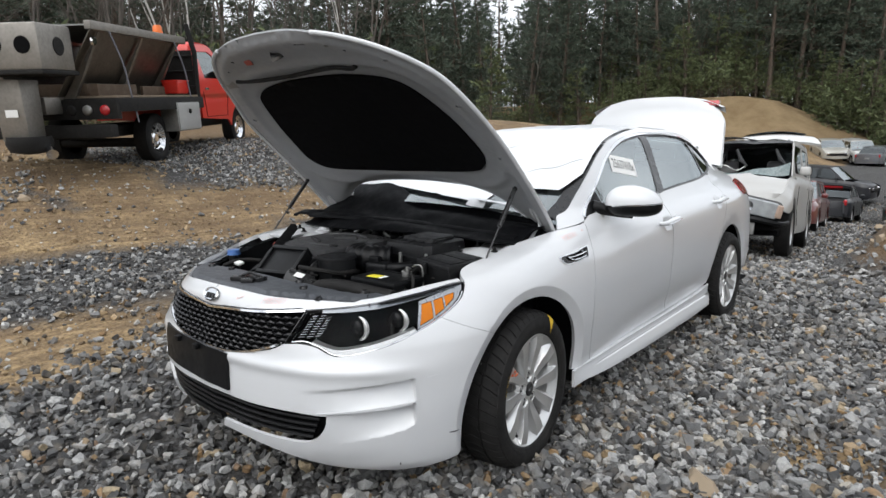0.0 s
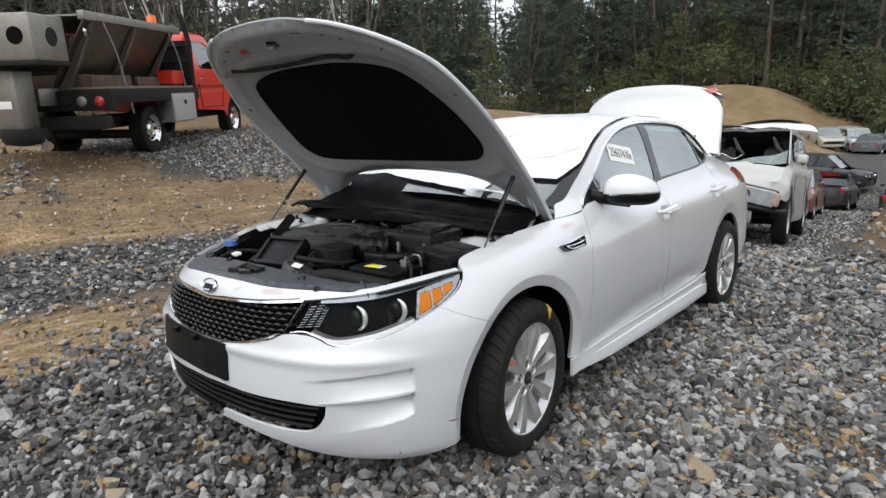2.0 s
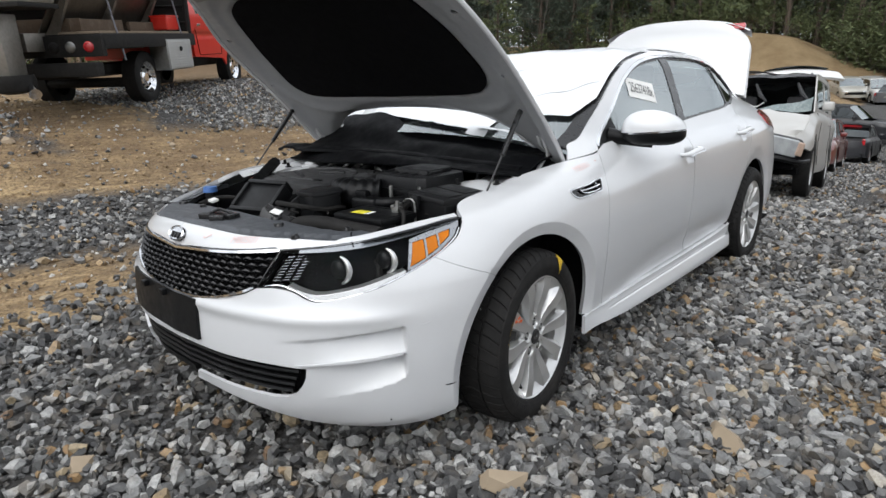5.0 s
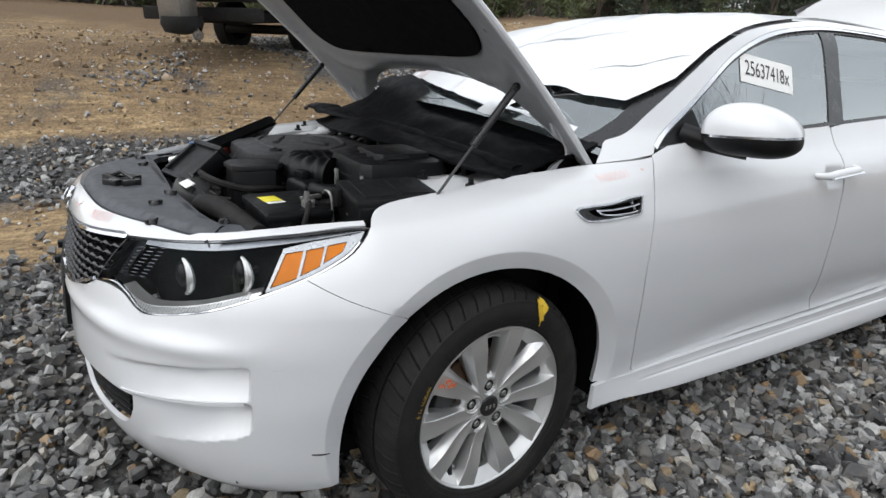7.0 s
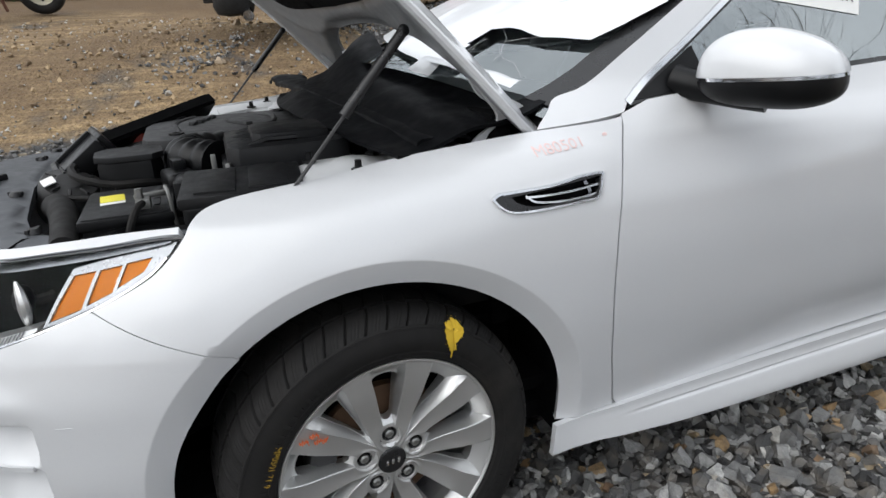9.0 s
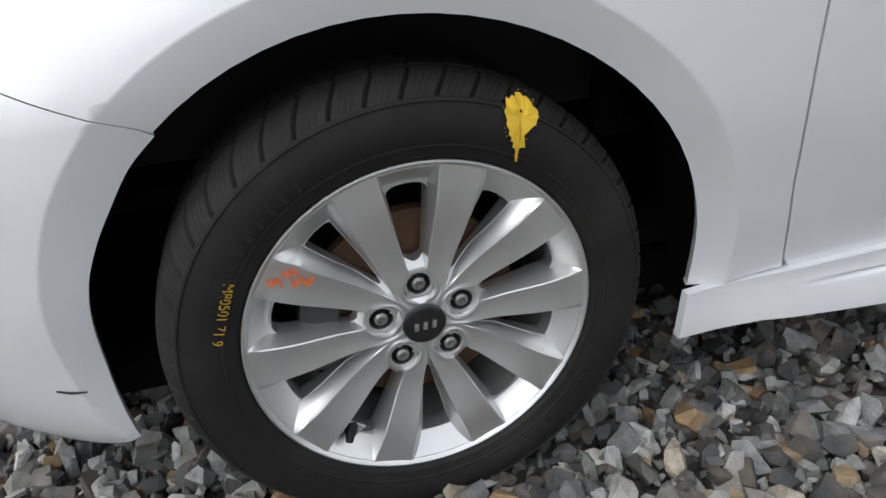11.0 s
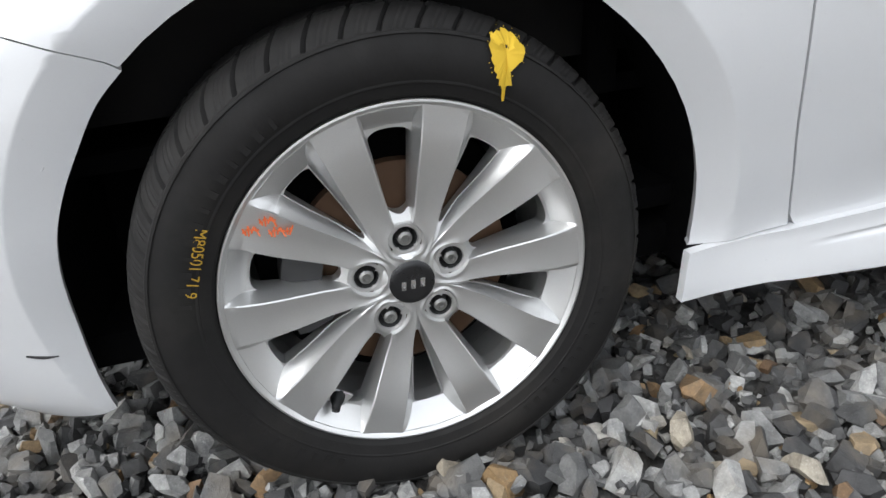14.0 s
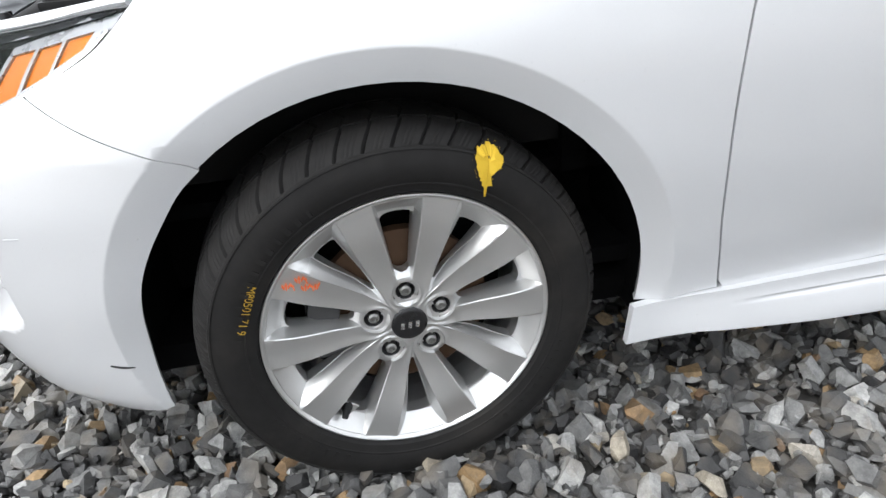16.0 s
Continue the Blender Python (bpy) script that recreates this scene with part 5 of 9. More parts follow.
for side in SIDES:
    a, c = np.array([side * 0.722, 0.130, 1.163]), np.array([side * 0.742, -0.124, 0.878])
    b = tube([a, a + (c - a) * 0.52], 0.0105, 12)
    rod = tube([a + (c - a) * 0.5, c], 0.0038, 8)
    s = part("hood_strut", b, TRIMBLACK, sedan, "black gas strut holding the hood")
    part("strut_rod", rod, DULLIRON, s, "thin dull steel rod")
    for q in (a, c):
        j = bmesh.new()
        bmesh.ops.create_uvsphere(j, u_segments=10, v_segments=8, radius=0.012, matrix=Matrix.Translation(tuple(q)))
        part("ball_joint", j, BLACK, s)
    for dy, dx in ((0.0, 0.0), (0.045, -0.02)):
        b = bmesh.new()
        line_h = catmull([(side * (0.70 + dx), 0.28 + dy, 0.895), (side * (0.715 + dx), 0.295 + dy, 0.945), (side * (0.722 + dx), 0.345 + dy, 0.985), (side * (0.73 + dx), 0.315, 1.03), (side * (0.732 + dx), 0.285, 1.07)], 5)
        vs = [[b.verts.new((p[0] + o * 0.005, p[1] + q * 0.017, p[2] + q * 0.006)) for o, q in ((-1, -1), (1, -1), (1, 1), (-1, 1))] for p in line_h]
        for a, c in zip(vs, vs[1:]):
            for k in range(4):
                b.faces.new((a[k], a[(k + 1) % 4], c[(k + 1) % 4], c[k]))
        bmesh.ops.recalc_face_normals(b, faces=b.faces)
        part("hood_hinge", b, GREYMETAL, sedan, "grey hinge arm")

# ---- roof, glass, film ----


def top_line(y):
    """Height of the roof's middle along the car."""
    return np.interp(y, top_curve[:, 0], top_curve[:, 1])


top_curve = catmull([(0.20, 0.985), (0.45, 1.085), (0.80, 1.245), (1.15, 1.385), (1.40, 1.438), (1.80, 1.462), (2.20, 1.455), (2.55, 1.415), (2.85, 1.345), (3.15, 1.245), (3.40, 1.15)], 8)
rail_arr = np.array(RAIL)


def roof_place(s, y, lift=0.0):
    """s from -1 to 1 across between the rails."""
    ze = np.interp(y, rail_arr[:, 0], rail_arr[:, 1])
    xe = skin(y, ze)[0][0] - 0.002 if y > 0.4 else 0.765
    if y <= 0.4:
        ze = 0.955 + 0.05 * (y - 0.2)
    zc = float(top_line(y))
    z = ze + (zc - ze) * (1 - abs(s) ** 2.3)
    bow = 0.16 * (1 - s * s) * smooth01((1.2 - y) / 0.6)
    return Vector((s * xe, y - float(bow), z + lift))


part("roof_panel", grid(lambda i, j: roof_place(-1 + 2 * i, 1.12 + 1.55 * j, -0.006), 24, 20, 0.02), WHITE, sedan, "white roof panel")
ws = part("windshield", grid(lambda i, j: roof_place(-1 + 2 * i, 0.42 + 0.70 * j, -0.010), 24, 12), SCREEN, sedan, "windshield with drawn glare lines, mostly under white film")
ws.visible_shadow = False
rw = part("rear_window", grid(lambda i, j: roof_place(-1 + 2 * i, 2.67 + 0.66 * j, -0.010), 20, 8), DARKGLASS, sedan, "dark rear window")
# faint glare on the windshield, drawn as thin pale tubes
rng = random.Random(5)
cr = bmesh.new()
for _ in range(7):
    s0, y0 = rng.uniform(0.45, 0.7), rng.uniform(0.50, 0.60)
    a = rng.uniform(0, 6.28)
    pts = []
    for k in range(6):
        pts.append(tuple(roof_place(s0, y0, -0.004)))
        a += rng.uniform(-0.5, 0.5)
        s0, y0 = min(0.93, s0 + 0.055 * math.cos(a)), max(0.46, y0 + 0.03 * math.sin(a))
    tube(pts, 0.0005, 4, cr)
part("glass_crack", cr, GREYMETAL, ws, "pale thin lines drawn for the glare on the glass")
black_edge = grid(lambda i, j: roof_place(0.915 + 0.085 * i, 0.44 + 0.72 * j, -0.006), 4, 12)
part("windshield_border", black_edge, TRIMBLACK, sedan, "black border of the windshield")
part("windshield_border", mirrored(grid(lambda i, j: roof_place(0.915 + 0.085 * i, 0.44 + 0.72 * j, -0.006), 4, 12)), TRIMBLACK, sedan, "black border of the windshield")

film = thing("plastic_film", "white crinkled plastic film stuck over roof and windshield", "plastic film")


def film_edge(s):
    """The film's ragged front edge, higher towards the driver's corner."""
    return float(np.interp(s, [-1, -0.6, -0.2, 0.2, 0.44, 0.50, 0.52, 0.646, 0.74, 0.90, 0.925, 0.94, 1.0], [0.62, 0.58, 0.52, 0.47, 0.44, 0.45, 0.602, 0.612, 0.604, 0.620, 0.66, 0.70, 0.81]))


FOLDS = [(0.30, 0.52, 0.93, 1.10, 0.012), (0.50, 0.62, 0.98, 0.92, 0.010), (-0.2, 0.7, 0.55, 1.35, 0.010), (0.62, 0.66, 0.99, 1.30, 0.009), (-0.7, 0.6, -0.1, 1.6, 0.012), (0.1, 1.3, 0.9, 1.7, 0.010)]


def film_sheet(i, j):
    s = -0.985 + 1.96 * i
    y0 = film_edge(s)
    y1 = 2.30 - 0.25 * (1 - s * s) + 0.06 * math.sin(9 * s)
    y = y0 + (y1 - y0) * j
    w = 0.006 * noise.noise((s * 3.1, y * 2.3, 1.0)) + 0.003 * noise.noise((s * 9, y * 5, 4.0))
    for a, b, c, d, h in FOLDS:
        k = ((s - a) * (c - a) + (y - b) * (d - b)) / ((c - a) ** 2 + (d - b) ** 2)
        if -0.02 < k < 1.02:
            q = ((s - a) * (d - b) - (y - b) * (c - a)) / math.hypot(c - a, d - b) + 0.012 * math.sin(9 * k)
            w += 0.10 * h * math.exp(-(q / 0.02) ** 2) * math.sin(math.pi * min(1, max(0, k)))
    ridge = abs(noise.noise((s * 2.2 + y * 1.4, y * 1.2, 9.0)))
    w += 0.004 * max(0.0, 0.16 - ridge) / 0.16
    return roof_place(s, y, 0.010 + w * (0.3 + 0.7 * min(1, 4 * (1 - abs(s)))))


part("film_sheet", grid(film_sheet, 130, 110), FILM, film, "white crinkled film")


def fold(a, b, c, d, wide):
    """A crease where the film lies doubled: a narrow strip with a free edge."""
    def f(i, j):
        s, y = a + (c - a) * i, b + (d - b) * i + 0.012 * math.sin(11 * i + a * 9)
        q = math.sin(math.pi * i) ** 0.6
        n = math.hypot(c - a, d - b)
        return roof_place(min(0.975, s + j * wide * q * (d - b) / n), y - j * wide * q * (c - a) / n, 0.0155 + 0.0015 * q * math.sin(math.pi * 0.5 * j) + 0.001 * noise.noise((s * 20, y * 20, 1)))
    return grid(f, 26, 3)


for line in ((0.60, 0.72, 0.95, 0.90), (-0.25, 0.85, 0.40, 1.05), (0.25, 1.35, 0.85, 1.55)):
    part("film_fold", fold(*line, 0.018), FILM, film, "doubled crease in the film")


def flap(s0, s1, y0, y1, up):
    def f(i, j):
        s, y = s0 + (s1 - s0) * i, y0 + (y1 - y0) * j
        return roof_place(s, y, 0.014 + up * math.sin(math.pi * 0.5 * j) + 0.008 * noise.noise((s * 14, y * 14, 2)))
    return grid(f, 10, 6)


part("film_flap", flap(0.50, 0.90, 0.455, 0.405, 0.03), FILM, film, "loose torn flap of film")
part("film_flap", flap(0.44, 0.56, 0.40, 0.52, 0.010), FILM, film, "loose torn flap of film")

# ---- trunk lid, raised ----
lid = tagged(new("trunk_lid"), "white trunk lid standing open")
lid.parent = sedan
LT = radians(64)


def lid_place(x, l, h):
    c, s = math.cos(LT), math.sin(LT)
    return Vector((x, 3.28 + l * c - h * s, 1.155 + l * s + h * c))


def lid_top(i, j, lift=0.0):
    s = -1 + 2 * i
    l = (0.595 - 0.085 * s ** 4) * j
    x = s * (0.655 - 0.05 * j - 0.10 * max(0.0, j - 0.8) ** 2 / 0.04 * 0.5)
    h = 0.045 * (1 - abs(s) ** 2.4) * 1.0 - 0.03 * (abs(s) ** 4) + 0.03 * smooth01((j - 0.75) / 0.25) + lift
    return lid_place(x, l + 0.02 * (1 - s * s), float(h))


part("lid_skin", grid(lid_top, 24, 14), WHITE, lid, "white outer skin")
part("lid_inner", grid(lambda i, j: lid_top(i, j, -0.05), 24, 14), GREYMETAL, lid, "light grey inner panel")


def lid_rear(i, j):
    s = -1 + 2 * i
    x = s * 0.60
    return lid_place(x, 0.592 - 0.085 * s ** 4 + 0.02 * (1 - s * s) + 0.05 * math.sin(math.pi * j) * 0.6, 0.03 + 0.02 * (1 - s * s) - 0.10 * j)


part("lid_rear_face", grid(lid_rear, 20, 8), WHITE, lid, "white rear face")
for side in SIDES:
    edge = bmesh.new()
    vs0 = [edge.verts.new(lid_top(0.5 + 0.5 * side * 1.0, j / 14)) for j in range(15)]
    vs1 = [edge.verts.new(lid_top(0.5 + 0.5 * side * 0.985, j / 14, -0.05)) for j in range(15)]
    for k in range(14):
        edge.faces.new((vs0[k], vs0[k + 1], vs1[k + 1], vs1[k]))
    part("lid_edge", edge, WHITE, lid)
    b = bmesh.new()
    box(0.22, 0.05, 0.040, 0.012, Matrix.Translation(lid_place(side * 0.45, 0.560, 0.008)) @ pose(0, 0, 0, 66, 0, 0), b)
    if side > 0:
        part("lid_lamp", b, REDLENS, lid, "red tail lamp in the lid")
    h = tube([(side * 0.45, 3.15, 1.06), (side * 0.45, 3.10, 1.15), (side * 0.45, 3.22, 1.25), (side * 0.45, 3.36, 1.30)], 0.014, 8, smooth_steps=4)
    part("lid_hinge", h, STEEL, lid, "steel gooseneck hinge")
part("trunk_floor", grid(lambda i, j: Vector((-0.6 + 1.2 * i, 3.2 + 0.55 * j, 0.75 + 0.0 * i)), 2, 2, 0.02), VOID, sedan, "dark trunk floor")

# cabin: floor, seats, dashboard, wheel
cab = tagged(new("cabin"), "dark grey cabin with cloth seats")
cab.parent = sedan
part("cabin_floor", box(1.5, 3.0, 0.04, 0.01, Matrix.Translation((0, 1.75, 0.32))), VOID, cab)
part("dashboard", box(1.46, 0.45, 0.25, 0.06, Matrix.Translation((0, 0.62, 0.86)), seg=4), BLACK, cab, "black dashboard")
for x in (-0.38, 0.38):
    part("seat_cushion", box(0.52, 0.52, 0.18, 0.06, Matrix.Translation((x, 1.45, 0.55)), seg=4), SEAT, cab, "grey cloth seat cushion")
    part("seat_back", box(0.50, 0.16, 0.62, 0.06, Matrix.Translation((x, 1.78, 0.90)) @ pose(0, 0, 0, -14, 0, 0), seg=4), SEAT, cab, "grey cloth seat back")
    part("headrest", box(0.26, 0.10, 0.18, 0.04, Matrix.Translation((x, 1.88, 1.27)), seg=4), SEAT, cab, "grey cloth headrest")
part("rear_bench", box(1.36, 0.5, 0.2, 0.06, Matrix.Translation((0, 2.35, 0.55)), seg=4), SEAT, cab, "grey cloth rear bench")
part("rear_back", box(1.36, 0.16, 0.65, 0.06, Matrix.Translation((0, 2.68, 0.88)) @ pose(0, 0, 0, -20, 0, 0), seg=4), SEAT, cab, "grey cloth rear back")
st_w = lathe([(0.178 + 0.014 * math.cos(k * math.pi / 4), 0.014 * math.sin(k * math.pi / 4)) for k in range(8)], 40, pose(0.38, 1.02, 0.98, 0, 0, 0) @ pose(0, 0, 0, 0, 25, 90), closed=True)
part("steering_wheel", st_w, TRIMBLACK, cab, "black steering wheel")
# unseen underside, added so that the gravel below falls into shade
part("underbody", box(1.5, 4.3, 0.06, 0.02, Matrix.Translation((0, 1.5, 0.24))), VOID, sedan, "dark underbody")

# ---- wheels ----


HUB = -0.016  # the hub's face lies this deep behind the rim's


def face_top(r):
    """Depth of the spokes' outer faces: flat towards the rim, dished to the hub."""
    return HUB * smooth01((0.198 - r) / 0.112)


class Opening:
    """One kind of the ten openings between the spokes, as half-widths along the radius."""

    def __init__(self, lug):
        self.lug = lug
        self.near, self.far = (0.090, 0.200) if lug else (0.083, 0.199)
        self.round = (0.013, 0.012) if lug else (0.006, 0.005)

    def base(self, r):
        if self.lug:
            return np.interp(r, [0.09, 0.12, 0.15, 0.207], [0.0128, 0.0186, 0.0226, 0.0278])
        return np.interp(r, [0.080, 0.10, 0.13, 0.16, 0.2025], [0.0022, 0.0052, 0.0105, 0.0158, 0.0222])

    def gap(self, r):
        """Half-width of the hole itself."""
        if r <= self.near or r >= self.far:
            return 0.0
        k = 1.0
        if r < self.near + self.round[0]:
            k = math.sqrt(1 - ((self.near + self.round[0] - r) / self.round[0]) ** 2)
        if r > self.far - self.round[1]:
            k = min(k, (1 - ((r - self.far + self.round[1]) / self.round[1]) ** 2.6) ** (1 / 2.6))
        return k * float(self.base(r))

    def crest(self, r):
        """Half-width at the sharp edges of the spokes on either side."""
        if self.lug:
            w = r * radians(float(np.interp(r, [0.03, 0.1, 0.23], [7.5, 9.6, 9.9])))
            b = 0.0245 ** 2 - (r - 0.059) ** 2
            return max(w, math.sqrt(b)) if b > 0 else w
        return r * radians(float(np.interp(r, [0.03, 0.050, 0.065, 0.085, 0.11, 0.14, 0.18, 0.23], [1.0, 1.6, 3.4, 6.2, 8.2, 9.6, 11.2, 12.4])))

    def deep(self, r):
        if self.lug:
            return float(np.interp(r, [0.034, 0.038, 0.082, 0.094, 0.12, 0.205, 0.2275], [0, 0.006, 0.006, 0.019, 0.027, 0.027, 0.001]))
        return float(np.interp(r, [0.046, 0.066, 0.086, 0.12, 0.2, 0.2275], [0, 0.007, 0.018, 0.028, 0.027, 0.0015]))

    def floor(self, r):
        """Half-width of the flat ground in the hollow."""
        c = self.crest(r)
        if r >= self.far:
            k = min(1.0, (r - self.far) / (0.2275 - self.far))
            b = float(self.base(self.far)) + 0.0012
            return b + (0.90 * c - b) * k
        if self.lug and r < self.near:
            return 0.86 * c
        return min(float(self.base(r)) + 0.0012, 0.8 * c)

    def columns(self, r):
        """(half-width, depth) from the middle of the opening up to the spoke."""
        w, c, f, d = self.gap(r), self.crest(r), self.floor(r), self.deep(r)
        if r < self.near - 0.003:
            w = 0.5 * f
        w = min(w, f)
        if not self.lug:
            return [(0.0, d), (w, d), (f, d), (f + 0.18 * (c - f), 0.74 * d), (f + 0.5 * (c - f), 0.42 * d), (c - 0.0012, 0.13 * d), (c, 0.0)]
        return [(0.0, d), (w, d), (f, d), (f + 0.22 * (c - f), 0.78 * d), (f + 0.6 * (c - f), 0.41 * d), (c - 0.0009, 0.05 * d), (c + 0.0007, 0.0)]


LUG_OPENING, GAP_OPENING = Opening(True), Opening(False)


def spoke_mesh():
    ends = [0.0, 0.0003, 0.0011, 0.0025, 0.0045, 0.007, 0.010, 0.013]
    rows = set(np.round(np.linspace(0.029, 0.2290, 56), 4))
    for o in (LUG_OPENING, GAP_OPENING):
        rows |= {round(o.near + e, 4) for e in ends} | {round(o.far - e, 4) for e in ends}
    rows = sorted(rows | {0.2275})
    b = bmesh.new()
    ring, kinds = [], None
    for r in rows:
        lug, gap, top = LUG_OPENING.columns(r), GAP_OPENING.columns(r), float(face_top(r))
        a0, a1 = lug[-1][0] / r, radians(36) - gap[-1][0] / r
        half = [(w / r, d, "lug", i) for i, (w, d) in enumerate(lug)]
        half += [(a0 + (a1 - a0) * k / 4, 0.0016 * math.sin(math.pi * k / 4), "spoke", k) for k in (1, 2, 3)]
        half += [(radians(36) - w / r, d, "gap", i) for i, (w, d) in reversed(list(enumerate(gap)))]
        sector = half + [(radians(72) - a, d, q, i) for a, d, q, i in reversed(half[1:-1])]
        kinds = [(q, i) for a, d, q, i in sector] * 5
        ring.append([b.verts.new((top - d, r * math.cos(a + radians(90 + 72 * s)), r * math.sin(a + radians(90 + 72 * s)))) for s in range(5) for a, d, q, i in sector])
    n = len(kinds)
    lugs = [(0.059 * math.cos(radians(90 + 72 * s)), 0.059 * math.sin(radians(90 + 72 * s))) for s in range(5)]
    for i, (p, c) in enumerate(zip(ring, ring[1:])):
        mid = (rows[i] + rows[i + 1]) / 2
        for k in range(n):
            k2 = (k + 1) % n
            (q, m), (q2, m2) = kinds[k], kinds[k2]
            if q == q2 and q != "spoke" and {m, m2} == {0, 1}:
                o = LUG_OPENING if q == "lug" else GAP_OPENING
                if o.near < mid < o.far:
                    continue
            quad = (p[k], p[k2], c[k2], c[k])
            if rows[i] < 0.09:
                y, z = sum(v.co.y for v in quad) / 4, sum(v.co.z for v in quad) / 4
                if min(math.hypot(y - u, z - w) for u, w in lugs) < 0.0185:
                    continue
            b.faces.new(quad)
    bmesh.ops.remove_doubles(b, verts=b.verts, dist=2e-5)
    bmesh.ops.delete(b, geom=[v for v in b.verts if not v.link_faces], context="VERTS")
    bmesh.ops.recalc_face_normals(b, faces=b.faces)
    if sum(f.normal.x for f in b.faces) < 0:
        bmesh.ops.reverse_faces(b, faces=b.faces)
    rim_edges = [e for e in b.edges if e.is_boundary and sum(math.hypot(v.co.y, v.co.z) for v in e.verts) / 2 > 0.08]
    ext = bmesh.ops.extrude_edge_only(b, edges=rim_edges)
    for v in ext["geom"]:
        if isinstance(v, bmesh.types.BMVert):
            v.co.x = -0.052
    return b


def face_at(y, z):
    return float(face_top(np.hypot(y, z))) + 0.0022


def make_wheel(name_matrix):
    wheel = tagged(new("wheel"), "silver ten-spoke alloy wheel with a worn black tyre")
    wheel.parent = sedan
    wheel.matrix_basis = name_matrix
    # tyre: smooth sidewall, tread shoulders cut by slanting grooves
    side_wall = [(0.228, -0.016), (0.2345, -0.004), (0.240, 0.0065), (0.2415, 0.0085), (0.248, 0.0105), (0.2535, 0.0124), (0.2545, 0.0138), (0.2565, 0.0141), (0.2575, 0.0138), (0.262, 0.0155), (0.27, 0.0172), (0.279, 0.0176), (0.287, 0.0166), (0.294, 0.0147), (0.301, 0.0125), (0.3045, 0.0112), (0.3055, 0.0125), (0.3085, 0.0112), (0.3095, 0.0078)]
    tread = [(0.3105, 0.0062, 1, 0), (0.3145, 0.0034, 1.2, 0.4), (0.3215, -0.0045, 1, 1.2), (0.3275, -0.015, 1, 2.2), (0.3315, -0.03, 1, 3.2), (0.3335, -0.052, 1, 4.2), (0.3335, -0.0535, 9, 4.2), (0.3335, -0.06, 9, 4.1), (0.334, -0.0615, 1, 4), (0.3345, -0.1, 1, 6), (0.334, -0.145, 1, 4), (0.3335, -0.147, 9, 4), (0.3335, -0.153, 9, 4), (0.3335, -0.155, 1, 4), (0.326, -0.19, 1, 2), (0.314, -0.208, 0.5, 0)]
    inner_wall = [(0.285, -0.22), (0.24, -0.215), (0.222, -0.2)]
    prof = [(r, x, 0, 0) for r, x in side_wall] + tread + [(r, x, 0, 0) for r, x in inner_wall]
    b = bmesh.new()
    n = 576
    rings = []
    for r, x, cutting, lean in prof:
        row = []
        for k in range(n):
            q = k % 12
            slit = 0.8 if q == 0 else (0.14 if q in (4, 6, 8) else 0.0)
            dr = 0.0075 if cutting == 9 else 0.0062 * cutting * slit
            a = 2 * math.pi * (k - lean * 1.7) / n
            row.append(b.verts.new((x - 0.35 * dr, (r - dr) * math.cos(a), (r - dr) * math.sin(a))))
        rings.append(row)
    for p, c in zip(rings, rings[1:]):
        for k in range(n):
            b.faces.new((p[k], p[(k + 1) % n], c[(k + 1) % n], c[k]))
    bmesh.ops.recalc_face_normals(b, faces=b.faces)
    part("tyre", b, RUBBER, wheel, "black tyre with grooved tread shoulders", angle=30)
    b = bmesh.new()
    for a0, n_, r_ in ((118, 13, 0.270), (205, 9, 0.268), (300, 12, 0.270)):
        for k in range(n_):
            a = a0 + k * 4.2
            box(0.0010, 0.017, 0.008 if k % 3 else 0.005, 0.0, pose(0, 0, 0, a, 0, 0) @ Matrix.Translation((0.0170, r_, 0)), b)
    tagged(part("sidewall_letters", b, RUBBER, wheel, "raised sidewall bars"), kind="stuff")
    rim = lathe([(0.202, -0.10), (0.210, -0.05), (0.2215, -0.022), (0.2265, -0.004), (0.2292, 0.0002), (0.2328, 0.0035), (0.2354, 0.0030), (0.2370, -0.004), (0.2330, -0.016)], 128, None)
    lathe([(0.202, -0.10), (0.197, -0.19), (0.215, -0.20)], 64, None, rim)
    part("rim", rim, ALLOY, wheel, "silver rim")
    part("spokes", spoke_mesh(), ALLOY, wheel, "ten cast silver spokes", angle=24)
    cap = lathe([(0.0, -0.0115), (0.022, -0.0118), (0.0280, -0.0128), (0.0300, -0.0148), (0.0310, -0.024)], 48, None)
    cap_ob = part("centre_cap", cap, TRIMBLACK, wheel, "black centre cap with plain silver bars")
    b = bmesh.new()
    for dy in (-0.0125, 0.0, 0.0125):
        box(0.0012, 0.0062, 0.0125, 0.0003, Matrix.Translation((-0.0113, dy, -0.001)) @ pose(0, 0, 0, -8, 0, 0), b)
    part("cap_bars", b, CHROME, wheel, "plain silver bars")
    for k in range(5):
        a = radians(90 + 72 * k)
        at = Matrix.Translation((0, 0.059 * math.cos(a), 0.059 * math.sin(a)))
        pocket = lathe([(0.0212, -0.0224), (0.0208, -0.0214), (0.0172, -0.0214), (0.0158, -0.0235), (0.0150, -0.044), (0.0, -0.045)], 32, at)
        part("lug_pocket", pocket, ALLOY, wheel, "recessed lug seat")
        # dark lining paints the shade round the nut inside the silver pocket
        part("lug_hole", lathe([(0.0165, -0.0228), (0.0152, -0.0245), (0.0148, -0.043), (0.0, -0.044)], 24, at), DULLIRON, wheel, "lug hole lined dark to stand in for its shade")
        nut = bmesh.new()
        lathe([(0.0, -0.0225), (0.0035, -0.0225), (0.0045, -0.0195), (0.0065, -0.0195), (0.0095, -0.0225), (0.0100, -0.044)], 12, None, nut)
        part("lug_nut", add(bmesh.new(), nut, at @ pose(0, 0, 0, 13 * k, 0, 0)), STEEL, wheel, "steel lug nut", angle=20)
    a = radians(230)
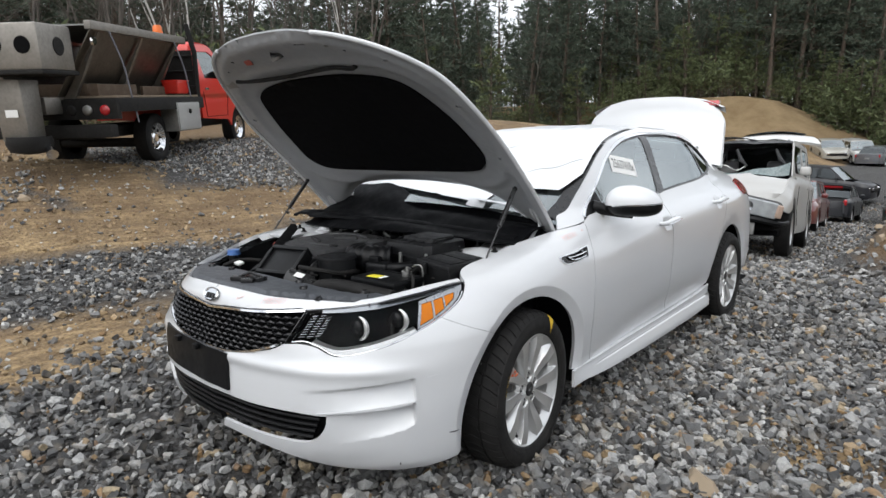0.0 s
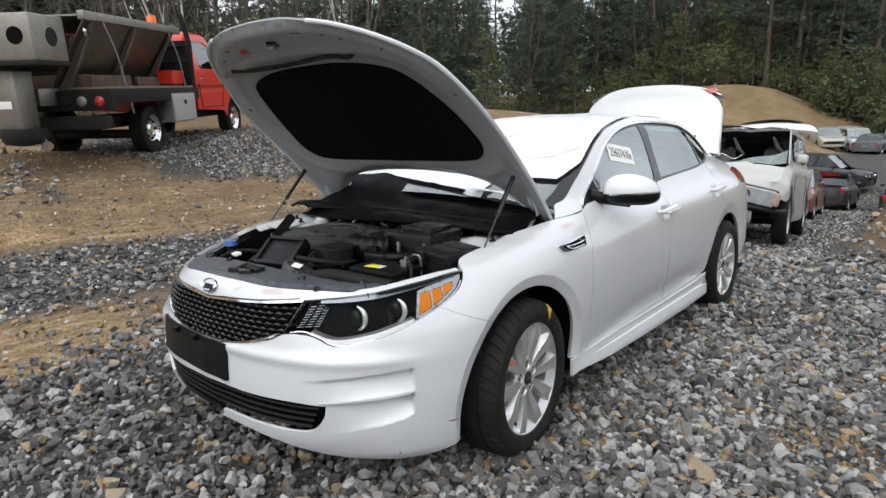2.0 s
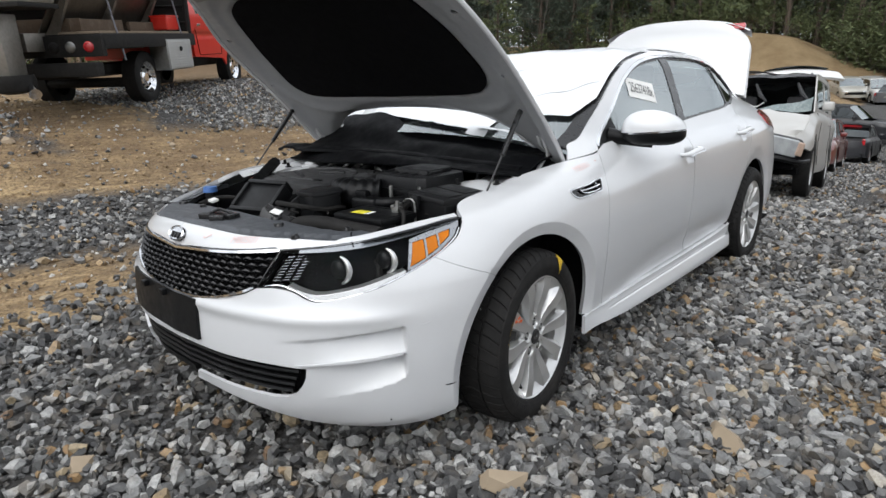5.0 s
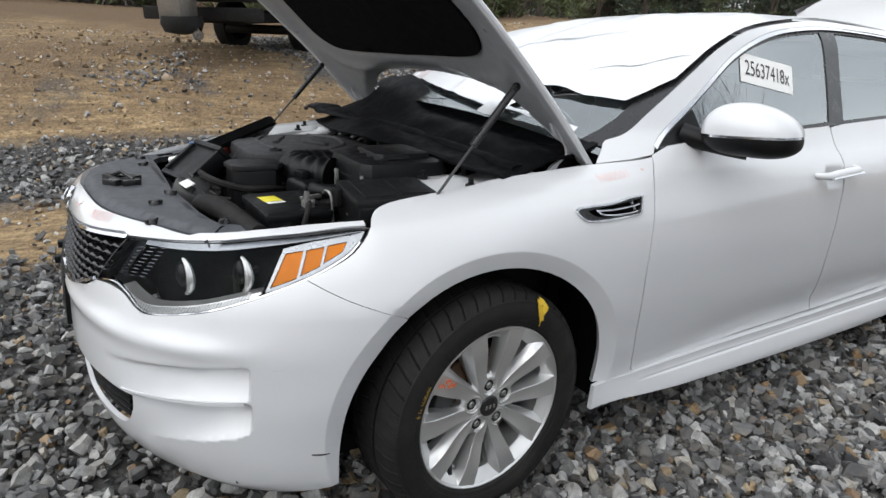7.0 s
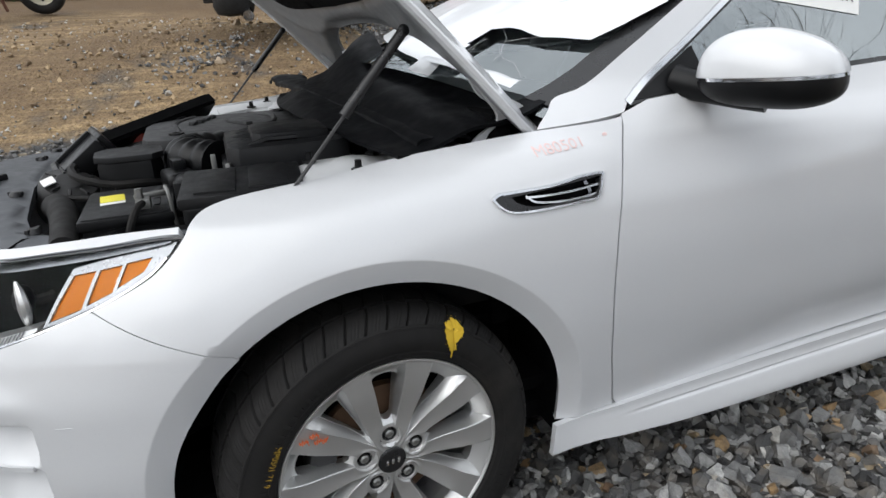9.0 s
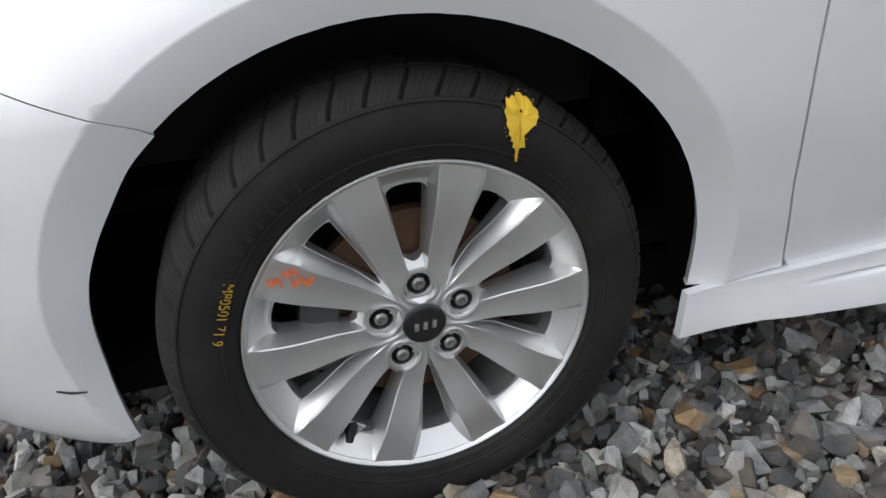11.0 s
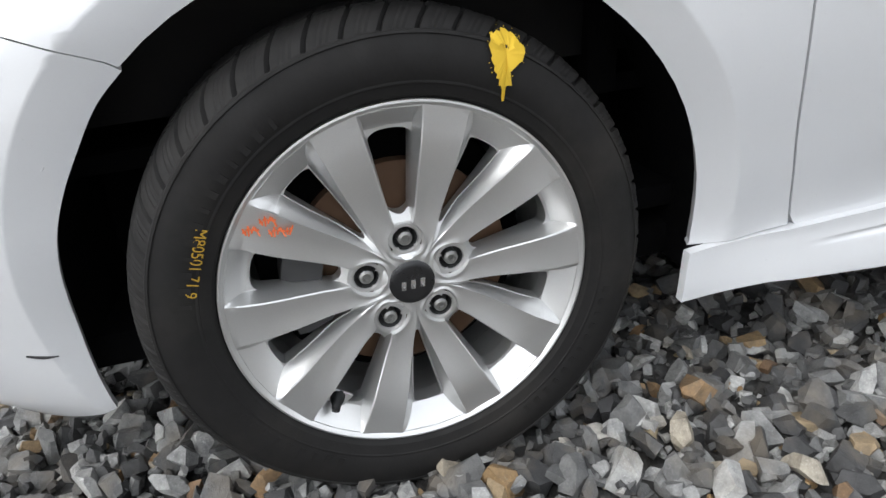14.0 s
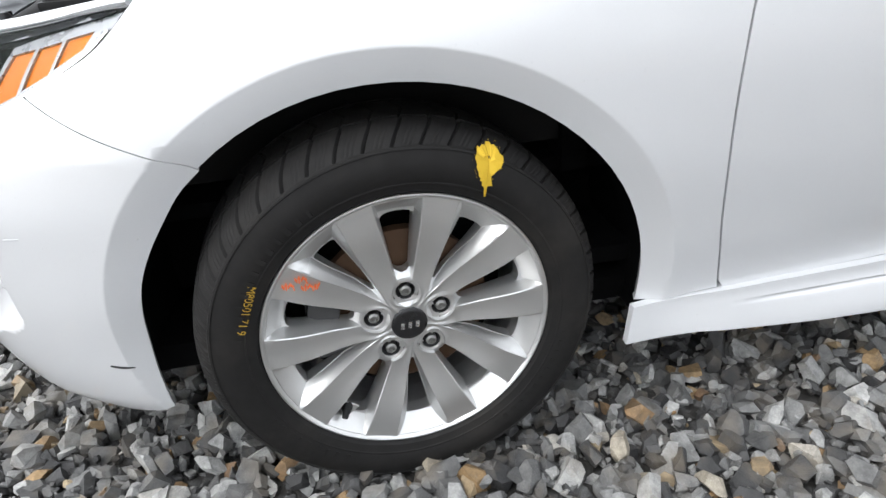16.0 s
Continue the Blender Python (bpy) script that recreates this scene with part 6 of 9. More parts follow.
    valve = tube([(-0.024, 0.190 * math.cos(a), 0.190 * math.sin(a)), (-0.014, 0.196 * math.cos(a), 0.196 * math.sin(a)), (-0.008, 0.199 * math.cos(a), 0.199 * math.sin(a)), (-0.001, 0.203 * math.cos(a), 0.203 * math.sin(a))], [0.0105, 0.0095, 0.0065, 0.0055], 12)
    seat = box(0.003, 0.036, 0.036, 0.001, Matrix.Translation((-0.0245, 0.199 * math.cos(a), 0.199 * math.sin(a))) @ pose(0, 0, 0, 230, 0, 0) @ pose(0, 0, 0, 0, 0, 18))
    part("valve_seat", seat, ALLOY, wheel, "silver seat of the valve")
    part("valve", valve, BLACK, wheel, "black tyre valve")
    disc = lathe([(0.075, -0.062), (0.145, -0.066), (0.1475, -0.068), (0.1475, -0.088), (0.07, -0.09)], 48, None)
    lathe([(0.0, -0.05), (0.07, -0.052), (0.075, -0.062)], 40, None, disc)
    part("brake_disc", disc, BRAKE, wheel, "rusted brake disc")
    cal = bmesh.new()
    sec = [(-0.040, 0.112), (-0.040, 0.148), (-0.048, 0.162), (-0.095, 0.164), (-0.112, 0.155), (-0.112, 0.112)]
    cs = [[cal.verts.new((x, r * math.cos(radians(152 + 6 * k)), r * math.sin(radians(152 + 6 * k)))) for x, r in sec] for k in range(9)]
    for p, c in zip(cs, cs[1:]):
        for i in range(6):
            cal.faces.new((p[i], p[(i + 1) % 6], c[(i + 1) % 6], c[i]))
    cal.faces.new(cs[0])
    cal.faces.new(cs[-1][::-1])
    bmesh.ops.recalc_face_normals(cal, faces=cal.faces)
    part("brake_caliper", cal, DULLIRON, wheel, "dull grey brake caliper", angle=30)
    # added disc: its black paints the shade behind the spokes
    part("wheel_back", lathe([(0.0, -0.12), (0.19, -0.12)], 32, None), VOID, wheel, "near-black disc standing in for the shade inside the wheel")
    return wheel


wheel_fl = make_wheel(pose(0.901, 0, 0.331, 0, 0, 4.5) @ Matrix.Diagonal((1, 1.01, 1.01, 1)))
for x, y, turn in ((0.900, 2.805, 0), (-0.900, 0, 180), (-0.900, 2.805, 180)):
    copy_thing(wheel_fl, pose(x, y, 0.327, 41 if turn == 0 else 15, 0, turn))

# marks on the front wheel


def on_tyre(y, z):
    r = np.hypot(y, z)
    x = np.interp(r, [0.232, 0.242, 0.248, 0.2545, 0.262, 0.275, 0.288, 0.300, 0.3085, 0.311, 0.3215, 0.3275, 0.3315, 0.334], [-0.008, 0.0085, 0.0108, 0.0142, 0.0157, 0.0177, 0.0172, 0.0135, 0.0130, 0.0075, -0.0040, -0.0145, -0.0295, -0.0495])
    return x + 0.0012


blob = [(0.1202, 0.2895), (0.1225, 0.2925), (0.1245, 0.2895), (0.1302, 0.2925), (0.1335, 0.290), (0.137, 0.2935), (0.1433, 0.2915), (0.145, 0.288), (0.1495, 0.287), (0.1528, 0.2821), (0.1545, 0.276), (0.1585, 0.2725), (0.1596, 0.2690), (0.156, 0.265), (0.1528, 0.2577), (0.1475, 0.2555), (0.1408, 0.2515), (0.1365, 0.249), (0.1321, 0.2435), (0.1335, 0.238), (0.1370, 0.2333), (0.1335, 0.2345), (0.1290, 0.2335), (0.1283, 0.226), (0.1278, 0.2175), (0.1255, 0.2165), (0.1246, 0.2225), (0.1252, 0.231), (0.1241, 0.2354), (0.1215, 0.236), (0.1225, 0.243), (0.1189, 0.2450), (0.1205, 0.249), (0.1168, 0.253), (0.1182, 0.258), (0.1150, 0.2644), (0.117, 0.270), (0.1145, 0.2797), (0.1165, 0.2835)]
bm_b = bmesh.new()
poly = resample(blob, 0.002)
cen = bm_b.verts.new((float(on_tyre(0.135, 0.268)), 0.135, 0.268))
ring = [bm_b.verts.new((float(on_tyre(y, z)) + 0.002, y, z)) for y, z in poly]
mid_r = [bm_b.verts.new((float(on_tyre((y + 0.135) / 2, (z + 0.268) / 2)) + 0.002, (y + 0.135) / 2, (z + 0.268) / 2)) for y, z in poly]
for k in range(len(ring)):
    k2 = (k + 1) % len(ring)
    bm_b.faces.new((ring[k], ring[k2], mid_r[k2], mid_r[k]))
    bm_b.faces.new((mid_r[k], mid_r[k2], cen))
bmesh.ops.recalc_face_normals(bm_b, faces=bm_b.faces)
part("paint_splash", bm_b, YELLOW, wheel_fl, "yellow paint splash running down the sidewall")
rng = random.Random(17)
b = bmesh.new()
for _ in range(60):
    y, z = rng.choice(blob[2:20] + blob[30:])
    y, z, r = y + rng.gauss(0.0, 0.0025), z + rng.gauss(0, 0.003), rng.uniform(0.0003, 0.0009)
    b.faces.new([b.verts.new((float(on_tyre(y, z)) + 0.0022, y + r * math.cos(k * 1.2566), z + r * math.sin(k * 1.2566))) for k in range(5)])
tagged(part("paint_specks", b, YELLOW, wheel_fl, "yellow spray specks"), kind="stuff")


def tyre_word(nm, body, size, y, z, turn, mat, x_fn, parent, label, squeeze=0.9):
    v, f = lettering(body, size)
    v = v * (squeeze, 1)
    c, s = math.cos(radians(turn)), math.sin(radians(turn))
    q = np.stack([y + c * v[:, 0] - s * v[:, 1], z + s * v[:, 0] + c * v[:, 1]], -1)
    P = np.stack([x_fn(q[:, 0], q[:, 1]), q[:, 0], q[:, 1]], -1)
    raw(nm, P.tolist(), f, mat, parent, label)


tyre_word("tyre_number", "M80501 71 9", 0.0175, -0.2385, 0.102, -113, OCHRE, on_tyre, wheel_fl, "yellow handwritten number on the sidewall")
b = bmesh.new()
for y0, z0, n_ in ((-0.182, 0.121, 4), (-0.155, 0.1135, 6), (-0.162, 0.1285, 4)):
    for k in range(n_):
        y, z = y0 + 0.0046 * k, z0 + 0.0012 * (k % 3) - 0.0009 * k
        box(0.0008, 0.0019, 0.009 + 0.003 * (k % 2), 0.0, Matrix.Translation((face_at(y, z), y, z)) @ pose(0, 0, 0, 15 - 22 * (k % 3), 0, 0), b)
        box(0.0008, 0.0045, 0.0019, 0.0, Matrix.Translation((face_at(y, z), y, z + 0.002 * (k % 2))), b)
tagged(part("spoke_scribble", b, ORANGE, wheel_fl, "orange scribble on a spoke"), kind="stuff")

# ---- engine bay ----
bay = tagged(new("engine_bay"), "open engine bay with dusty black covers, hoses and battery")
bay.parent = sedan
# floor sheet added; the bay's deep shade is put into its black
part("bay_floor", box(1.40, 1.10, 0.03, 0.01, Matrix.Translation((0, -0.10, 0.50))), VOID, bay, "near-black sheet for the shaded depth of the bay")
part("undertray", box(1.2, 0.45, 0.02, 0.005, Matrix.Translation((0, -0.38, 0.26))), VOID, sedan, "black undertray")
# second, wider sheet added low down to block light beside the sills
part("underbody", box(1.72, 3.0, 0.02, 0.005, Matrix.Translation((0, 2.0, 0.20))), VOID, sedan, "dark underbody")
# firewall in the same near-black, shade included in the colour
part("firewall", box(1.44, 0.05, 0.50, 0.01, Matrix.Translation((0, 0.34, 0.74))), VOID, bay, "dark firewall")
for side in SIDES:
    ap = grid(lambda i, j: Vector((side * (0.70 + 0.045 * j), -0.42 + 0.86 * i, 0.55 + (0.24 + 0.15 * i) * j)), 12, 6, 0.01)
    part("inner_fender", ap, BLACK, bay, "black inner fender panel")
    gutter = bmesh.new()
    a = [skin(u, z, 0.006)[0] for u, z in FENDER_TOP[10::2]]
    vs = [gutter.verts.new((side * p[0], p[1], p[2] - 0.006)) for p in a]
    ws_ = [gutter.verts.new((side * (p[0] - 0.045), p[1], p[2] - 0.03)) for p in a]
    for k in range(len(vs) - 1):
        gutter.faces.new((vs[k], vs[k + 1], ws_[k + 1], ws_[k]))
    part("fender_flange", gutter, GREYMETAL, bay, "light grey fender flange")
    tower = bmesh.new()
    lathe([(0.0, 0.012), (0.03, 0.012), (0.045, 0.004), (0.10, 0.0), (0.135, -0.012), (0.15, -0.05), (0.155, -0.085)], 32, Matrix.Translation((side * 0.60, 0.03, 0.893)) @ pose(0, 0, 0, 0, -90, 0), tower)
    part("strut_tower", tower, GREYMETAL, bay, "light grey strut tower")
    shelf = grid(lambda i, j: Vector((side * (0.52 + 0.21 * i), -0.16 + 0.46 * j, 0.872 + 0.035 * j + 0.004 * math.sin(9 * j))), 8, 10, 0.012)
    part("tower_shelf", shelf, GREYMETAL, bay, "light grey painted steel shelf")
    for dx, dy in ((0.085, 0.0), (-0.06, 0.07), (-0.05, -0.075)):
        bolt = lathe([(0.0, 0.022), (0.007, 0.022), (0.008, 0.006), (0.015, 0.005), (0.016, 0.0)], 8, Matrix.Translation((side * (0.60 + dx), 0.03 + dy, 0.897)) @ pose(0, 0, 0, 0, -90, 0))
        part("tower_bolt", bolt, BLACK, bay)

# sight shield: the flat cover over the radiator support
back_line = [(0.715, -0.29), (0.70, -0.36), (0.63, -0.50), (0.545, -0.53), (0.50, -0.60), (0.40, -0.625), (0.13, -0.655), (-0.14, -0.645), (-0.45, -0.635), (-0.545, -0.60), (-0.63, -0.50), (-0.70, -0.36), (-0.715, -0.29)]
front_u = np.concatenate([np.linspace(-0.36, U_NOSE, 40)])
front_z = np.interp(front_u, [-1.56, -1.40, -1.25, -1.10, -0.95, -0.83, -0.60, -0.42, -0.35][::1], [0.832, 0.828, 0.820, 0.812, 0.806, 0.810, 0.829, 0.847, 0.854])
fr = skin(front_u, front_z, 0.010)
order = np.argsort(fr[:, 1])
FRONT_Y, FRONT_Z = fr[order, 1], front_z[order]
front_line = [(p[0], p[1]) for p in fr[::2]] + [(-p[0], p[1]) for p in fr[::-2]][1:]
shield_poly = front_line + back_line[::-1]


def shield_shape(x, y):
    x, y = np.asarray(x, float), np.asarray(y, float)
    gap = np.interp(np.abs(x), [0, 0.3, 0.55, 0.68, 0.72, 0.78], [0.832, 0.824, 0.810, 0.806, 0.816, 0.834])
    lift = 0.012 * smooth01((edge_gap(np.array(shield_poly), np.stack([x, y], -1)) - 0.004) / 0.02)
    dish = -0.010 * np.exp(-((x + 0.02) / 0.06) ** 2 - ((y + 0.80) / 0.03) ** 2)
    edge = np.interp(y, FRONT_Y, FRONT_Z) - 0.014
    w = smooth01((np.abs(x) - 0.52) / 0.12)
    return np.stack([x, y, gap * (1 - w) + edge * w + lift * (1 - 0.4 * w) + dish - 0.006], -1)


panel("sight_shield", shield_poly, SHROUD, bay, grain=0.02, edge=0.02, rim=0.02, shape=shield_shape, label="dark grey plastic sight shield")
part("shield_seam", tube([tuple(shield_shape(np.array([x]), np.array([y]))[0] + (0, 0, 0.001)) for x, y in ((0.625, -0.655), (0.60, -0.64), (0.56, -0.605), (0.53, -0.555))], 0.002, 6), VOID, bay, "dark seam")
part("shield_seam", tube([tuple(shield_shape(np.array([x]), np.array([y]))[0] + (0, 0, 0.001)) for x, y in ((-0.625, -0.655), (-0.60, -0.64), (-0.56, -0.605), (-0.53, -0.555))], 0.0035, 6), VOID, bay, "dark seam")
for x, y in ((0.33, -0.72), (0.24, -0.67), (-0.40, -0.68), (0.53, -0.59), (-0.22, -0.69), (-0.55, -0.66), (0.45, -0.745)):
    c = bmesh.new()
    z = float(shield_shape(np.array([x]), np.array([y]))[0][2])
    lathe([(0.0, 0.011), (0.010, 0.010), (0.014, 0.004), (0.015, -0.002)], 14, Matrix.Translation((x, y, z)) @ pose(0, 0, 0, 0, -90, 0), c)
    box(0.034, 0.009, 0.010, 0.002, Matrix.Translation((x, y, z + 0.006)) @ pose(0, 0, 0, 0, 0, 30 * x * 9), c)
    part("push_clip", c, TRIMBLACK, bay, "black push clip")
latch = bmesh.new()
for x, y, sx, sy, a in ((0.06, -0.775, 0.05, 0.10, 40), (0.03, -0.79, 0.10, 0.03, 25), (0.10, -0.755, 0.03, 0.05, 10)):
    box(sx, sy, 0.02, 0.005, Matrix.Translation((x, y, 0.842)) @ pose(0, 0, 0, 0, 0, a), latch)
tube([(0.02, -0.80, 0.85), (0.06, -0.775, 0.868), (0.10, -0.75, 0.85)], 0.006, 6, latch)
part("hood_latch", latch, TRIMBLACK, bay, "black hood latch")


def slab(points, z0, z1, bevel=0.012):
    return prism(points, z1 - z0, Matrix.Translation((0, 0, z0)), bevel)


# engine cover: a rounded plate with a skirt, raised bars and bolt cups
EC_LINE = [(-0.372, -0.33), (-0.345, -0.375), (-0.30, -0.40), (0.01, -0.405), (0.055, -0.39), (0.075, -0.35), (0.085, -0.06), (0.07, 0.02), (0.03, 0.06), (-0.29, 0.085), (-0.35, 0.07), (-0.385, 0.02)]
cov = slab(EC_LINE, 0.80, 0.905, 0.026)
for k in range(4):
    box(0.030, 0.020, 0.014, 0.005, Matrix.Translation((-0.27 + 0.040 * k, -0.20 - 0.020 * k, 0.909)) @ pose(0, 0, 0, 0, 0, -25), cov)
box(0.12, 0.024, 0.014, 0.006, Matrix.Translation((-0.10, -0.13, 0.909)) @ pose(0, 0, 0, 0, 0, 25), cov)
tube([(-0.33, -0.08, 0.903), (-0.20, -0.02, 0.908), (-0.05, -0.04, 0.906), (0.03, -0.12, 0.902)], 0.008, 8, cov, smooth_steps=4)
tube([(-0.34, -0.25, 0.902), (-0.20, -0.31, 0.905), (-0.02, -0.30, 0.902)], 0.008, 8, cov, smooth_steps=4)
engine_cover = part("engine_cover", cov, COVERTOP, bay, "grey-black engine cover with raised bars")
for x, y in ((-0.32, 0.02), (0.02, -0.31), (-0.33, -0.30), (0.03, -0.02)):
    part("cover_bolt", lathe([(0.0, 0.003), (0.010, 0.003), (0.012, 0.008), (0.020, 0.008), (0.022, 0.0)], 16, Matrix.Translation((x, y, 0.903)) @ pose(0, 0, 0, 0, -90, 0)), BLACK, engine_cover, "recessed bolt cup")
cap = lathe([(0.0, 0.03), (0.018, 0.03), (0.024, 0.026), (0.026, 0.0)], 20, Matrix.Translation((-0.255, -0.425, 0.855)) @ pose(0, 0, 0, 0, -90, 0))
lathe([(0.026 + 0.006 * math.cos(k * 1.05), 0.006 * math.sin(k * 1.05)) for k in range(6)], 24, Matrix.Translation((-0.255, -0.435, 0.885)) @ pose(0, 0, 0, 0, 0, 70), cap, closed=True)
part("oil_cap", cap, REDCAP, bay, "red-brown oil filler cap")
# intake manifold runners
for k in range(5):
    run = tube([(-0.20 + 0.065 * k, -0.39, 0.84), (-0.20 + 0.065 * k, -0.45, 0.83), (-0.19 + 0.065 * k, -0.495, 0.76), (-0.19 + 0.065 * k, -0.475, 0.66)], 0.026, 10, smooth_steps=3)
    part("intake_runner", run, BLACK, bay, "black intake runner")
# air ducts: an open tilted mouth and a flat panel duct behind it
at = Matrix.Translation((-0.02, -0.555, 0.862)) @ pose(0, 0, 0, 38, 0, 12)
scoop = part("air_scoop", box(0.19, 0.14, 0.055, 0.006, at @ Matrix.Translation((0, 0, -0.012))), BLACK, bay, "black open air scoop")
for sx, sy, x, y in ((0.20, 0.018, 0, 0.07), (0.20, 0.018, 0, -0.07), (0.018, 0.12, 0.095, 0), (0.018, 0.12, -0.095, 0)):
    part("scoop_frame", box(sx, sy, 0.055, 0.006, at @ Matrix.Translation((x, y, 0))), BLACK, scoop, "black frame bar")
flat_duct = grid(lambda i, j: Vector((-0.16 - 0.30 * i + 0.035 * j, -0.56 + 0.36 * i + 0.035 * j, 0.815 + 0.055 * j + 0.075 * i)), 8, 3, 0.045)
bmesh.ops.bevel(flat_duct, geom=[e for e in flat_duct.edges if e.calc_face_angle(0) > 1.0], offset=0.008, segments=2, affect="EDGES")
part("air_duct", flat_duct, BLACK, bay, "flat black air duct panel")
duct = bmesh.new()
hose = catmull([(0.055, -0.15, 0.85), (0.13, -0.27, 0.865), (0.22, -0.285, 0.868), (0.30, -0.22, 0.865)], 12)
tube(hose, [0.052 + (0.006 if k % 4 < 2 else 0.0) for k in range(len(hose))], 18, duct)
part("intake_hose", duct, BLACK, bay, "black corrugated intake hose")
can = prism([(0.115, -0.475), (0.150, -0.50), (0.225, -0.495), (0.245, -0.46), (0.240, -0.375), (0.21, -0.35), (0.135, -0.355), (0.113, -0.39)], 0.20, Matrix.Translation((0, 0, 0.685)), 0.012)
tank = part("coolant_tank", can, BLACK, bay, "tall black reservoir with a flat lid")
part("tank_lid", prism([(0.108, -0.48), (0.147, -0.506), (0.228, -0.50), (0.25, -0.462), (0.245, -0.37), (0.212, -0.344), (0.133, -0.35), (0.107, -0.388)], 0.014, Matrix.Translation((0, 0, 0.885)), 0.005), COVER, tank, "flat lid with a lip")
# air filter box: two shells with a clamped seam, ribs and a bulging lid
FB = [(0.228, -0.175), (0.25, -0.205), (0.49, -0.215), (0.52, -0.19), (0.525, 0.03), (0.50, 0.065), (0.27, 0.072), (0.235, 0.045)]
filt = part("air_filter_box", prism(FB, 0.13, Matrix.Translation((0, 0, 0.755)), 0.012), BLACK, bay, "black air filter box")
grow = lambda k: [(0.375 + (x - 0.375) * k, -0.075 + (y + 0.075) * k) for x, y in FB]
part("filter_seam", prism(grow(1.05), 0.016, Matrix.Translation((0, 0, 0.872)), 0.004), BLACK, filt, "lip of the lid")
fl = part("filter_lid", prism(grow(0.97), 0.055, Matrix.Translation((0, 0, 0.884)), 0.022), COVER, filt, "bulging ribbed lid")
part("lid_bulge", prism(grow(0.62), 0.026, Matrix.Translation((0.01, 0.012, 0.932)), 0.014), COVER, filt, "raised field of the lid")
for k in range(5):
    part("lid_rib", tube([(0.27 + 0.055 * k, -0.185 + 0.012 * abs(k - 2), 0.935), (0.275 + 0.052 * k, -0.12, 0.945), (0.28 + 0.05 * k, -0.055, 0.944)], 0.0065, 6), COVER, filt)
for x, y, a in ((0.24, -0.20, 20), (0.50, -0.21, -25), (0.375, -0.235, 0)):
    part("clamp", box(0.014, 0.012, 0.065, 0.004, Matrix.Translation((x, y, 0.872)) @ pose(0, 0, 0, 0, 0, a)), STEEL, filt, "spring steel clamp")
sens = box(0.11, 0.07, 0.05, 0.016, Matrix.Translation((0.325, -0.315, 0.842)) @ pose(0, 0, 0, 0, 0, 12), None, 3)
box(0.05, 0.03, 0.03, 0.006, Matrix.Translation((0.30, -0.315, 0.875)) @ pose(0, 0, 0, 0, 0, 12), sens)
tube([(0.37, -0.31, 0.845), (0.42, -0.30, 0.85), (0.45, -0.25, 0.85)], 0.022, 10, sens, smooth_steps=3)
part("sensor_block", sens, BLACK, bay, "black sensor and hose block")
batt = box(0.235, 0.165, 0.16, 0.008, Matrix.Translation((0.475, -0.418, 0.765)))
box(0.245, 0.175, 0.022, 0.006, Matrix.Translation((0.475, -0.418, 0.83)), batt)
for k in range(3):
    box(0.05, 0.012, 0.008, 0.002, Matrix.Translation((0.415 + 0.055 * k, -0.362, 0.844)), batt)
battery = part("battery", batt, BLACK, bay, "black battery with a yellow label")
part("battery_label", box(0.060, 0.048, 0.003, 0.0005, Matrix.Translation((0.442, -0.452, 0.8440)) @ pose(0, 0, 0, 0, 0, 6)), LABELYELLOW, battery, "yellow label")
part("battery_label", box(0.018, 0.048, 0.003, 0.0005, Matrix.Translation((0.484, -0.448, 0.8440)) @ pose(0, 0, 0, 0, 0, 6)), PAPER, battery, "white label strip")
t_ = box(0.032, 0.028, 0.026, 0.005, Matrix.Translation((0.555, -0.385, 0.853)))
box(0.016, 0.060, 0.010, 0.003, Matrix.Translation((0.540, -0.372, 0.866)) @ pose(0, 0, 0, 0, 0, 15), t_)
lathe([(0.0, 0.02), (0.007, 0.02), (0.008, 0.0)], 6, Matrix.Translation((0.562, -0.39, 0.866)) @ pose(0, 0, 0, 0, -90, 0), t_)
part("battery_terminal", t_, STEEL, battery, "bright terminal clamp")
part("battery_cable", tube([(0.565, -0.385, 0.858), (0.60, -0.40, 0.85), (0.615, -0.42, 0.80), (0.61, -0.43, 0.72)], 0.007, 8, smooth_steps=4), RUBBER, battery, "black cable")
part("hold_down", tube([(0.59, -0.33, 0.80), (0.59, -0.335, 0.875), (0.565, -0.34, 0.885), (0.545, -0.34, 0.875)], 0.004, 6, smooth_steps=3), STEEL, battery, "bent steel bracket")
fuse = box(0.185, 0.225, 0.12, 0.012, Matrix.Translation((0.635, -0.195, 0.822)) @ pose(0, 0, 0, 0, 4, -6), None, 3, (0.97, 0.97))
fuse_ob = part("fuse_box", fuse, BLACK, bay, "black fuse box")
fl = box(0.192, 0.232, 0.024, 0.008, Matrix.Translation((0.634, -0.195, 0.886)) @ pose(0, 0, 0, 0, 4, -6), None, 2)
for k in range(2):
    box(0.150, 0.075, 0.006, 0.002, Matrix.Translation((0.632, -0.245 + 0.10 * k, 0.899)) @ pose(0, 0, 0, 0, 4, -6), fl)
box(0.03, 0.018, 0.05, 0.004, Matrix.Translation((0.58, -0.315, 0.87)), fl)
part("fuse_box_lid", fl, COVER, fuse_ob, "lid with raised fields and a latch")
pipe = tube([(0.62, -0.53, 0.80), (0.48, -0.545, 0.805), (0.36, -0.565, 0.81), (0.27, -0.59, 0.80), (0.22, -0.59, 0.76)], [0.026, 0.028, 0.03, 0.032, 0.03], 14, smooth_steps=5)
part("radiator_hose", pipe, RUBBER, bay, "black radiator hose")
alt = lathe([(0.0, 0.045), (0.03, 0.045), (0.035, 0.04), (0.062, 0.036), (0.068, 0.026), (0.070, -0.05), (0.060, -0.07)], 28, Matrix.Translation((0.12, -0.585, 0.795)) @ pose(0, 0, 0, 0, -62, 35))
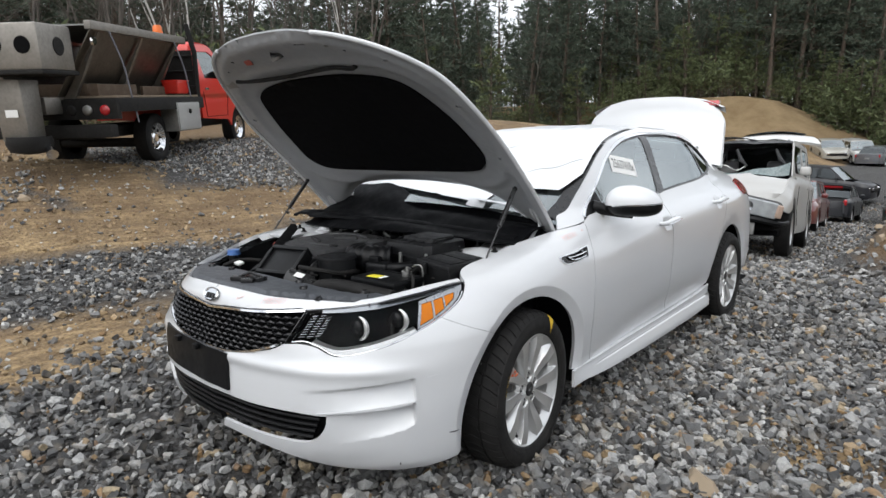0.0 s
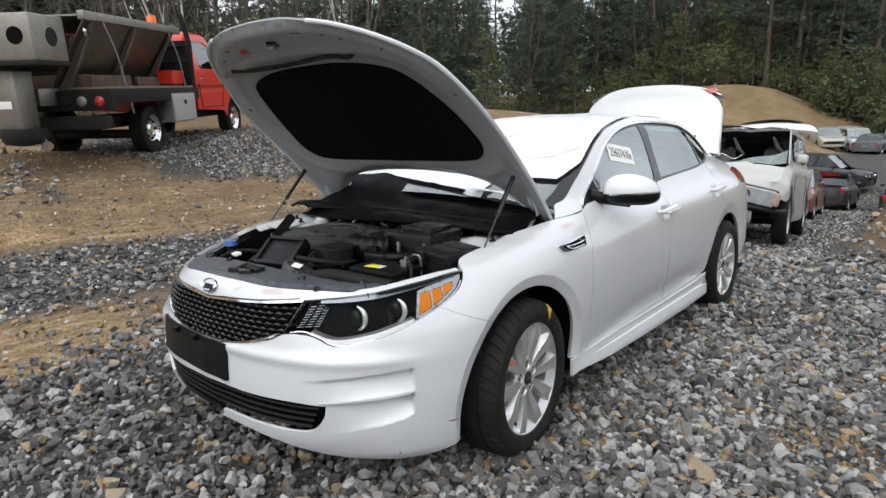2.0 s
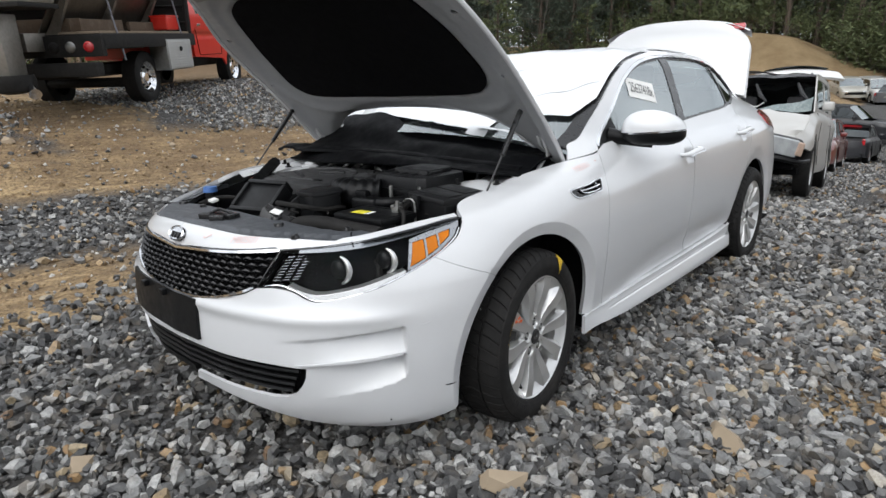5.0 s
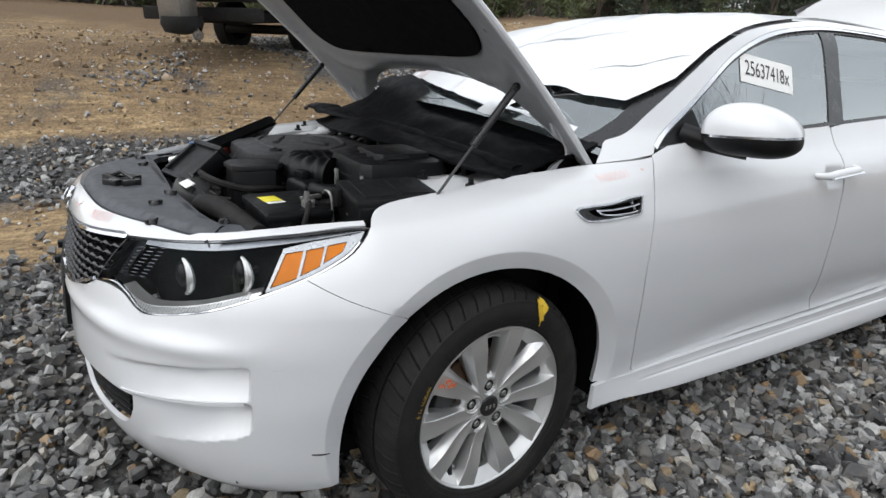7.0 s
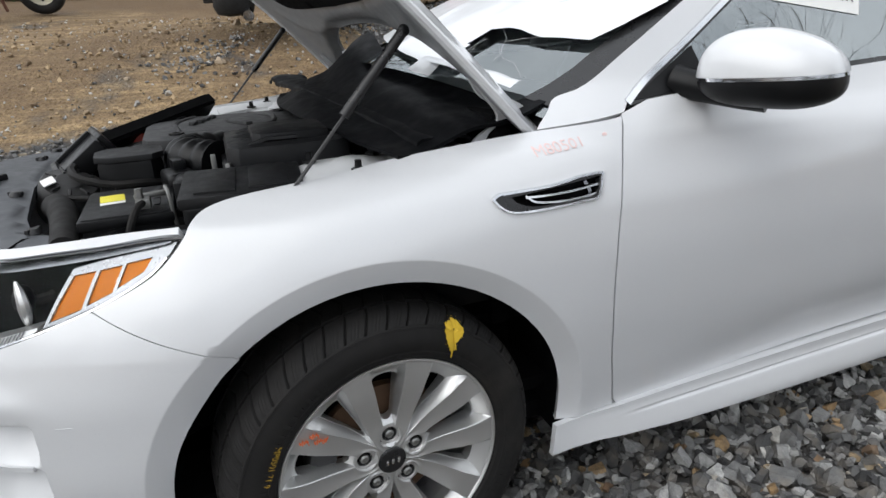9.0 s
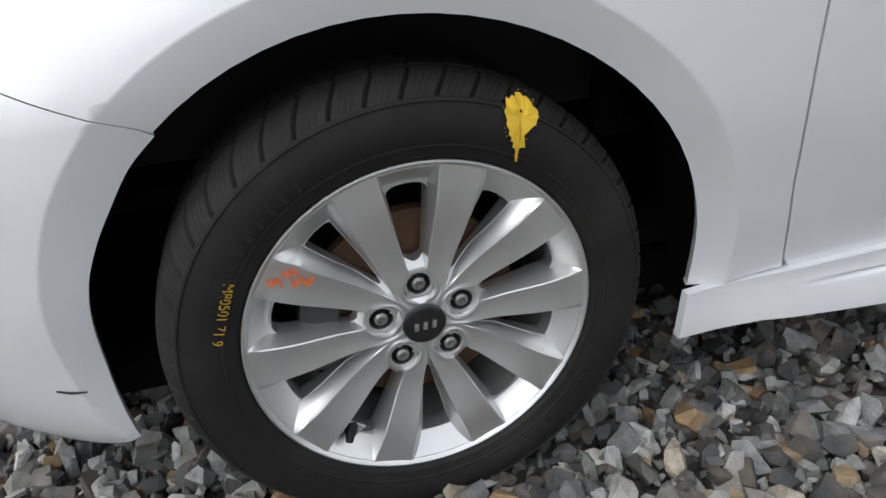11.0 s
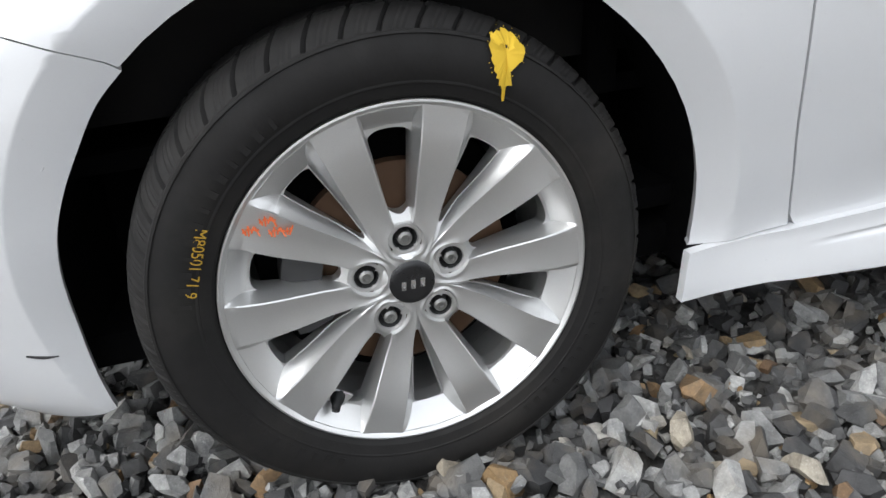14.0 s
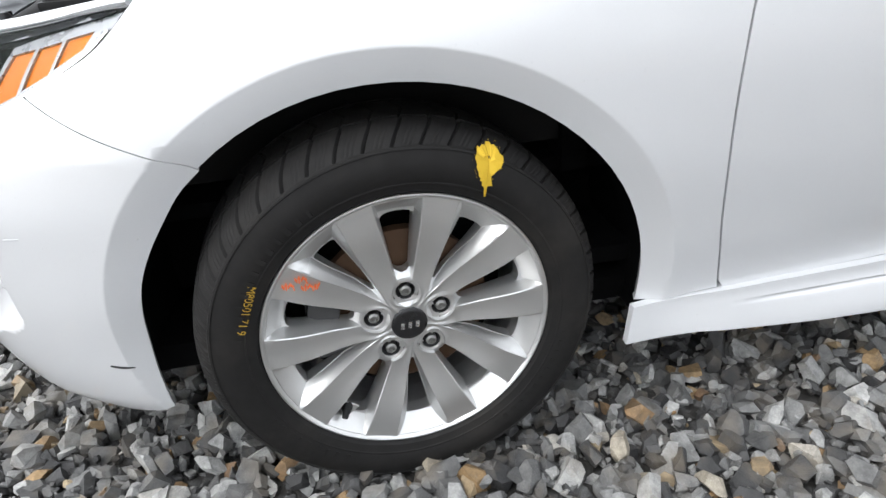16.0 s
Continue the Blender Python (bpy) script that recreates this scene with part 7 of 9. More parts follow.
for k in range(9):
    a = 2 * math.pi * k / 9
    tube([tuple((Matrix.Translation((0.12, -0.585, 0.795)) @ pose(0, 0, 0, 0, -62, 35)) @ Vector((0.041, r * math.cos(a), r * math.sin(a)))) for r in (0.036, 0.060)], 0.004, 5, alt)
part("fan_motor", alt, DULLIRON, bay, "dark ribbed fan motor")
part("fan_label", box(0.04, 0.030, 0.003, 0.0005, Matrix.Translation((0.165, -0.615, 0.842)) @ pose(0, 0, 0, 18, 12, 20)), PAPER, bay, "white label on the fan shroud")
part("white_tag", box(0.05, 0.03, 0.012, 0.003, Matrix.Translation((-0.34, -0.58, 0.83)) @ pose(0, 0, 0, 12, 0, -10)), PAPER, bay, "white tag")
wash = tube([(-0.60, -0.45, 0.72), (-0.60, -0.45, 0.79), (-0.60, -0.45, 0.82)], [0.03, 0.026, 0.024], 12)
w_ob = part("washer_neck", wash, BLACK, bay, "black washer filler neck")
part("washer_cap", lathe([(0.0, 0.026), (0.03, 0.024), (0.034, 0.0)], 18, Matrix.Translation((-0.60, -0.45, 0.825)) @ pose(0, 0, 0, 0, -90, 0)), BLUECAP, w_ob, "blue washer cap")
wires = bmesh.new()
rng = random.Random(3)
for k in range(46):
    x0, y0 = rng.uniform(-0.62, 0.62), rng.uniform(-0.52, 0.28)
    pts, z = [], rng.uniform(0.72, 0.84)
    a = rng.uniform(0, 6.28)
    for _ in range(6):
        pts.append((max(-0.68, min(0.68, x0)), max(-0.60, min(0.30, y0)), z))
        a += rng.uniform(-0.9, 0.9)
        x0, y0, z = x0 + 0.07 * math.cos(a), y0 + 0.07 * math.sin(a), max(0.66, min(0.86, z + rng.uniform(-0.03, 0.03)))
    tube(pts, rng.choice((0.005, 0.007, 0.010, 0.015)), 7, wires, smooth_steps=3)
tagged(part("wiring_tangle", wires, RUBBER, bay, "tangle of black wires and hoses"), kind="stuff")
lumps = bmesh.new()
for k in range(40):
    x0, y0 = rng.uniform(-0.62, 0.60), rng.uniform(-0.50, 0.28)
    box(rng.uniform(0.03, 0.10), rng.uniform(0.03, 0.10), rng.uniform(0.03, 0.09), 0.008, Matrix.Translation((x0, y0, rng.uniform(0.68, 0.80))) @ pose(0, 0, 0, rng.uniform(-20, 20), rng.uniform(-20, 20), rng.uniform(0, 90)), lumps)
tagged(part("connector_clutter", lumps, BLACK, bay, "black brackets and connectors"), kind="stuff")
for k in range(5):
    p = tube([(-0.44 + 0.06 * k, 0.06, 0.855), (-0.36 + 0.06 * k, 0.10 + 0.008 * k, 0.915 + 0.006 * (k % 3)), (-0.24 + 0.05 * k, 0.12, 0.905), (-0.10 + 0.04 * k, 0.16, 0.86)], 0.009 + 0.004 * (k % 2), 8, smooth_steps=4)
    part("metal_pipe", p, (STEEL, BLACK, ALLOY)[k % 3], bay, "pipe behind the engine cover")
for x, y, r in ((-0.46, 0.10, 0.035), (-0.12, 0.10, 0.03), (0.10, 0.10, 0.028)):
    part("round_housing", lathe([(0.0, 0.04), (r * 0.7, 0.04), (r, 0.03), (r * 1.05, 0.0), (r * 0.9, -0.05)], 20, Matrix.Translation((x, y, 0.89)) @ pose(0, 0, 0, 0, -75, 20)), BLACK, bay, "round black housing")
fluid = lathe([(0.0, 0.03), (0.03, 0.03), (0.034, 0.02), (0.05, 0.014), (0.052, -0.06)], 20, Matrix.Translation((-0.50, 0.06, 0.885)) @ pose(0, 0, 0, 0, -90, 0))
part("reservoir", fluid, GREYMETAL, bay, "pale translucent reservoir")
crumple = random.Random(9)
for k in range(9):
    x0, y0 = -0.30 + 0.075 * k, 0.12 + crumple.uniform(-0.02, 0.03)
    line_p = [(x0 + crumple.uniform(-0.05, 0.05), y0 + crumple.uniform(-0.05, 0.05), 0.90 + crumple.uniform(-0.03, 0.035)) for _ in range(4)]
    part("foil_pipe", tube(line_p, crumple.uniform(0.008, 0.018), 8, smooth_steps=4), (DARKCHROME, BLACK, STEEL)[k % 3], bay, "bright and black pipes behind the engine cover")

# cowl: black tray and loose cover before the windshield


def cowl(i, j):
    s = -1 + 2 * i
    y = 0.10 + 0.34 * j - 0.10 * (1 - s * s)
    # raised black passenger side stands in for the dark hood mirrored in glass
    z = 0.925 + 0.115 * j * (1 - 0.35 * s * s) + 0.10 * j * j * float(smooth01((0.1 - s) / 0.5)) + 0.008 * math.sin(11 * j + 3 * s) + 0.008 * noise.noise((s * 6, j * 5, 3.3)) + 0.02 * (1 - s * s)
    return Vector((s * 0.735, y, z))


part("cowl_tray", grid(cowl, 60, 24, 0.008), LINER, sedan, "black cowl tray, raised where the windshield mirrors the dark hood")


def cowl_cover(i, j):
    x = -0.78 + 1.48 * i
    a = math.pi * j
    return Vector((x, 0.125 + 0.015 * math.sin(3 * i) - 0.065 * math.cos(a) + 0.09 * i * i, 0.960 - 0.03 * i ** 3 + 0.022 * math.sin(a) ** 0.5 + 0.012 * math.sin(math.pi * i) + 0.004 * noise.noise((i * 14, j * 3, 0)) + (0.012 if 0.03 < i < 0.09 else 0)))


part("cowl_cover", grid(cowl_cover, 60, 10, 0.006), LINER, sedan, "loose black plastic cowl cover")
part("wiper_arm", tube([(0.52, 0.40, 1.03), (0.30, 0.38, 1.065), (0.0, 0.36, 1.085), (-0.20, 0.37, 1.09)], [0.012, 0.010, 0.007, 0.006], 8, smooth_steps=4), TRIMBLACK, sedan, "black wiper arm")

# ---- red truck with a salt spreader ----
RED = paint("red_truck_paint", (0.60, 0.022, 0.012), 0.15, 0.4, 0.25)
DECK = plastic("dirty_black_steel", (0.010, 0.0095, 0.009), 0.75, 30, 0.4, 0.2, 0.03, spec=0.3)
WOOD = plastic("weathered_wood", (0.10, 0.068, 0.045), 0.85, 40, 0.35, 0.4, 0.2)
BOARDS = plastic("weathered_planks", (0.22, 0.17, 0.12), 0.9, 30, 0.3, 0.3)
# darker copy of the stainless: the brown reflection is put into the colour
HOPPER = metal("brown_reflecting_stainless", (0.27, 0.245, 0.215), 0.42, 5, 0.45)
TREAD = plastic("pale_ribbed_aluminium", (0.42, 0.42, 0.41), 0.5, 40, 0.15, 0.1, metal=0.3)
ORANGE_P = plastic("orange_plastic", (0.75, 0.16, 0.02), 0.35, 60, 0.2, 0.1)
STRAP = plastic("grey_white_strap", (0.20, 0.20, 0.23), 0.8, 40, 0.5, 0.3)


def plain_wheel(radius, width, rim_mat, parent, m, dish=0.03):
    w = tagged(new("wheel"), "wheel with a black tyre")
    w.parent = parent
    w.matrix_basis = m
    k = radius
    part("tyre", lathe([(0.60 * k, 0.0), (0.66 * k, 0.012), (0.80 * k, 0.016), (0.92 * k, 0.008), (0.985 * k, -0.012), (k, -0.04), (k, -width + 0.04), (0.985 * k, -width + 0.01), (0.85 * k, -width), (0.6 * k, -width)], 40), RUBBER, w, "black tyre")
    part("rim", lathe([(0.0, -dish), (0.16 * k, -dish), (0.20 * k, -dish - 0.012), (0.42 * k, -dish - 0.022), (0.50 * k, -dish - 0.005), (0.565 * k, -0.008), (0.60 * k, 0.002), (0.615 * k, -0.006)], 32), rim_mat, w, "metal rim")
    # rim holes as near-black discs, their shade put into the colour
    hole = None
    for q in range(8):
        at = Matrix.Translation((0.002, 0.38 * k * math.cos(math.pi * q / 4), 0.38 * k * math.sin(math.pi * q / 4)))
        if hole is None:
            hole = part("rim_hole", lathe([(0.0, -dish - 0.012), (0.055 * k, -dish - 0.013), (0.06 * k, -dish - 0.03)], 10), VOID, w)
            hole.matrix_basis = at
        else:
            more = hole.copy()
            scene.collection.objects.link(more)
            more.matrix_basis = at
    return w


# own axes: x to its right, y ahead, origin on the ground under the rear axle
truck_at = Matrix.Translation((-8.13, 2.02, 1.16)) @ pose(0, 0, 0, 4.5, 0, 36.5) @ Matrix.Diagonal((1, 0.93, 1, 1))
truck = thing("pickup_truck", "red pickup truck with black flat bed on a dirt bank", "truck", m=truck_at)
WB = 3.45
for x, y, t in ((0.80, 0, 0), (-0.80, 0, 180), (0.82, WB, 0), (-0.82, WB, 180)):
    plain_wheel(0.375, 0.22, CHROME, truck, pose(x, y, 0.375, 0, 0, t))
part("chassis", box(0.9, 5.0, 0.16, 0.02, Matrix.Translation((0, 1.6, 0.55))), DECK, truck, "black chassis")
part("rear_axle", tube([(-0.7, 0, 0.37), (0.7, 0, 0.37)], 0.07, 12), DECK, truck)
bed = box(2.05, 2.75, 0.09, 0.01, Matrix.Translation((0, 0.22, 0.98)))
box(2.07, 0.10, 0.26, 0.01, Matrix.Translation((0, -1.16, 0.88)), bed)
box(0.07, 2.75, 0.18, 0.01, Matrix.Translation((1.0, 0.22, 0.93)), bed)
box(0.07, 2.75, 0.18, 0.01, Matrix.Translation((-1.0, 0.22, 0.93)), bed)
part("flat_bed", bed, DECK, truck, "black steel flat bed")
part("bed_deck", box(1.98, 2.7, 0.03, 0.005, Matrix.Translation((0, 0.24, 1.042))), BOARDS, truck, "weathered tan bed deck")
part("rear_bumper", box(1.95, 0.18, 0.17, 0.02, Matrix.Translation((0, -1.24, 0.60))), DECK, truck, "black rear bumper")
for sx, sy, sz, x, y, z in ((0.05, 1.3, 0.16, 0.55, -0.4, 1.14), (1.4, 0.05, 0.16, 0.0, -1.0, 1.14), (0.05, 1.1, 0.14, 0.62, 0.85, 1.13)):
    part("bed_board", box(sx, sy, sz, 0.01, Matrix.Translation((x, y, z))), WOOD, truck, "rusty brown board on the bed")
for x, m in ((0.86, REDLENS), (0.62, STEEL), (0.40, DECK)):
    part("rear_lamp", lathe([(0.0, 0.03), (0.05, 0.028), (0.062, 0.018), (0.07, 0.0)], 20, Matrix.Translation((x, -1.215, 0.87)) @ pose(0, 0, 0, 0, 0, -90)), m, truck, "round rear lamp")
headb = bmesh.new()
for x in (-0.98, 0.98):
    tube([(x, 1.52, 0.98), (x, 1.56, 1.75), (x * 0.93, 1.50, 2.20)], 0.045, 8, headb)
for z in (1.2, 1.45, 1.7, 1.95):
    tube([(-0.95, 1.53, z), (0.95, 1.53, z)], 0.018, 6, headb)
part("headboard", headb, DECK, truck, "black steel headboard")
part("headboard_sheet", box(1.86, 0.02, 0.78, 0.004, Matrix.Translation((0, 1.55, 1.40))), DECK, truck, "black steel sheet behind the cab")
tb = tagged(new("toolbox"), "pale ribbed aluminium toolbox")
tb.parent = truck
part("box_body", box(0.28, 0.85, 0.45, 0.015, Matrix.Translation((0.90, 0.95, 0.72))), STEEL, tb, "grey box")
lidb = box(0.02, 0.80, 0.42, 0.008, Matrix.Translation((1.045, 0.95, 0.72)))
box_lid = part("box_lid", lidb, TREAD, tb, "ribbed lid")
for j in range(11):
    part("lid_rib", box(0.010, 0.76, 0.012, 0.003, Matrix.Translation((1.056, 0.95, 0.545 + 0.035 * j))), TREAD, box_lid)
part("box_latch", lathe([(0.0, 0.02), (0.03, 0.018), (0.04, 0.0)], 16, Matrix.Translation((1.06, 0.95, 0.80))), DECK, tb, "black latch")
bucket = thing("bucket", "red plastic tub on the truck bed", "tub", m=truck_at @ Matrix.Translation((0.72, 0.94, 1.02)))
part("tub", box(0.26, 0.40, 0.20, 0.03, Matrix.Translation((0.02, 0, 0.12)), None, 3, (1.08, 1.06)), RED, bucket, "red box")
part("tub_rim", box(0.29, 0.43, 0.03, 0.01, Matrix.Translation((0.02, 0, 0.225))), RED, bucket, "folded red rim")


# cab: side outline in (y, z)
def cab_half(x_sign):
    def xs(y, z):
        y, z = np.asarray(y, float), np.asarray(z, float)
        inn = 0.16 * np.clip((z - 1.30) / 0.55, 0, 1.2) ** 1.2 + 0.03 * np.exp(-((z - 1.02) / 0.03) ** 2)
        return np.stack([np.full_like(y, 0.97) - inn, y, z], -1)
    out = [(1.66, 0.66), (1.62, 1.30), (1.72, 1.80), (1.86, 1.93), (2.55, 1.94), (2.70, 1.90), (3.02, 1.36), (4.30, 1.26), (4.40, 1.15), (4.40, 0.70)] + [(WB + 0.47 * math.cos(radians(a)), 0.40 + 0.47 * math.sin(radians(a))) for a in range(20, 171, 15)] + [(2.85, 0.60)]
    win = [(1.92, 1.34), (1.92, 1.80), (2.50, 1.82), (2.64, 1.76), (2.86, 1.40), (2.80, 1.345)]
    panel("cab_side", out, RED, truck, holes=[win], grain=0.08, rim=0.03, side=x_sign, shape=xs, label="red cab side and front fender")
    g = panel("door_glass", win, DARKGLASS, truck, grain=0.2, rim=0, side=x_sign, shape=lambda y, z: xs(y, z) - (0.012, 0, 0), label="side window")
    g.visible_shadow = False
    line = tube([(x_sign * 0.945, 1.80, 1.33), (x_sign * 0.975, 1.80, 1.02), (x_sign * 0.975, 1.85, 0.68), (x_sign * 0.975, 2.80, 0.68), (x_sign * 0.975, 2.88, 1.0), (x_sign * 0.945, 2.90, 1.33)], 0.006, 4)
    part("door_gap", line, VOID, truck, "dark door gap")
    part("door_handle", box(0.03, 0.14, 0.04, 0.008, Matrix.Translation((x_sign * 0.975, 1.93, 1.16))), CHROME, truck, "chrome door handle")
    mi = box(0.16, 0.06, 0.22, 0.02, Matrix.Translation((x_sign * 1.10, 2.78, 1.45)), None, 3)
    tube([(x_sign * 0.94, 2.78, 1.36), (x_sign * 1.10, 2.78, 1.40)], 0.014, 6, mi)
    part("mirror", mi, BLACK, truck, "black door mirror")


cab_half(1)
cab_half(-1)
crown = [(1.62, 1.30), (1.72, 1.80), (1.86, 1.93), (2.20, 1.965), (2.55, 1.94), (2.70, 1.90)]
cc = catmull(crown, 4)


def cab_top(i, j):
    y, z = cc[min(len(cc) - 1, int(round(j * (len(cc) - 1))))]
    w = 0.97 - 0.16 * min(1.2, max(0, (z - 1.30) / 0.55)) ** 1.2
    s = -1 + 2 * i
    return Vector((s * w, y, z + 0.035 * (1 - s * s) * (1 if z > 1.85 else 0)))


part("cab_roof", grid(cab_top, 10, len(cc) - 1, 0.02), RED, truck, "red roof and rear wall")
part("cab_back_wall", box(1.86, 0.03, 0.66, 0.005, Matrix.Translation((0, 1.645, 0.98))), RED, truck, "red lower rear wall")
part("rear_glass", box(1.52, 0.02, 0.46, 0.005, Matrix.Translation((0, 1.655, 1.56)) @ pose(0, 0, 0, -11, 0, 0)), DARKGLASS, truck, "dark rear window")
ws_t = part("windshield", grid(lambda i, j: Vector(((-1 + 2 * i) * (0.80 + 0.14 * (1 - j)), 3.02 - 0.32 * j, 1.36 + 0.53 * j)), 4, 4), GLASS, truck, "windshield")
part("hood", grid(lambda i, j: Vector(((-1 + 2 * i) * 0.95, 3.02 + 1.36 * j, 1.36 - 0.08 * j + 0.05 * (1 - (-1 + 2 * i) ** 2))), 10, 6, 0.02), RED, truck, "red hood")
part("grille", box(1.7, 0.06, 0.40, 0.02, Matrix.Translation((0, 4.40, 0.98))), BLACK, truck, "black grille")
part("front_bumper", box(1.95, 0.14, 0.22, 0.03, Matrix.Translation((0, 4.52, 0.66))), CHROME, truck, "chrome front bumper")
beacon = lathe([(0.0, 0.13), (0.06, 0.125), (0.075, 0.10), (0.08, 0.02), (0.085, 0.0)], 20, Matrix.Translation((0.30, 1.75, 2.10)) @ pose(0, 0, 0, 0, -90, 0))
tube([(0.30, 1.75, 1.9), (0.30, 1.75, 2.10)], 0.02, 8, beacon)
part("beacon", beacon, ORANGE_P, truck, "orange warning beacon")
for child in truck.children:
    if not child.name.startswith("wheel"):
        child.matrix_basis = Matrix.Translation((0, -0.28, -0.04)) @ child.matrix_basis
part("door_frame_post", tube([(0.96, 1.34, 1.24), (0.83, 1.44, 1.81)], 0.03, 8), RED, truck)

# salt spreader hopper
spreader = thing("salt_spreader", "weathered stainless steel V-hopper salt spreader on the truck bed", "salt spreader", m=truck_at @ Matrix.Translation((0, -0.28, -0.30)))
HOP = [(-1.75, 1.95), (1.30, 1.95)]


def hopper_side(sgn):
    return grid(lambda i, j: Vector((sgn * (0.26 + 0.60 * j), -1.25 + 2.55 * i, 1.30 + 0.86 * j)), 10, 4, 0.012)


for sgn in (1, -1):
    part("hopper_wall", hopper_side(sgn), HOPPER, spreader, "sloping stainless hopper wall")
    part("hopper_lip", box(0.09, 2.75, 0.11, 0.01, Matrix.Translation((sgn * 0.88, 0.02, 2.19))), STAINLESS, spreader, "folded steel lip")
    for k in range(3):
        rib = bmesh.new()
        y = -1.1 + 1.12 * k
        vs = [rib.verts.new(v) for v in ((sgn * 0.27, y - 0.03, 1.28), (sgn * 0.27, y + 0.03, 1.28), (sgn * 0.90, y + 0.03, 2.16), (sgn * 0.90, y - 0.03, 2.16), (sgn * 0.40, y - 0.03, 1.24), (sgn * 0.40, y + 0.03, 1.24))]
        rib.faces.new((vs[0], vs[3], vs[4]))
        rib.faces.new((vs[1], vs[5], vs[2]))
        rib.faces.new((vs[3], vs[2], vs[5], vs[4]))
        rib.faces.new((vs[0], vs[4], vs[5], vs[1]))
        bmesh.ops.recalc_face_normals(rib, faces=rib.faces)
        part("hopper_brace", rib, STAINLESS, spreader, "steel brace")
part("hopper_end", grid(lambda i, j: Vector(((-1 + 2 * i) * (0.26 + 0.60 * j), 1.30, 1.30 + 0.86 * j)), 2, 2, 0.012), STAINLESS, spreader, "steel end wall")
part("top_screen", box(1.7, 2.6, 0.02, 0.0, Matrix.Translation((0, 0.02, 2.20))), STEEL, spreader, "steel top screen")
part("hopper_base", box(0.55, 2.9, 0.22, 0.02, Matrix.Translation((0, -0.1, 1.20))), STAINLESS, spreader, "steel conveyor base")
house = tagged(new("engine_house"), "steel engine cover with round louvred openings")
house.parent = spreader
part("house_shell", box(1.70, 0.66, 0.53, 0.03, Matrix.Translation((-0.10, -1.86, 1.885))), STAINLESS, house, "steel cover")
# openings as dark discs on the closed shell, shade by colour only
for x in (-0.62, -0.22, 0.20, 0.55):
    hole = lathe([(0.0, 0.008), (0.09, 0.008), (0.10, 0.0)], 24, Matrix.Translation((x, -2.192, 1.90)) @ pose(0, 0, 0, 0, 0, -90))
    part("round_opening", hole, VOID, house, "dark round opening")
for y in (-1.55,):
    part("round_opening", lathe([(0.0, 0.008), (0.10, 0.008), (0.11, 0.0)], 24, Matrix.Translation((0.752, y - 0.27, 1.90))), DECK, house, "dark round opening")
part("house_tray", box(1.74, 0.72, 0.05, 0.01, Matrix.Translation((-0.10, -1.86, 1.595))), DECK, house, "black tray")
chute = tagged(new("chute"), "grey steel chute with spinner")
chute.parent = spreader
part("chute_body", box(0.36, 0.32, 0.75, 0.02, Matrix.Translation((0.10, -1.80, 1.15)), None, 2, (1.0, 1.15)), STAINLESS, chute, "grey steel chute")
part("chute_label", box(0.16, 0.004, 0.09, 0.001, Matrix.Translation((0.12, -1.985, 1.12))), PAPER, chute, "white label")
part("spinner_guard", lathe([(0.25, 0.0), (0.27, -0.09), (0.23, -0.19), (0.08, -0.22)], 28, Matrix.Translation((0.20, -1.86, 0.84)) @ pose(0, 0, 0, 0, -90, 0)), DECK, chute, "black spinner guard")
part("spinner_lamp", tube([(0.42, -1.85, 0.72), (0.56, -2.0, 0.62)], [0.04, 0.07], 12), CHROME, chute, "bright metal deflector")
for y0 in (-0.95, 0.95):
    s = tube([(0.93, y0, 2.14), (0.99, y0 + 0.12, 1.75), (1.0, y0 + 0.2, 1.40), (1.02, y0 + 0.28, 0.95)], 0.012, 6, smooth_steps=3)
    part("ratchet_strap", s, STRAP, spreader, "blue and white ratchet strap")
part("work_lamp", lathe([(0.0, 0.03), (0.05, 0.028), (0.06, 0.0)], 16, Matrix.Translation((0.83, -1.20, 2.0))), CHROME, spreader, "round work lamp")
part("amber_marker", box(0.03, 0.16, 0.10, 0.01, Matrix.Translation((0.90, -1.22, 2.17))), WOOD, spreader, "faded amber marker")


# a rusty farm implement on the bank
IRON = plastic("rusty_farm_iron", (0.13, 0.055, 0.032), 0.85, 40, 0.45, 0.4)
TAN_RIM = plastic("faded_cream_rim", (0.50, 0.46, 0.36), 0.7, 40, 0.2, 0.1)
spot = (-11.2, -2.35)
implement = thing("farm_implement", "rusty farm implement with a cream-rimmed wheel on the bank", "farm machine", m=Matrix.Translation((spot[0], spot[1], float(ground_height(np.array([spot[0]]), np.array([spot[1]]))[0]))) @ pose(0, 0, 0, 0, 0, 20))
plain_wheel(0.36, 0.16, TAN_RIM, implement, pose(0.15, 0.10, 0.36, 0, 0, -25))
plain_wheel(0.27, 0.10, IRON, implement, pose(0.55, -0.95, 0.27, 0, 0, -25))
part("main_beam", tube([(0.3, -1.4, 0.55), (0.2, -0.5, 0.62), (0.0, 0.4, 0.70), (-0.3, 1.4, 0.75)], 0.07, 8), IRON, implement, "rusty main beam")
part("cross_beam", tube([(-0.8, 0.0, 0.42), (0.1, 0.05, 0.45), (0.6, -0.8, 0.35)], 0.05, 8), IRON, implement, "rusty cross beam")
for k in range(3):
    part("tine", tube([(-0.3 * k, -0.3 - 0.35 * k, 0.6), (-0.3 * k + 0.1, -0.5 - 0.35 * k, 0.45), (-0.3 * k + 0.25, -0.45 - 0.35 * k, 0.05)], 0.028, 6, smooth_steps=3), IRON, implement, "curved rusty tine")

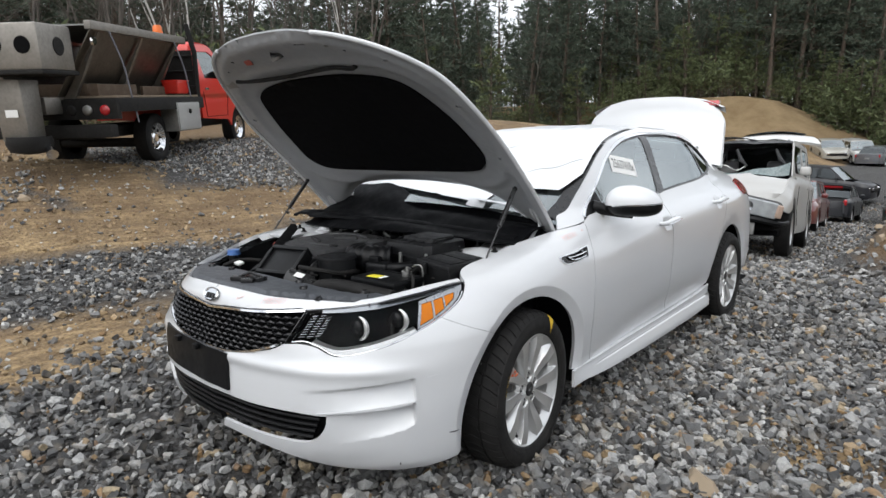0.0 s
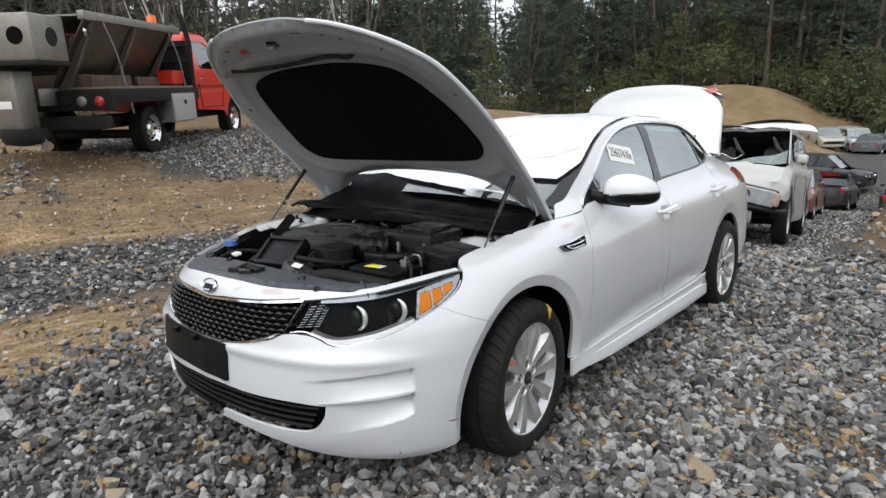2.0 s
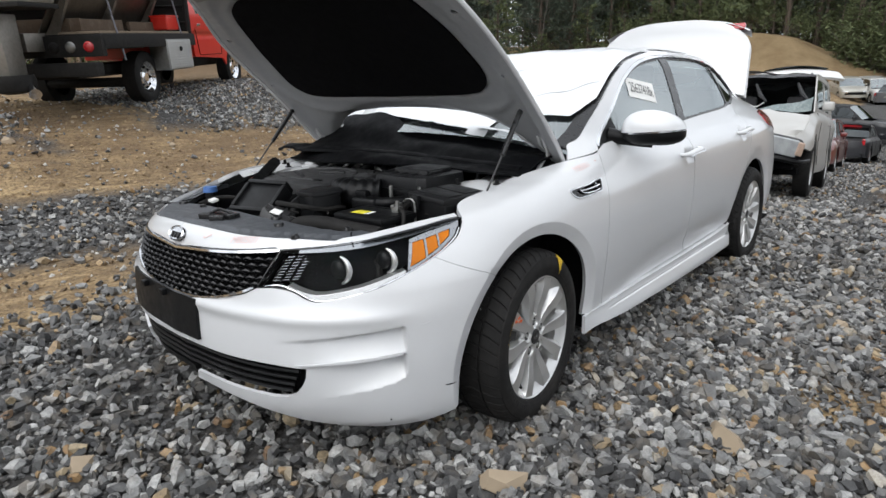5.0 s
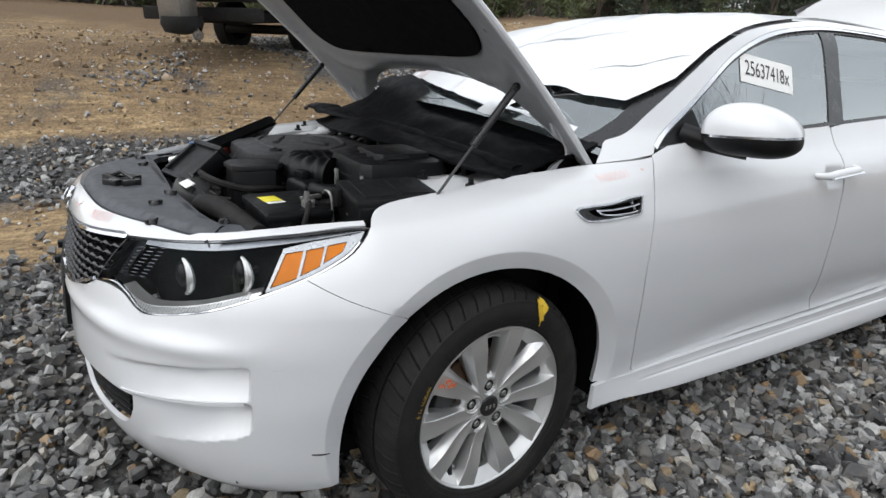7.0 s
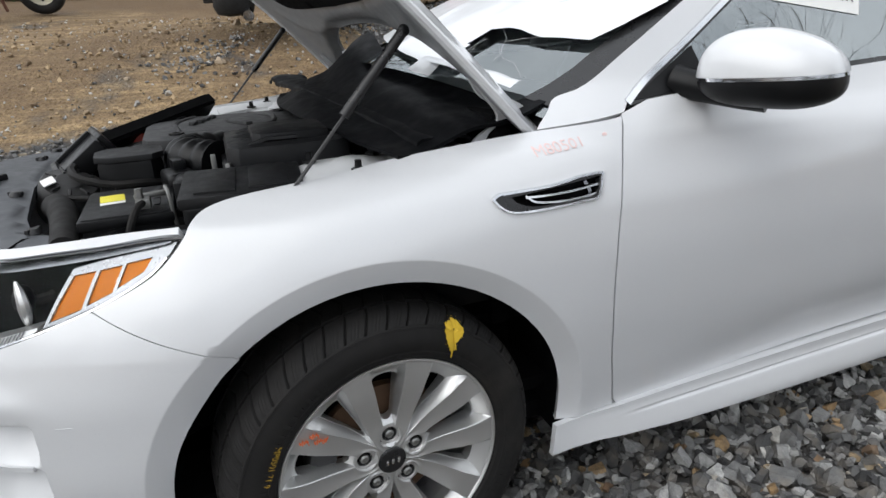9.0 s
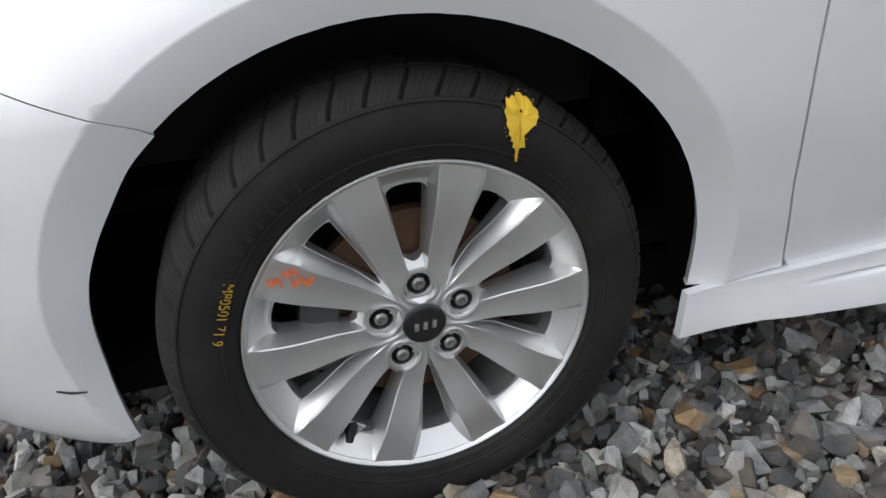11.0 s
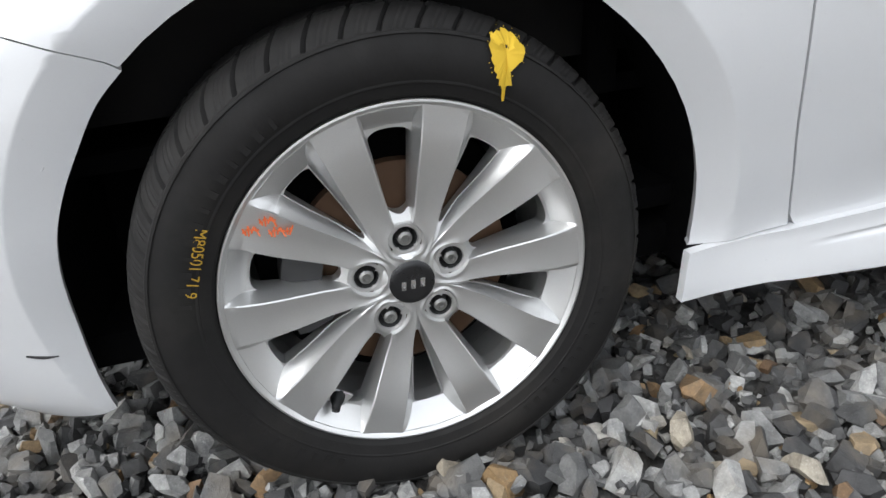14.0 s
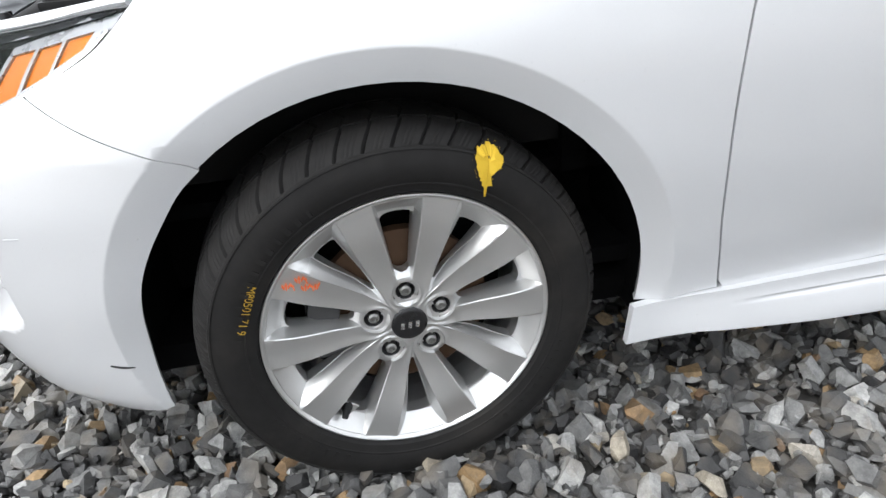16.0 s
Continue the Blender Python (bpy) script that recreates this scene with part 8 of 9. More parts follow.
# ---- other parked and wrecked cars ----
SILVER = paint("silver_paint", (0.42, 0.42, 0.41), 0.3)
OFFWHITE = paint("dirty_white_paint", (0.60, 0.60, 0.58), 0.35)
DUSTWHITE = paint("dusty_pearl_paint", (0.43, 0.425, 0.41), 0.5, 0.4, 0.4)
MAROON = paint("maroon_paint", (0.13, 0.018, 0.016), 0.3)
NAVY = paint("black_blue_paint", (0.010, 0.011, 0.015), 0.1, 0.4, 0.25)
SLATE = paint("slate_grey_paint", (0.10, 0.105, 0.115), 0.35)
BEIGE = paint("beige_silver_paint", (0.36, 0.35, 0.31), 0.35)
GREEN = paint("dark_green_paint", (0.02, 0.035, 0.03), 0.3)

# top line (y, z) from nose to tail, with the index where the glass begins and ends; own axes: nose at -y
SHAPES = {
    "sedan": dict(w=0.89, base=((0.0, 0.62), (0.12, 0.78), (1.15, 0.95), (3.55, 0.98), (4.45, 0.96), (4.55, 0.85), (4.58, 0.45)), glass=((1.15, 0.95), (1.75, 1.34), (2.1, 1.42), (2.9, 1.42), (3.25, 1.34), (3.75, 0.98)), hubs=(0.88, 3.55), r=0.32),
    "suv": dict(w=0.92, base=((0.0, 0.70), (0.10, 0.92), (1.20, 1.08), (4.20, 1.08), (4.55, 1.05), (4.60, 0.85), (4.62, 0.50)), glass=((1.15, 1.08), (1.75, 1.58), (2.0, 1.68), (3.8, 1.70), (4.2, 1.66), (4.5, 1.08)), hubs=(0.88, 3.60), r=0.36),
    "wreck": dict(w=0.92, base=((0.0, 0.52), (0.06, 0.71), (0.5, 0.88), (1.20, 1.06), (4.20, 1.08), (4.55, 1.05), (4.60, 0.85), (4.62, 0.50)), glass=((1.15, 1.06), (1.75, 1.58), (2.0, 1.68), (3.8, 1.70), (4.2, 1.66), (4.5, 1.08)), hubs=(0.88, 3.60), r=0.36),
    "wagon": dict(w=0.88, base=((0.0, 0.60), (0.12, 0.76), (1.15, 0.94), (4.3, 0.96), (4.55, 0.94), (4.62, 0.80), (4.64, 0.45)), glass=((1.15, 0.94), (1.75, 1.36), (2.1, 1.44), (3.9, 1.44), (4.15, 1.40), (4.5, 0.96)), hubs=(0.88, 3.55), r=0.32),
}


def plain_car(label, shape, colour, m, category="car", rim=ALLOY, crushed=0.0, hood_up=0.0, trunk_up=False, fine=1.0):
    """A parked car: skin with wheel openings, glass, lamps, bumpers, wheels."""
    k = SHAPES[shape]
    w = k["w"]
    top = thing("parked_car", label, category, "parked and wrecked cars", m)
    base = [tuple(p) for p in catmull(k["base"], 4)]
    end = k["base"][-1][0]
    by, bz = np.array(base).T

    def half_width(y, z):
        y, z = np.asarray(y, float), np.asarray(z, float)
        nose = 0.16 * np.clip(1 - y / 0.5, 0, 1) ** 2 + 0.14 * np.clip(1 - (end - y) / 0.5, 0, 1) ** 2
        low = 0.05 * np.clip((0.42 - z) / 0.2, 0, 1) ** 2
        belt = np.interp(y, by, bz)
        high = 0.10 * np.clip((z - belt + 0.16) / 0.16, 0, 1) ** 2
        return w - nose - low - high

    def side_shape(y, z):
        x = half_width(y, z)
        y, z = np.asarray(y, float), np.asarray(z, float)
        dent = crushed * 0.05 * np.sin(y * 2.3 + z * 3.1) * np.sin(z * 5.0 + 1.0)
        return np.stack([x - np.abs(dent), y, z], -1)
    out = [(end - 0.02, 0.30)] + base[::-1] + [(0.02, 0.36), (0.10, 0.26)]
    if crushed:
        out = [(end - 0.02, 0.30)] + [p for p in base[::-1] if p[0] > 0.05] + [(0.16, 0.60), (0.34, 0.57), (0.50, 0.62)]
    for h in k["hubs"]:
        out += [(h + (k["r"] + 0.06) * math.cos(radians(a)), k["r"] + (k["r"] + 0.06) * math.sin(radians(a))) for a in range(130 if crushed and h < 2 else 190, -11, -20)]
    for s in SIDES:
        panel("body_side", out, colour, top, grain=0.12 * fine, edge=0.10, rim=0.03, side=s, shape=side_shape, label="painted body side")

    def across(line, wide, lift=0.0):
        def f(i, j):
            y, z = line[min(len(line) - 1, int(round(j * (len(line) - 1))))]
            s = -1 + 2 * i
            bend = crushed * (0.12 * noise.noise((s * 1.6, y * 1.9, 3.0)) + 0.04 * noise.noise((s * 5.1, y * 4.9, z)) - 0.22 * max(0.0, 0.8 - y) * (0.4 + 0.6 * abs(s))) if crushed else 0.0
            nose_y = 0.16 * s * s * (1 if y < 0.3 else 0) - 0.12 * s * s * (1 if y > end - 0.3 else 0)
            return Vector((s * wide(y, z), y + nose_y, z + 0.035 * (1 - s * s) + lift + bend))
        return f
    hw = lambda y, z: float(half_width(y, z)) + 0.001
    front_glass = k["glass"][0][0]
    cut = [p for p in base if p[0] <= front_glass]
    part("hood_skin", grid(across(cut, hw), 14, len(cut) - 1), colour, top, "hood and nose")
    rear = [p for p in base if p[0] >= k["glass"][-1][0] - 0.3]
    if not trunk_up:
        part("rear_skin", grid(across(rear, hw), 10, len(rear) - 1), colour, top, "rear deck and tail")
    else:
        part("rear_skin", grid(across([p for p in rear if p[1] < 0.9] or rear[-3:], hw), 10, 3), colour, top, "tail")
        y0, z0 = k["base"][-4]
        if shape == "suv":
            b = grid(lambda i, j: Vector(((-1 + 2 * i) * (w - 0.12), 4.15 + 1.0 * j, 1.72 + 0.30 * math.sin(2.2 * j) - 0.16 * j * j - 0.06 * (-1 + 2 * i) ** 2)), 10, 8, 0.05)
            lid = part("open_tailgate", b, colour, top, "raised white tailgate")
            part("tailgate_glass", grid(lambda i, j: Vector(((-1 + 2 * i) * (w - 0.28), 4.30 + 0.5 * j, 1.84 + 0.17 * math.sin(1.6 * j) - 0.06 * (-1 + 2 * i) ** 2)), 6, 4, 0.02), DARKGLASS, lid, "dark tailgate window")
        else:
            b = grid(lambda i, j: Vector(((-1 + 2 * i) * (w - 0.15), y0 - 0.60 + 0.38 * j, 1.02 + 0.48 * j - 0.06 * (-1 + 2 * i) ** 2)), 8, 4, 0.03)
            lid = part("open_lid", b, colour, top, "raised rear lid")
            part("lid_reflector", box(1.1, 0.03, 0.16, 0.012, Matrix.Translation((0, y0 - 0.285, 1.37)) @ pose(0, 0, 0, -38, 0, 0)), REDLENS, lid, "red reflector strip on the lid")
    g = np.array(catmull(k["glass"], 4))
    g[:, 1] -= crushed * 0.22 * np.clip((g[:, 1] - 1.1) / 0.5, 0, 1)
    zb = np.interp(g[:, 0], by, bz)

    def gw(y, z):
        b0 = float(np.interp(y, by, bz))
        return w - 0.10 - 0.30 * max(0.0, z - b0) * (0.9 if shape not in ("suv", "wreck") else 0.6)
    n = len(g)
    i1, i2 = 5, n - 6
    for nm, seg, mt, lb in (("windshield" if not crushed else "", g[:i1 + 1], GLASS if not crushed else DARKGLASS, "windshield"), ("roof", g[i1:i2 + 1], SLATE if crushed else colour, "roof"), ("rear_window", g[i2:], DARKGLASS, "rear window")):
        if not nm:
            continue
        seg = [tuple(p) for p in seg]
        o = part(nm, grid(across(seg, gw), 12, len(seg) - 1, 0.012 if nm == "roof" else 0), mt, top, lb)

    def green(y, z):
        y, z = np.atleast_1d(np.asarray(y, float)), np.atleast_1d(np.asarray(z, float))
        return np.stack([np.array([gw(a, b) for a, b in zip(y, z)]), y, z], -1)
    frame_l = [tuple(p) for p in g] + [(y, float(np.interp(y, by, bz)) - 0.01) for y in np.linspace(g[-1][0] - 0.1, g[0][0] + 0.1, 12)]
    cy = [q[0] for q in k["glass"]]
    mid = (cy[1] + cy[4]) / 2
    win = []
    for lo, hi in ((cy[0] + 0.42, mid - 0.05), (mid + 0.05, min(cy[4] + 0.05, mid + 0.95))) + (((mid + 1.02, cy[4] + 0.1),) if cy[4] - mid > 1.2 else ()):
        tz = lambda y: float(np.interp(y, g[:, 0], g[:, 1])) - 0.07
        bz_ = lambda y: float(np.interp(y, by, bz)) + 0.04
        top_y = [y for y in np.linspace(lo, hi, 6) if tz(y) > bz_(y) + 0.03]
        win.append([(y, tz(y)) for y in top_y] + [(hi, bz_(hi)), (lo, bz_(lo))])
    for s in SIDES:
        panel("window_frame", frame_l, colour, top, holes=win, grain=0.15, edge=0.15, rim=0.02, side=s, shape=green, label="pillars and roof rail")
        for q in win:
            panel("side_glass", q, DARKGLASS, top, grain=0.3, edge=0.3, rim=0, side=s, shape=lambda y, z: green(y, z) - (0.012, 0, 0), label="dark side window")
        hl = None if crushed else box(0.34, 0.16, 0.13, 0.03, Matrix.Translation((s * (w - 0.30), 0.10, k["base"][0][1] + 0.05)) @ pose(0, 0, 0, 0, 0, s * 18), None, 3)
        if hl:
            part("headlamp", hl, CHROME, top, "clear headlamp")
        tl = box(0.12, 0.12, 0.22, 0.03, Matrix.Translation((s * (w - 0.17), end - 0.10, k["base"][-3][1] - 0.12)), None, 3)
        part("tail_lamp", tl, REDLENS, top, "red tail lamp")
        mi = box(0.16, 0.10, 0.12, 0.04, Matrix.Translation((s * (w + 0.04), cy[0] + 0.35, float(np.interp(cy[0] + 0.35, by, bz)) + 0.07)), None, 3)
        part("door_mirror", mi, colour, top, "door mirror")
        for y in (mid - 0.25, mid + 0.75):
            part("door_handle", box(0.02, 0.14, 0.03, 0.008, Matrix.Translation((s * (w - 0.005), y, float(np.interp(y, by, bz)) - 0.16))), colour, top, "door handle")
        for y in (cy[0] + 0.12, mid + 0.02, mid + 0.98):
            part("door_gap", tube([tuple(side_shape(np.array([y]), np.array([z]))[0] * (s, 1, 1) + (s * 0.001, 0, 0)) for z in np.linspace(0.40, float(np.interp(y, by, bz)) - 0.02, 6)], 0.005, 4), VOID, top, "dark door gap")
    if not crushed:
        part("grille", box(0.9, 0.06, 0.16, 0.02, Matrix.Translation((0, 0.0, k["base"][0][1] - 0.02))), BLACK, top, "black grille")
    if not crushed:
        part("front_bumper", grid(lambda i, j: Vector(((-1 + 2 * i) * (w - 0.10), -0.04 + 0.22 * (-1 + 2 * i) ** 2, 0.30 + (k["base"][0][1] - 0.42) * j)), 12, 4, 0.02), colour, top, "front bumper")
    part("rear_bumper", grid(lambda i, j: Vector(((-1 + 2 * i) * (w - 0.08), end + 0.05 - 0.18 * (-1 + 2 * i) ** 2, 0.32 + 0.30 * j)), 12, 4, 0.02), colour, top, "rear bumper")
    part("plate", box(0.31, 0.01, 0.15, 0.004, Matrix.Translation((0, end + 0.06, 0.66))), STEEL, top, "blank white number plate")
    part("underbody", box(2 * w - 0.3, end - 0.5, 0.08, 0.02, Matrix.Translation((0, end / 2, 0.32))), VOID, top, "dark underbody")
    part("cabin", box(2 * w - 0.4, 2.2, 0.5, 0.1, Matrix.Translation((0, mid, 0.72))), SEAT, top, "dark cabin")
    for h in k["hubs"]:
        for s in SIDES:
            plain_wheel(k["r"], 0.20, rim, top, pose(s * (w - 0.03), h, k["r"], 20 * h, 0, 0 if s > 0 else 180))
    return top


def stand(x, y, turn):
    z = float(ground_height(np.array([x]), np.array([y]))[0])
    z1 = float(ground_height(np.array([x - math.sin(radians(turn)) * 3]), np.array([y + math.cos(radians(turn)) * 3]))[0])
    return Matrix.Translation((x, y, z)) @ pose(0, 0, 0, 0, 0, turn) @ pose(0, 0, 0, math.degrees(math.atan2(z1 - z, 3.0)), 0, 0)


# the rolled white SUV right behind
suv = plain_car("wrecked dirty white SUV with crushed roof and torn nose", "wreck", DUSTWHITE, stand(-0.56, 7.6, 5.0) @ Matrix.Diagonal((1, 1, 1.2, 1)), "car", crushed=0.45, fine=0.6)
part("roof_rack", tube([(0.62, 2.0, 1.56), (0.62, 2.1, 1.60), (0.60, 3.6, 1.60), (0.60, 3.7, 1.56)], 0.016, 8), TRIMBLACK, suv, "black roof rail")
part("roof_rack", tube([(-0.62, 2.0, 1.56), (-0.62, 2.1, 1.60), (-0.60, 3.6, 1.60), (-0.60, 3.7, 1.56)], 0.016, 8), TRIMBLACK, suv, "black roof rail")
part("torn_panel", grid(lambda i, j: Vector((-0.7 + 1.3 * i, 1.9 + 0.9 * j, 1.60 + 0.05 * math.sin(5 * i) + 0.05 * j)), 8, 4, 0.015), TRIMBLACK, suv, "torn black roof lining")
part("bumper_beam", box(1.2, 0.10, 0.15, 0.015, Matrix.Translation((-0.10, -0.06, 0.42)) @ pose(0, 0, 0, 0, 5, 4)), STEEL, suv, "bare aluminium bumper beam")
part("hanging_trim", tube([(0.2, -0.10, 0.53), (0.5, -0.12, 0.49), (0.80, 0.06, 0.44), (0.90, 0.3, 0.46)], [0.02, 0.035, 0.03, 0.02], 8, smooth_steps=3), BLACK, suv, "hanging black trim")
lamp = part("loose_lamp", box(0.54, 0.18, 0.24, 0.05, Matrix.Translation((0.56, 0.0, 0.62)) @ pose(0, 0, 0, 14, 10, 22), None, 3), BLACK, suv, "loose headlamp hanging from the nose")
part("lamp_glass", box(0.50, 0.05, 0.20, 0.02, Matrix.Translation((0.545, -0.085, 0.63)) @ pose(0, 0, 0, 14, 10, 22), None, 3), plastic("clear_lens_over_bowl", (0.40, 0.42, 0.43), 0.15, 25, 0.5, 0.1), lamp, "clear grey lens")
part("lamp_bowl", lathe([(0.0, 0.01), (0.03, 0.012), (0.055, 0.022), (0.06, 0.0)], 20, Matrix.Translation((0.42, -0.155, 0.655)) @ pose(0, 0, 0, 14, 10, 22) @ pose(0, 0, 0, 0, 0, -90)), CHROME, lamp, "round reflector")
part("lamp_corner", box(0.09, 0.07, 0.16, 0.02, Matrix.Translation((0.795, 0.01, 0.59)) @ pose(0, 0, 0, 14, 10, 32), None, 3), plastic("faded_amber_lens", (0.46, 0.34, 0.27), 0.3, 90, 0.2, 0.1), lamp, "faded amber corner lens")

# block added in near-black to paint the shaded hollow of the nose
part("nose_void", box(1.45, 0.16, 0.30, 0.03, Matrix.Translation((0, 0.14, 0.50))), VOID, suv, "near-black block for the shaded gap where the grille was torn out")
part("wrecked_dashboard", box(1.4, 0.5, 0.14, 0.05, Matrix.Translation((0, 1.75, 1.03))), VOID, suv, "dark wrecked dashboard")
part("airbag", grid(lambda i, j: Vector((-0.45 + 0.45 * i, 1.75 + 0.2 * j, 1.17 + 0.05 * math.sin(6 * i + 2 * j) - 0.06 * j + 0.05 * i)), 10, 5, 0.01), PAPER, suv, "spent white airbag")
for x in (-0.35, 0.38):
    part("head_rest", box(0.26, 0.12, 0.22, 0.05, Matrix.Translation((x, 2.6, 1.22))), SEAT, suv, "dark head rest")
part("broken_windshield", grid(lambda i, j: Vector((-0.50 + 1.25 * i, 1.32 + 0.10 * j + 0.03 * math.sin(9 * i), 1.07 + (0.02 + 0.16 * i ** 2) * j + 0.012 * math.sin(13 * i))), 14, 4, 0.006), plastic("crazed_safety_glass", (0.20, 0.25, 0.25), 0.25, 60, 0.6, 0.3), suv, "sagging crazed windshield")
for x in (-0.66, -0.1, 0.5):
    part("hanging_lining", tube([(x, 1.62, 1.44), (x + 0.08, 1.55, 1.30), (x + 0.2, 1.45, 1.20)], [0.02, 0.035, 0.012], 7), TRIMBLACK, suv, "torn black lining hanging in the windshield opening")
plain_car("maroon hatchback parked behind a wrecked SUV", "wagon", MAROON, stand(-1.52, 16.4, 4.0))
plain_car("white SUV with its tailgate raised among wrecks", "suv", OFFWHITE, Matrix.Translation((-4.15, 17.1, -0.74)) @ pose(0, 0, 0, 0, 0, -140) @ Matrix.Diagonal((1, 1, 1.12, 1)), trunk_up=True)
plain_car("black sedan with its trunk lid raised", "sedan", NAVY, stand(-1.75, 29.3, 180.0), trunk_up=True)
plain_car("black minivan parked across the lane", "suv", NAVY, stand(-0.9, 33.5, 82.0))
plain_car("dark green wagon seen from behind", "wagon", GREEN, stand(0.75, 30.5, 182.0))
plain_car("beige silver sedan in the far row", "sedan", BEIGE, stand(-4.9, 50.6, 22.0))
plain_car("white hatchback in the far row", "suv", OFFWHITE, stand(-3.1, 52.3, 26.0))
plain_car("silver SUV in the far row", "suv", SILVER, stand(-1.35, 53.2, 4.0))
plain_car("dark grey sedan in the far row", "sedan", SLATE, stand(-2.3, 55.5, 170.0))
plain_car("dark grey sedan at the end of the far row", "sedan", SLATE, stand(0.9, 53.0, 4.0))

# ---- woods ----


def bark(name, dark, light, scale=9.0):
    k = Nodes(name)
    n = k.noise(scale, 7, 0.7, squash=(1, 1, 0.25))
    k.put("Base Color", k.mix(k.ramp(n, (0.35, 0.0), (0.7, 1.0)), dark, light)).put("Roughness", 0.95)
    k.bump(n, 0.8, 0.02)
    return k.mat


def leaves(name, a, b):
    k = Nodes(name)
    rnd = k.geo.outputs["Random Per Island"]
    k.put("Base Color", k.mix(rnd, a, b)).put("Roughness", 0.75)
    k.put("Subsurface Weight", 0.0)
    return k.mat


BARK_PINE = bark("pine_bark", (0.045, 0.034, 0.026), (0.13, 0.10, 0.075))
BARK_GREY = bark("grey_bark", (0.048, 0.041, 0.035), (0.125, 0.108, 0.092))


def birch_material():
    k = Nodes("birch_bark")
    n = k.noise(5, 6, 0.7, squash=(1, 1, 5))
    k.put("Base Color", k.mix(k.ramp(n, (0.57, 0.0), (0.63, 1.0)), (0.38, 0.365, 0.335), (0.05, 0.045, 0.04))).put("Roughness", 0.85)
    return k.mat


BARK_BIRCH = birch_material()
NEEDLE = leaves("pine_needles", (0.022, 0.038, 0.026), (0.092, 0.115, 0.078))
NEEDLE_Y = leaves("young_pine_needles", (0.040, 0.060, 0.022), (0.13, 0.15, 0.06))
DRY = leaves("dry_leaves", (0.10, 0.055, 0.022), (0.22, 0.13, 0.055))


class Mesh:
    """Collects verts and faces as plain lists."""

    def __init__(self):
        self.v, self.f = [], []

    def limb(self, pts, r0, r1, n=5):
        base = len(self.v)
        m = len(pts)
        for i, p in enumerate(pts):
            d = (pts[min(i + 1, m - 1)] - pts[max(i - 1, 0)]).normalized()
            s = d.orthogonal().normalized()
            u = d.cross(s)
            r = r0 + (r1 - r0) * i / (m - 1)
            for k in range(n):
                a = 2 * math.pi * k / n
                self.v.append(p + r * (math.cos(a) * s + math.sin(a) * u))
        for i in range(m - 1):
            for k in range(n):
                a, b = base + i * n + k, base + i * n + (k + 1) % n
                self.f.append((a, b, b + n, a + n))

    def tuft(self, at, d, size, rng, blades=4):
        """Needles: a few slim crossed blades about the direction d."""
        for _ in range(blades):
            w = (d + Vector((rng.gauss(0, 0.55), rng.gauss(0, 0.55), rng.gauss(0, 0.45)))).normalized()
            s = w.orthogonal().normalized()
            s.rotate(Matrix.Rotation(rng.uniform(0, 6.28), 3, w))
            l, b = size * rng.uniform(0.6, 1.2), size * rng.uniform(0.055, 0.105)
            i = len(self.v)
            self.v += [at, at + w * l * 0.5 + s * b, at + w * l, at + w * l * 0.5 - s * b]
            self.f.append((i, i + 1, i + 2, i + 3))

    def ob(self, name, material, parent, label=""):
        return raw(name, [tuple(p) for p in self.v], self.f, material, parent, label)


def wander(rng, start, d, length, steps, bend, lift=0.0):
    pts, p, d = [start.copy()], start.copy(), d.normalized()
    for _ in range(steps):
        d = (d + Vector((rng.gauss(0, bend), rng.gauss(0, bend), rng.gauss(0, bend) + lift))).normalized()
        p = p + d * (length / steps)
        pts.append(p.copy())
    return pts


def pine(seed, height, first, spread, needle, label, tuft=0.42, dense=1.0):
    rng = random.Random(seed)
    t = thing("pine_tree", label, "tree", "woods behind the yard")
    trunk, crown = Mesh(), Mesh()
    line = wander(rng, Vector((0, 0, -0.3)), Vector((0, 0, 1)), height, 10, 0.02)
    trunk.limb(line, 0.012 * height + 0.03, 0.02, 8)
    z = first
    while z < height - 0.3:
        f = (z - first) / max(0.1, height - first)
        reach = spread * (1 - f) ** 0.75 * rng.uniform(0.75, 1.1) + 0.25
        for k in range(rng.randint(4, 6)):
            a = rng.uniform(0, 6.28)
            i = min(9, int(z / height * 10))
            at = line[i] + (line[i + 1] - line[i]) * (z / height * 10 - i)
            d = Vector((math.cos(a), math.sin(a), rng.uniform(-0.15, 0.35)))
            dead = f < 0.12 and rng.random() < 0.5
            L = reach * rng.uniform(0.6, 1.1)
            pts = wander(rng, at, d, L, 4, 0.10, 0.03)
            trunk.limb(pts, 0.012 + 0.006 * L, 0.004, 3)
            if dead:
                continue
            for q in range(int(dense * (4 + 4 * L))):
                u = rng.uniform(0.25, 1.0)
                j = min(3, int(u * 4))
                b = pts[j] + (pts[j + 1] - pts[j]) * (u * 4 - j)
                b = b + Vector((rng.gauss(0, 0.10 * L), rng.gauss(0, 0.10 * L), rng.gauss(0, 0.05 * L)))
                crown.tuft(b, d + Vector((0, 0, 0.4)), tuft, rng)
        z += rng.uniform(0.30, 0.55) * (1 + height * 0.02)
    trunk.ob("trunk", BARK_PINE, t, "dark trunk and limbs")
    crown.ob("crown", needle, t, "needle crown")
    return t


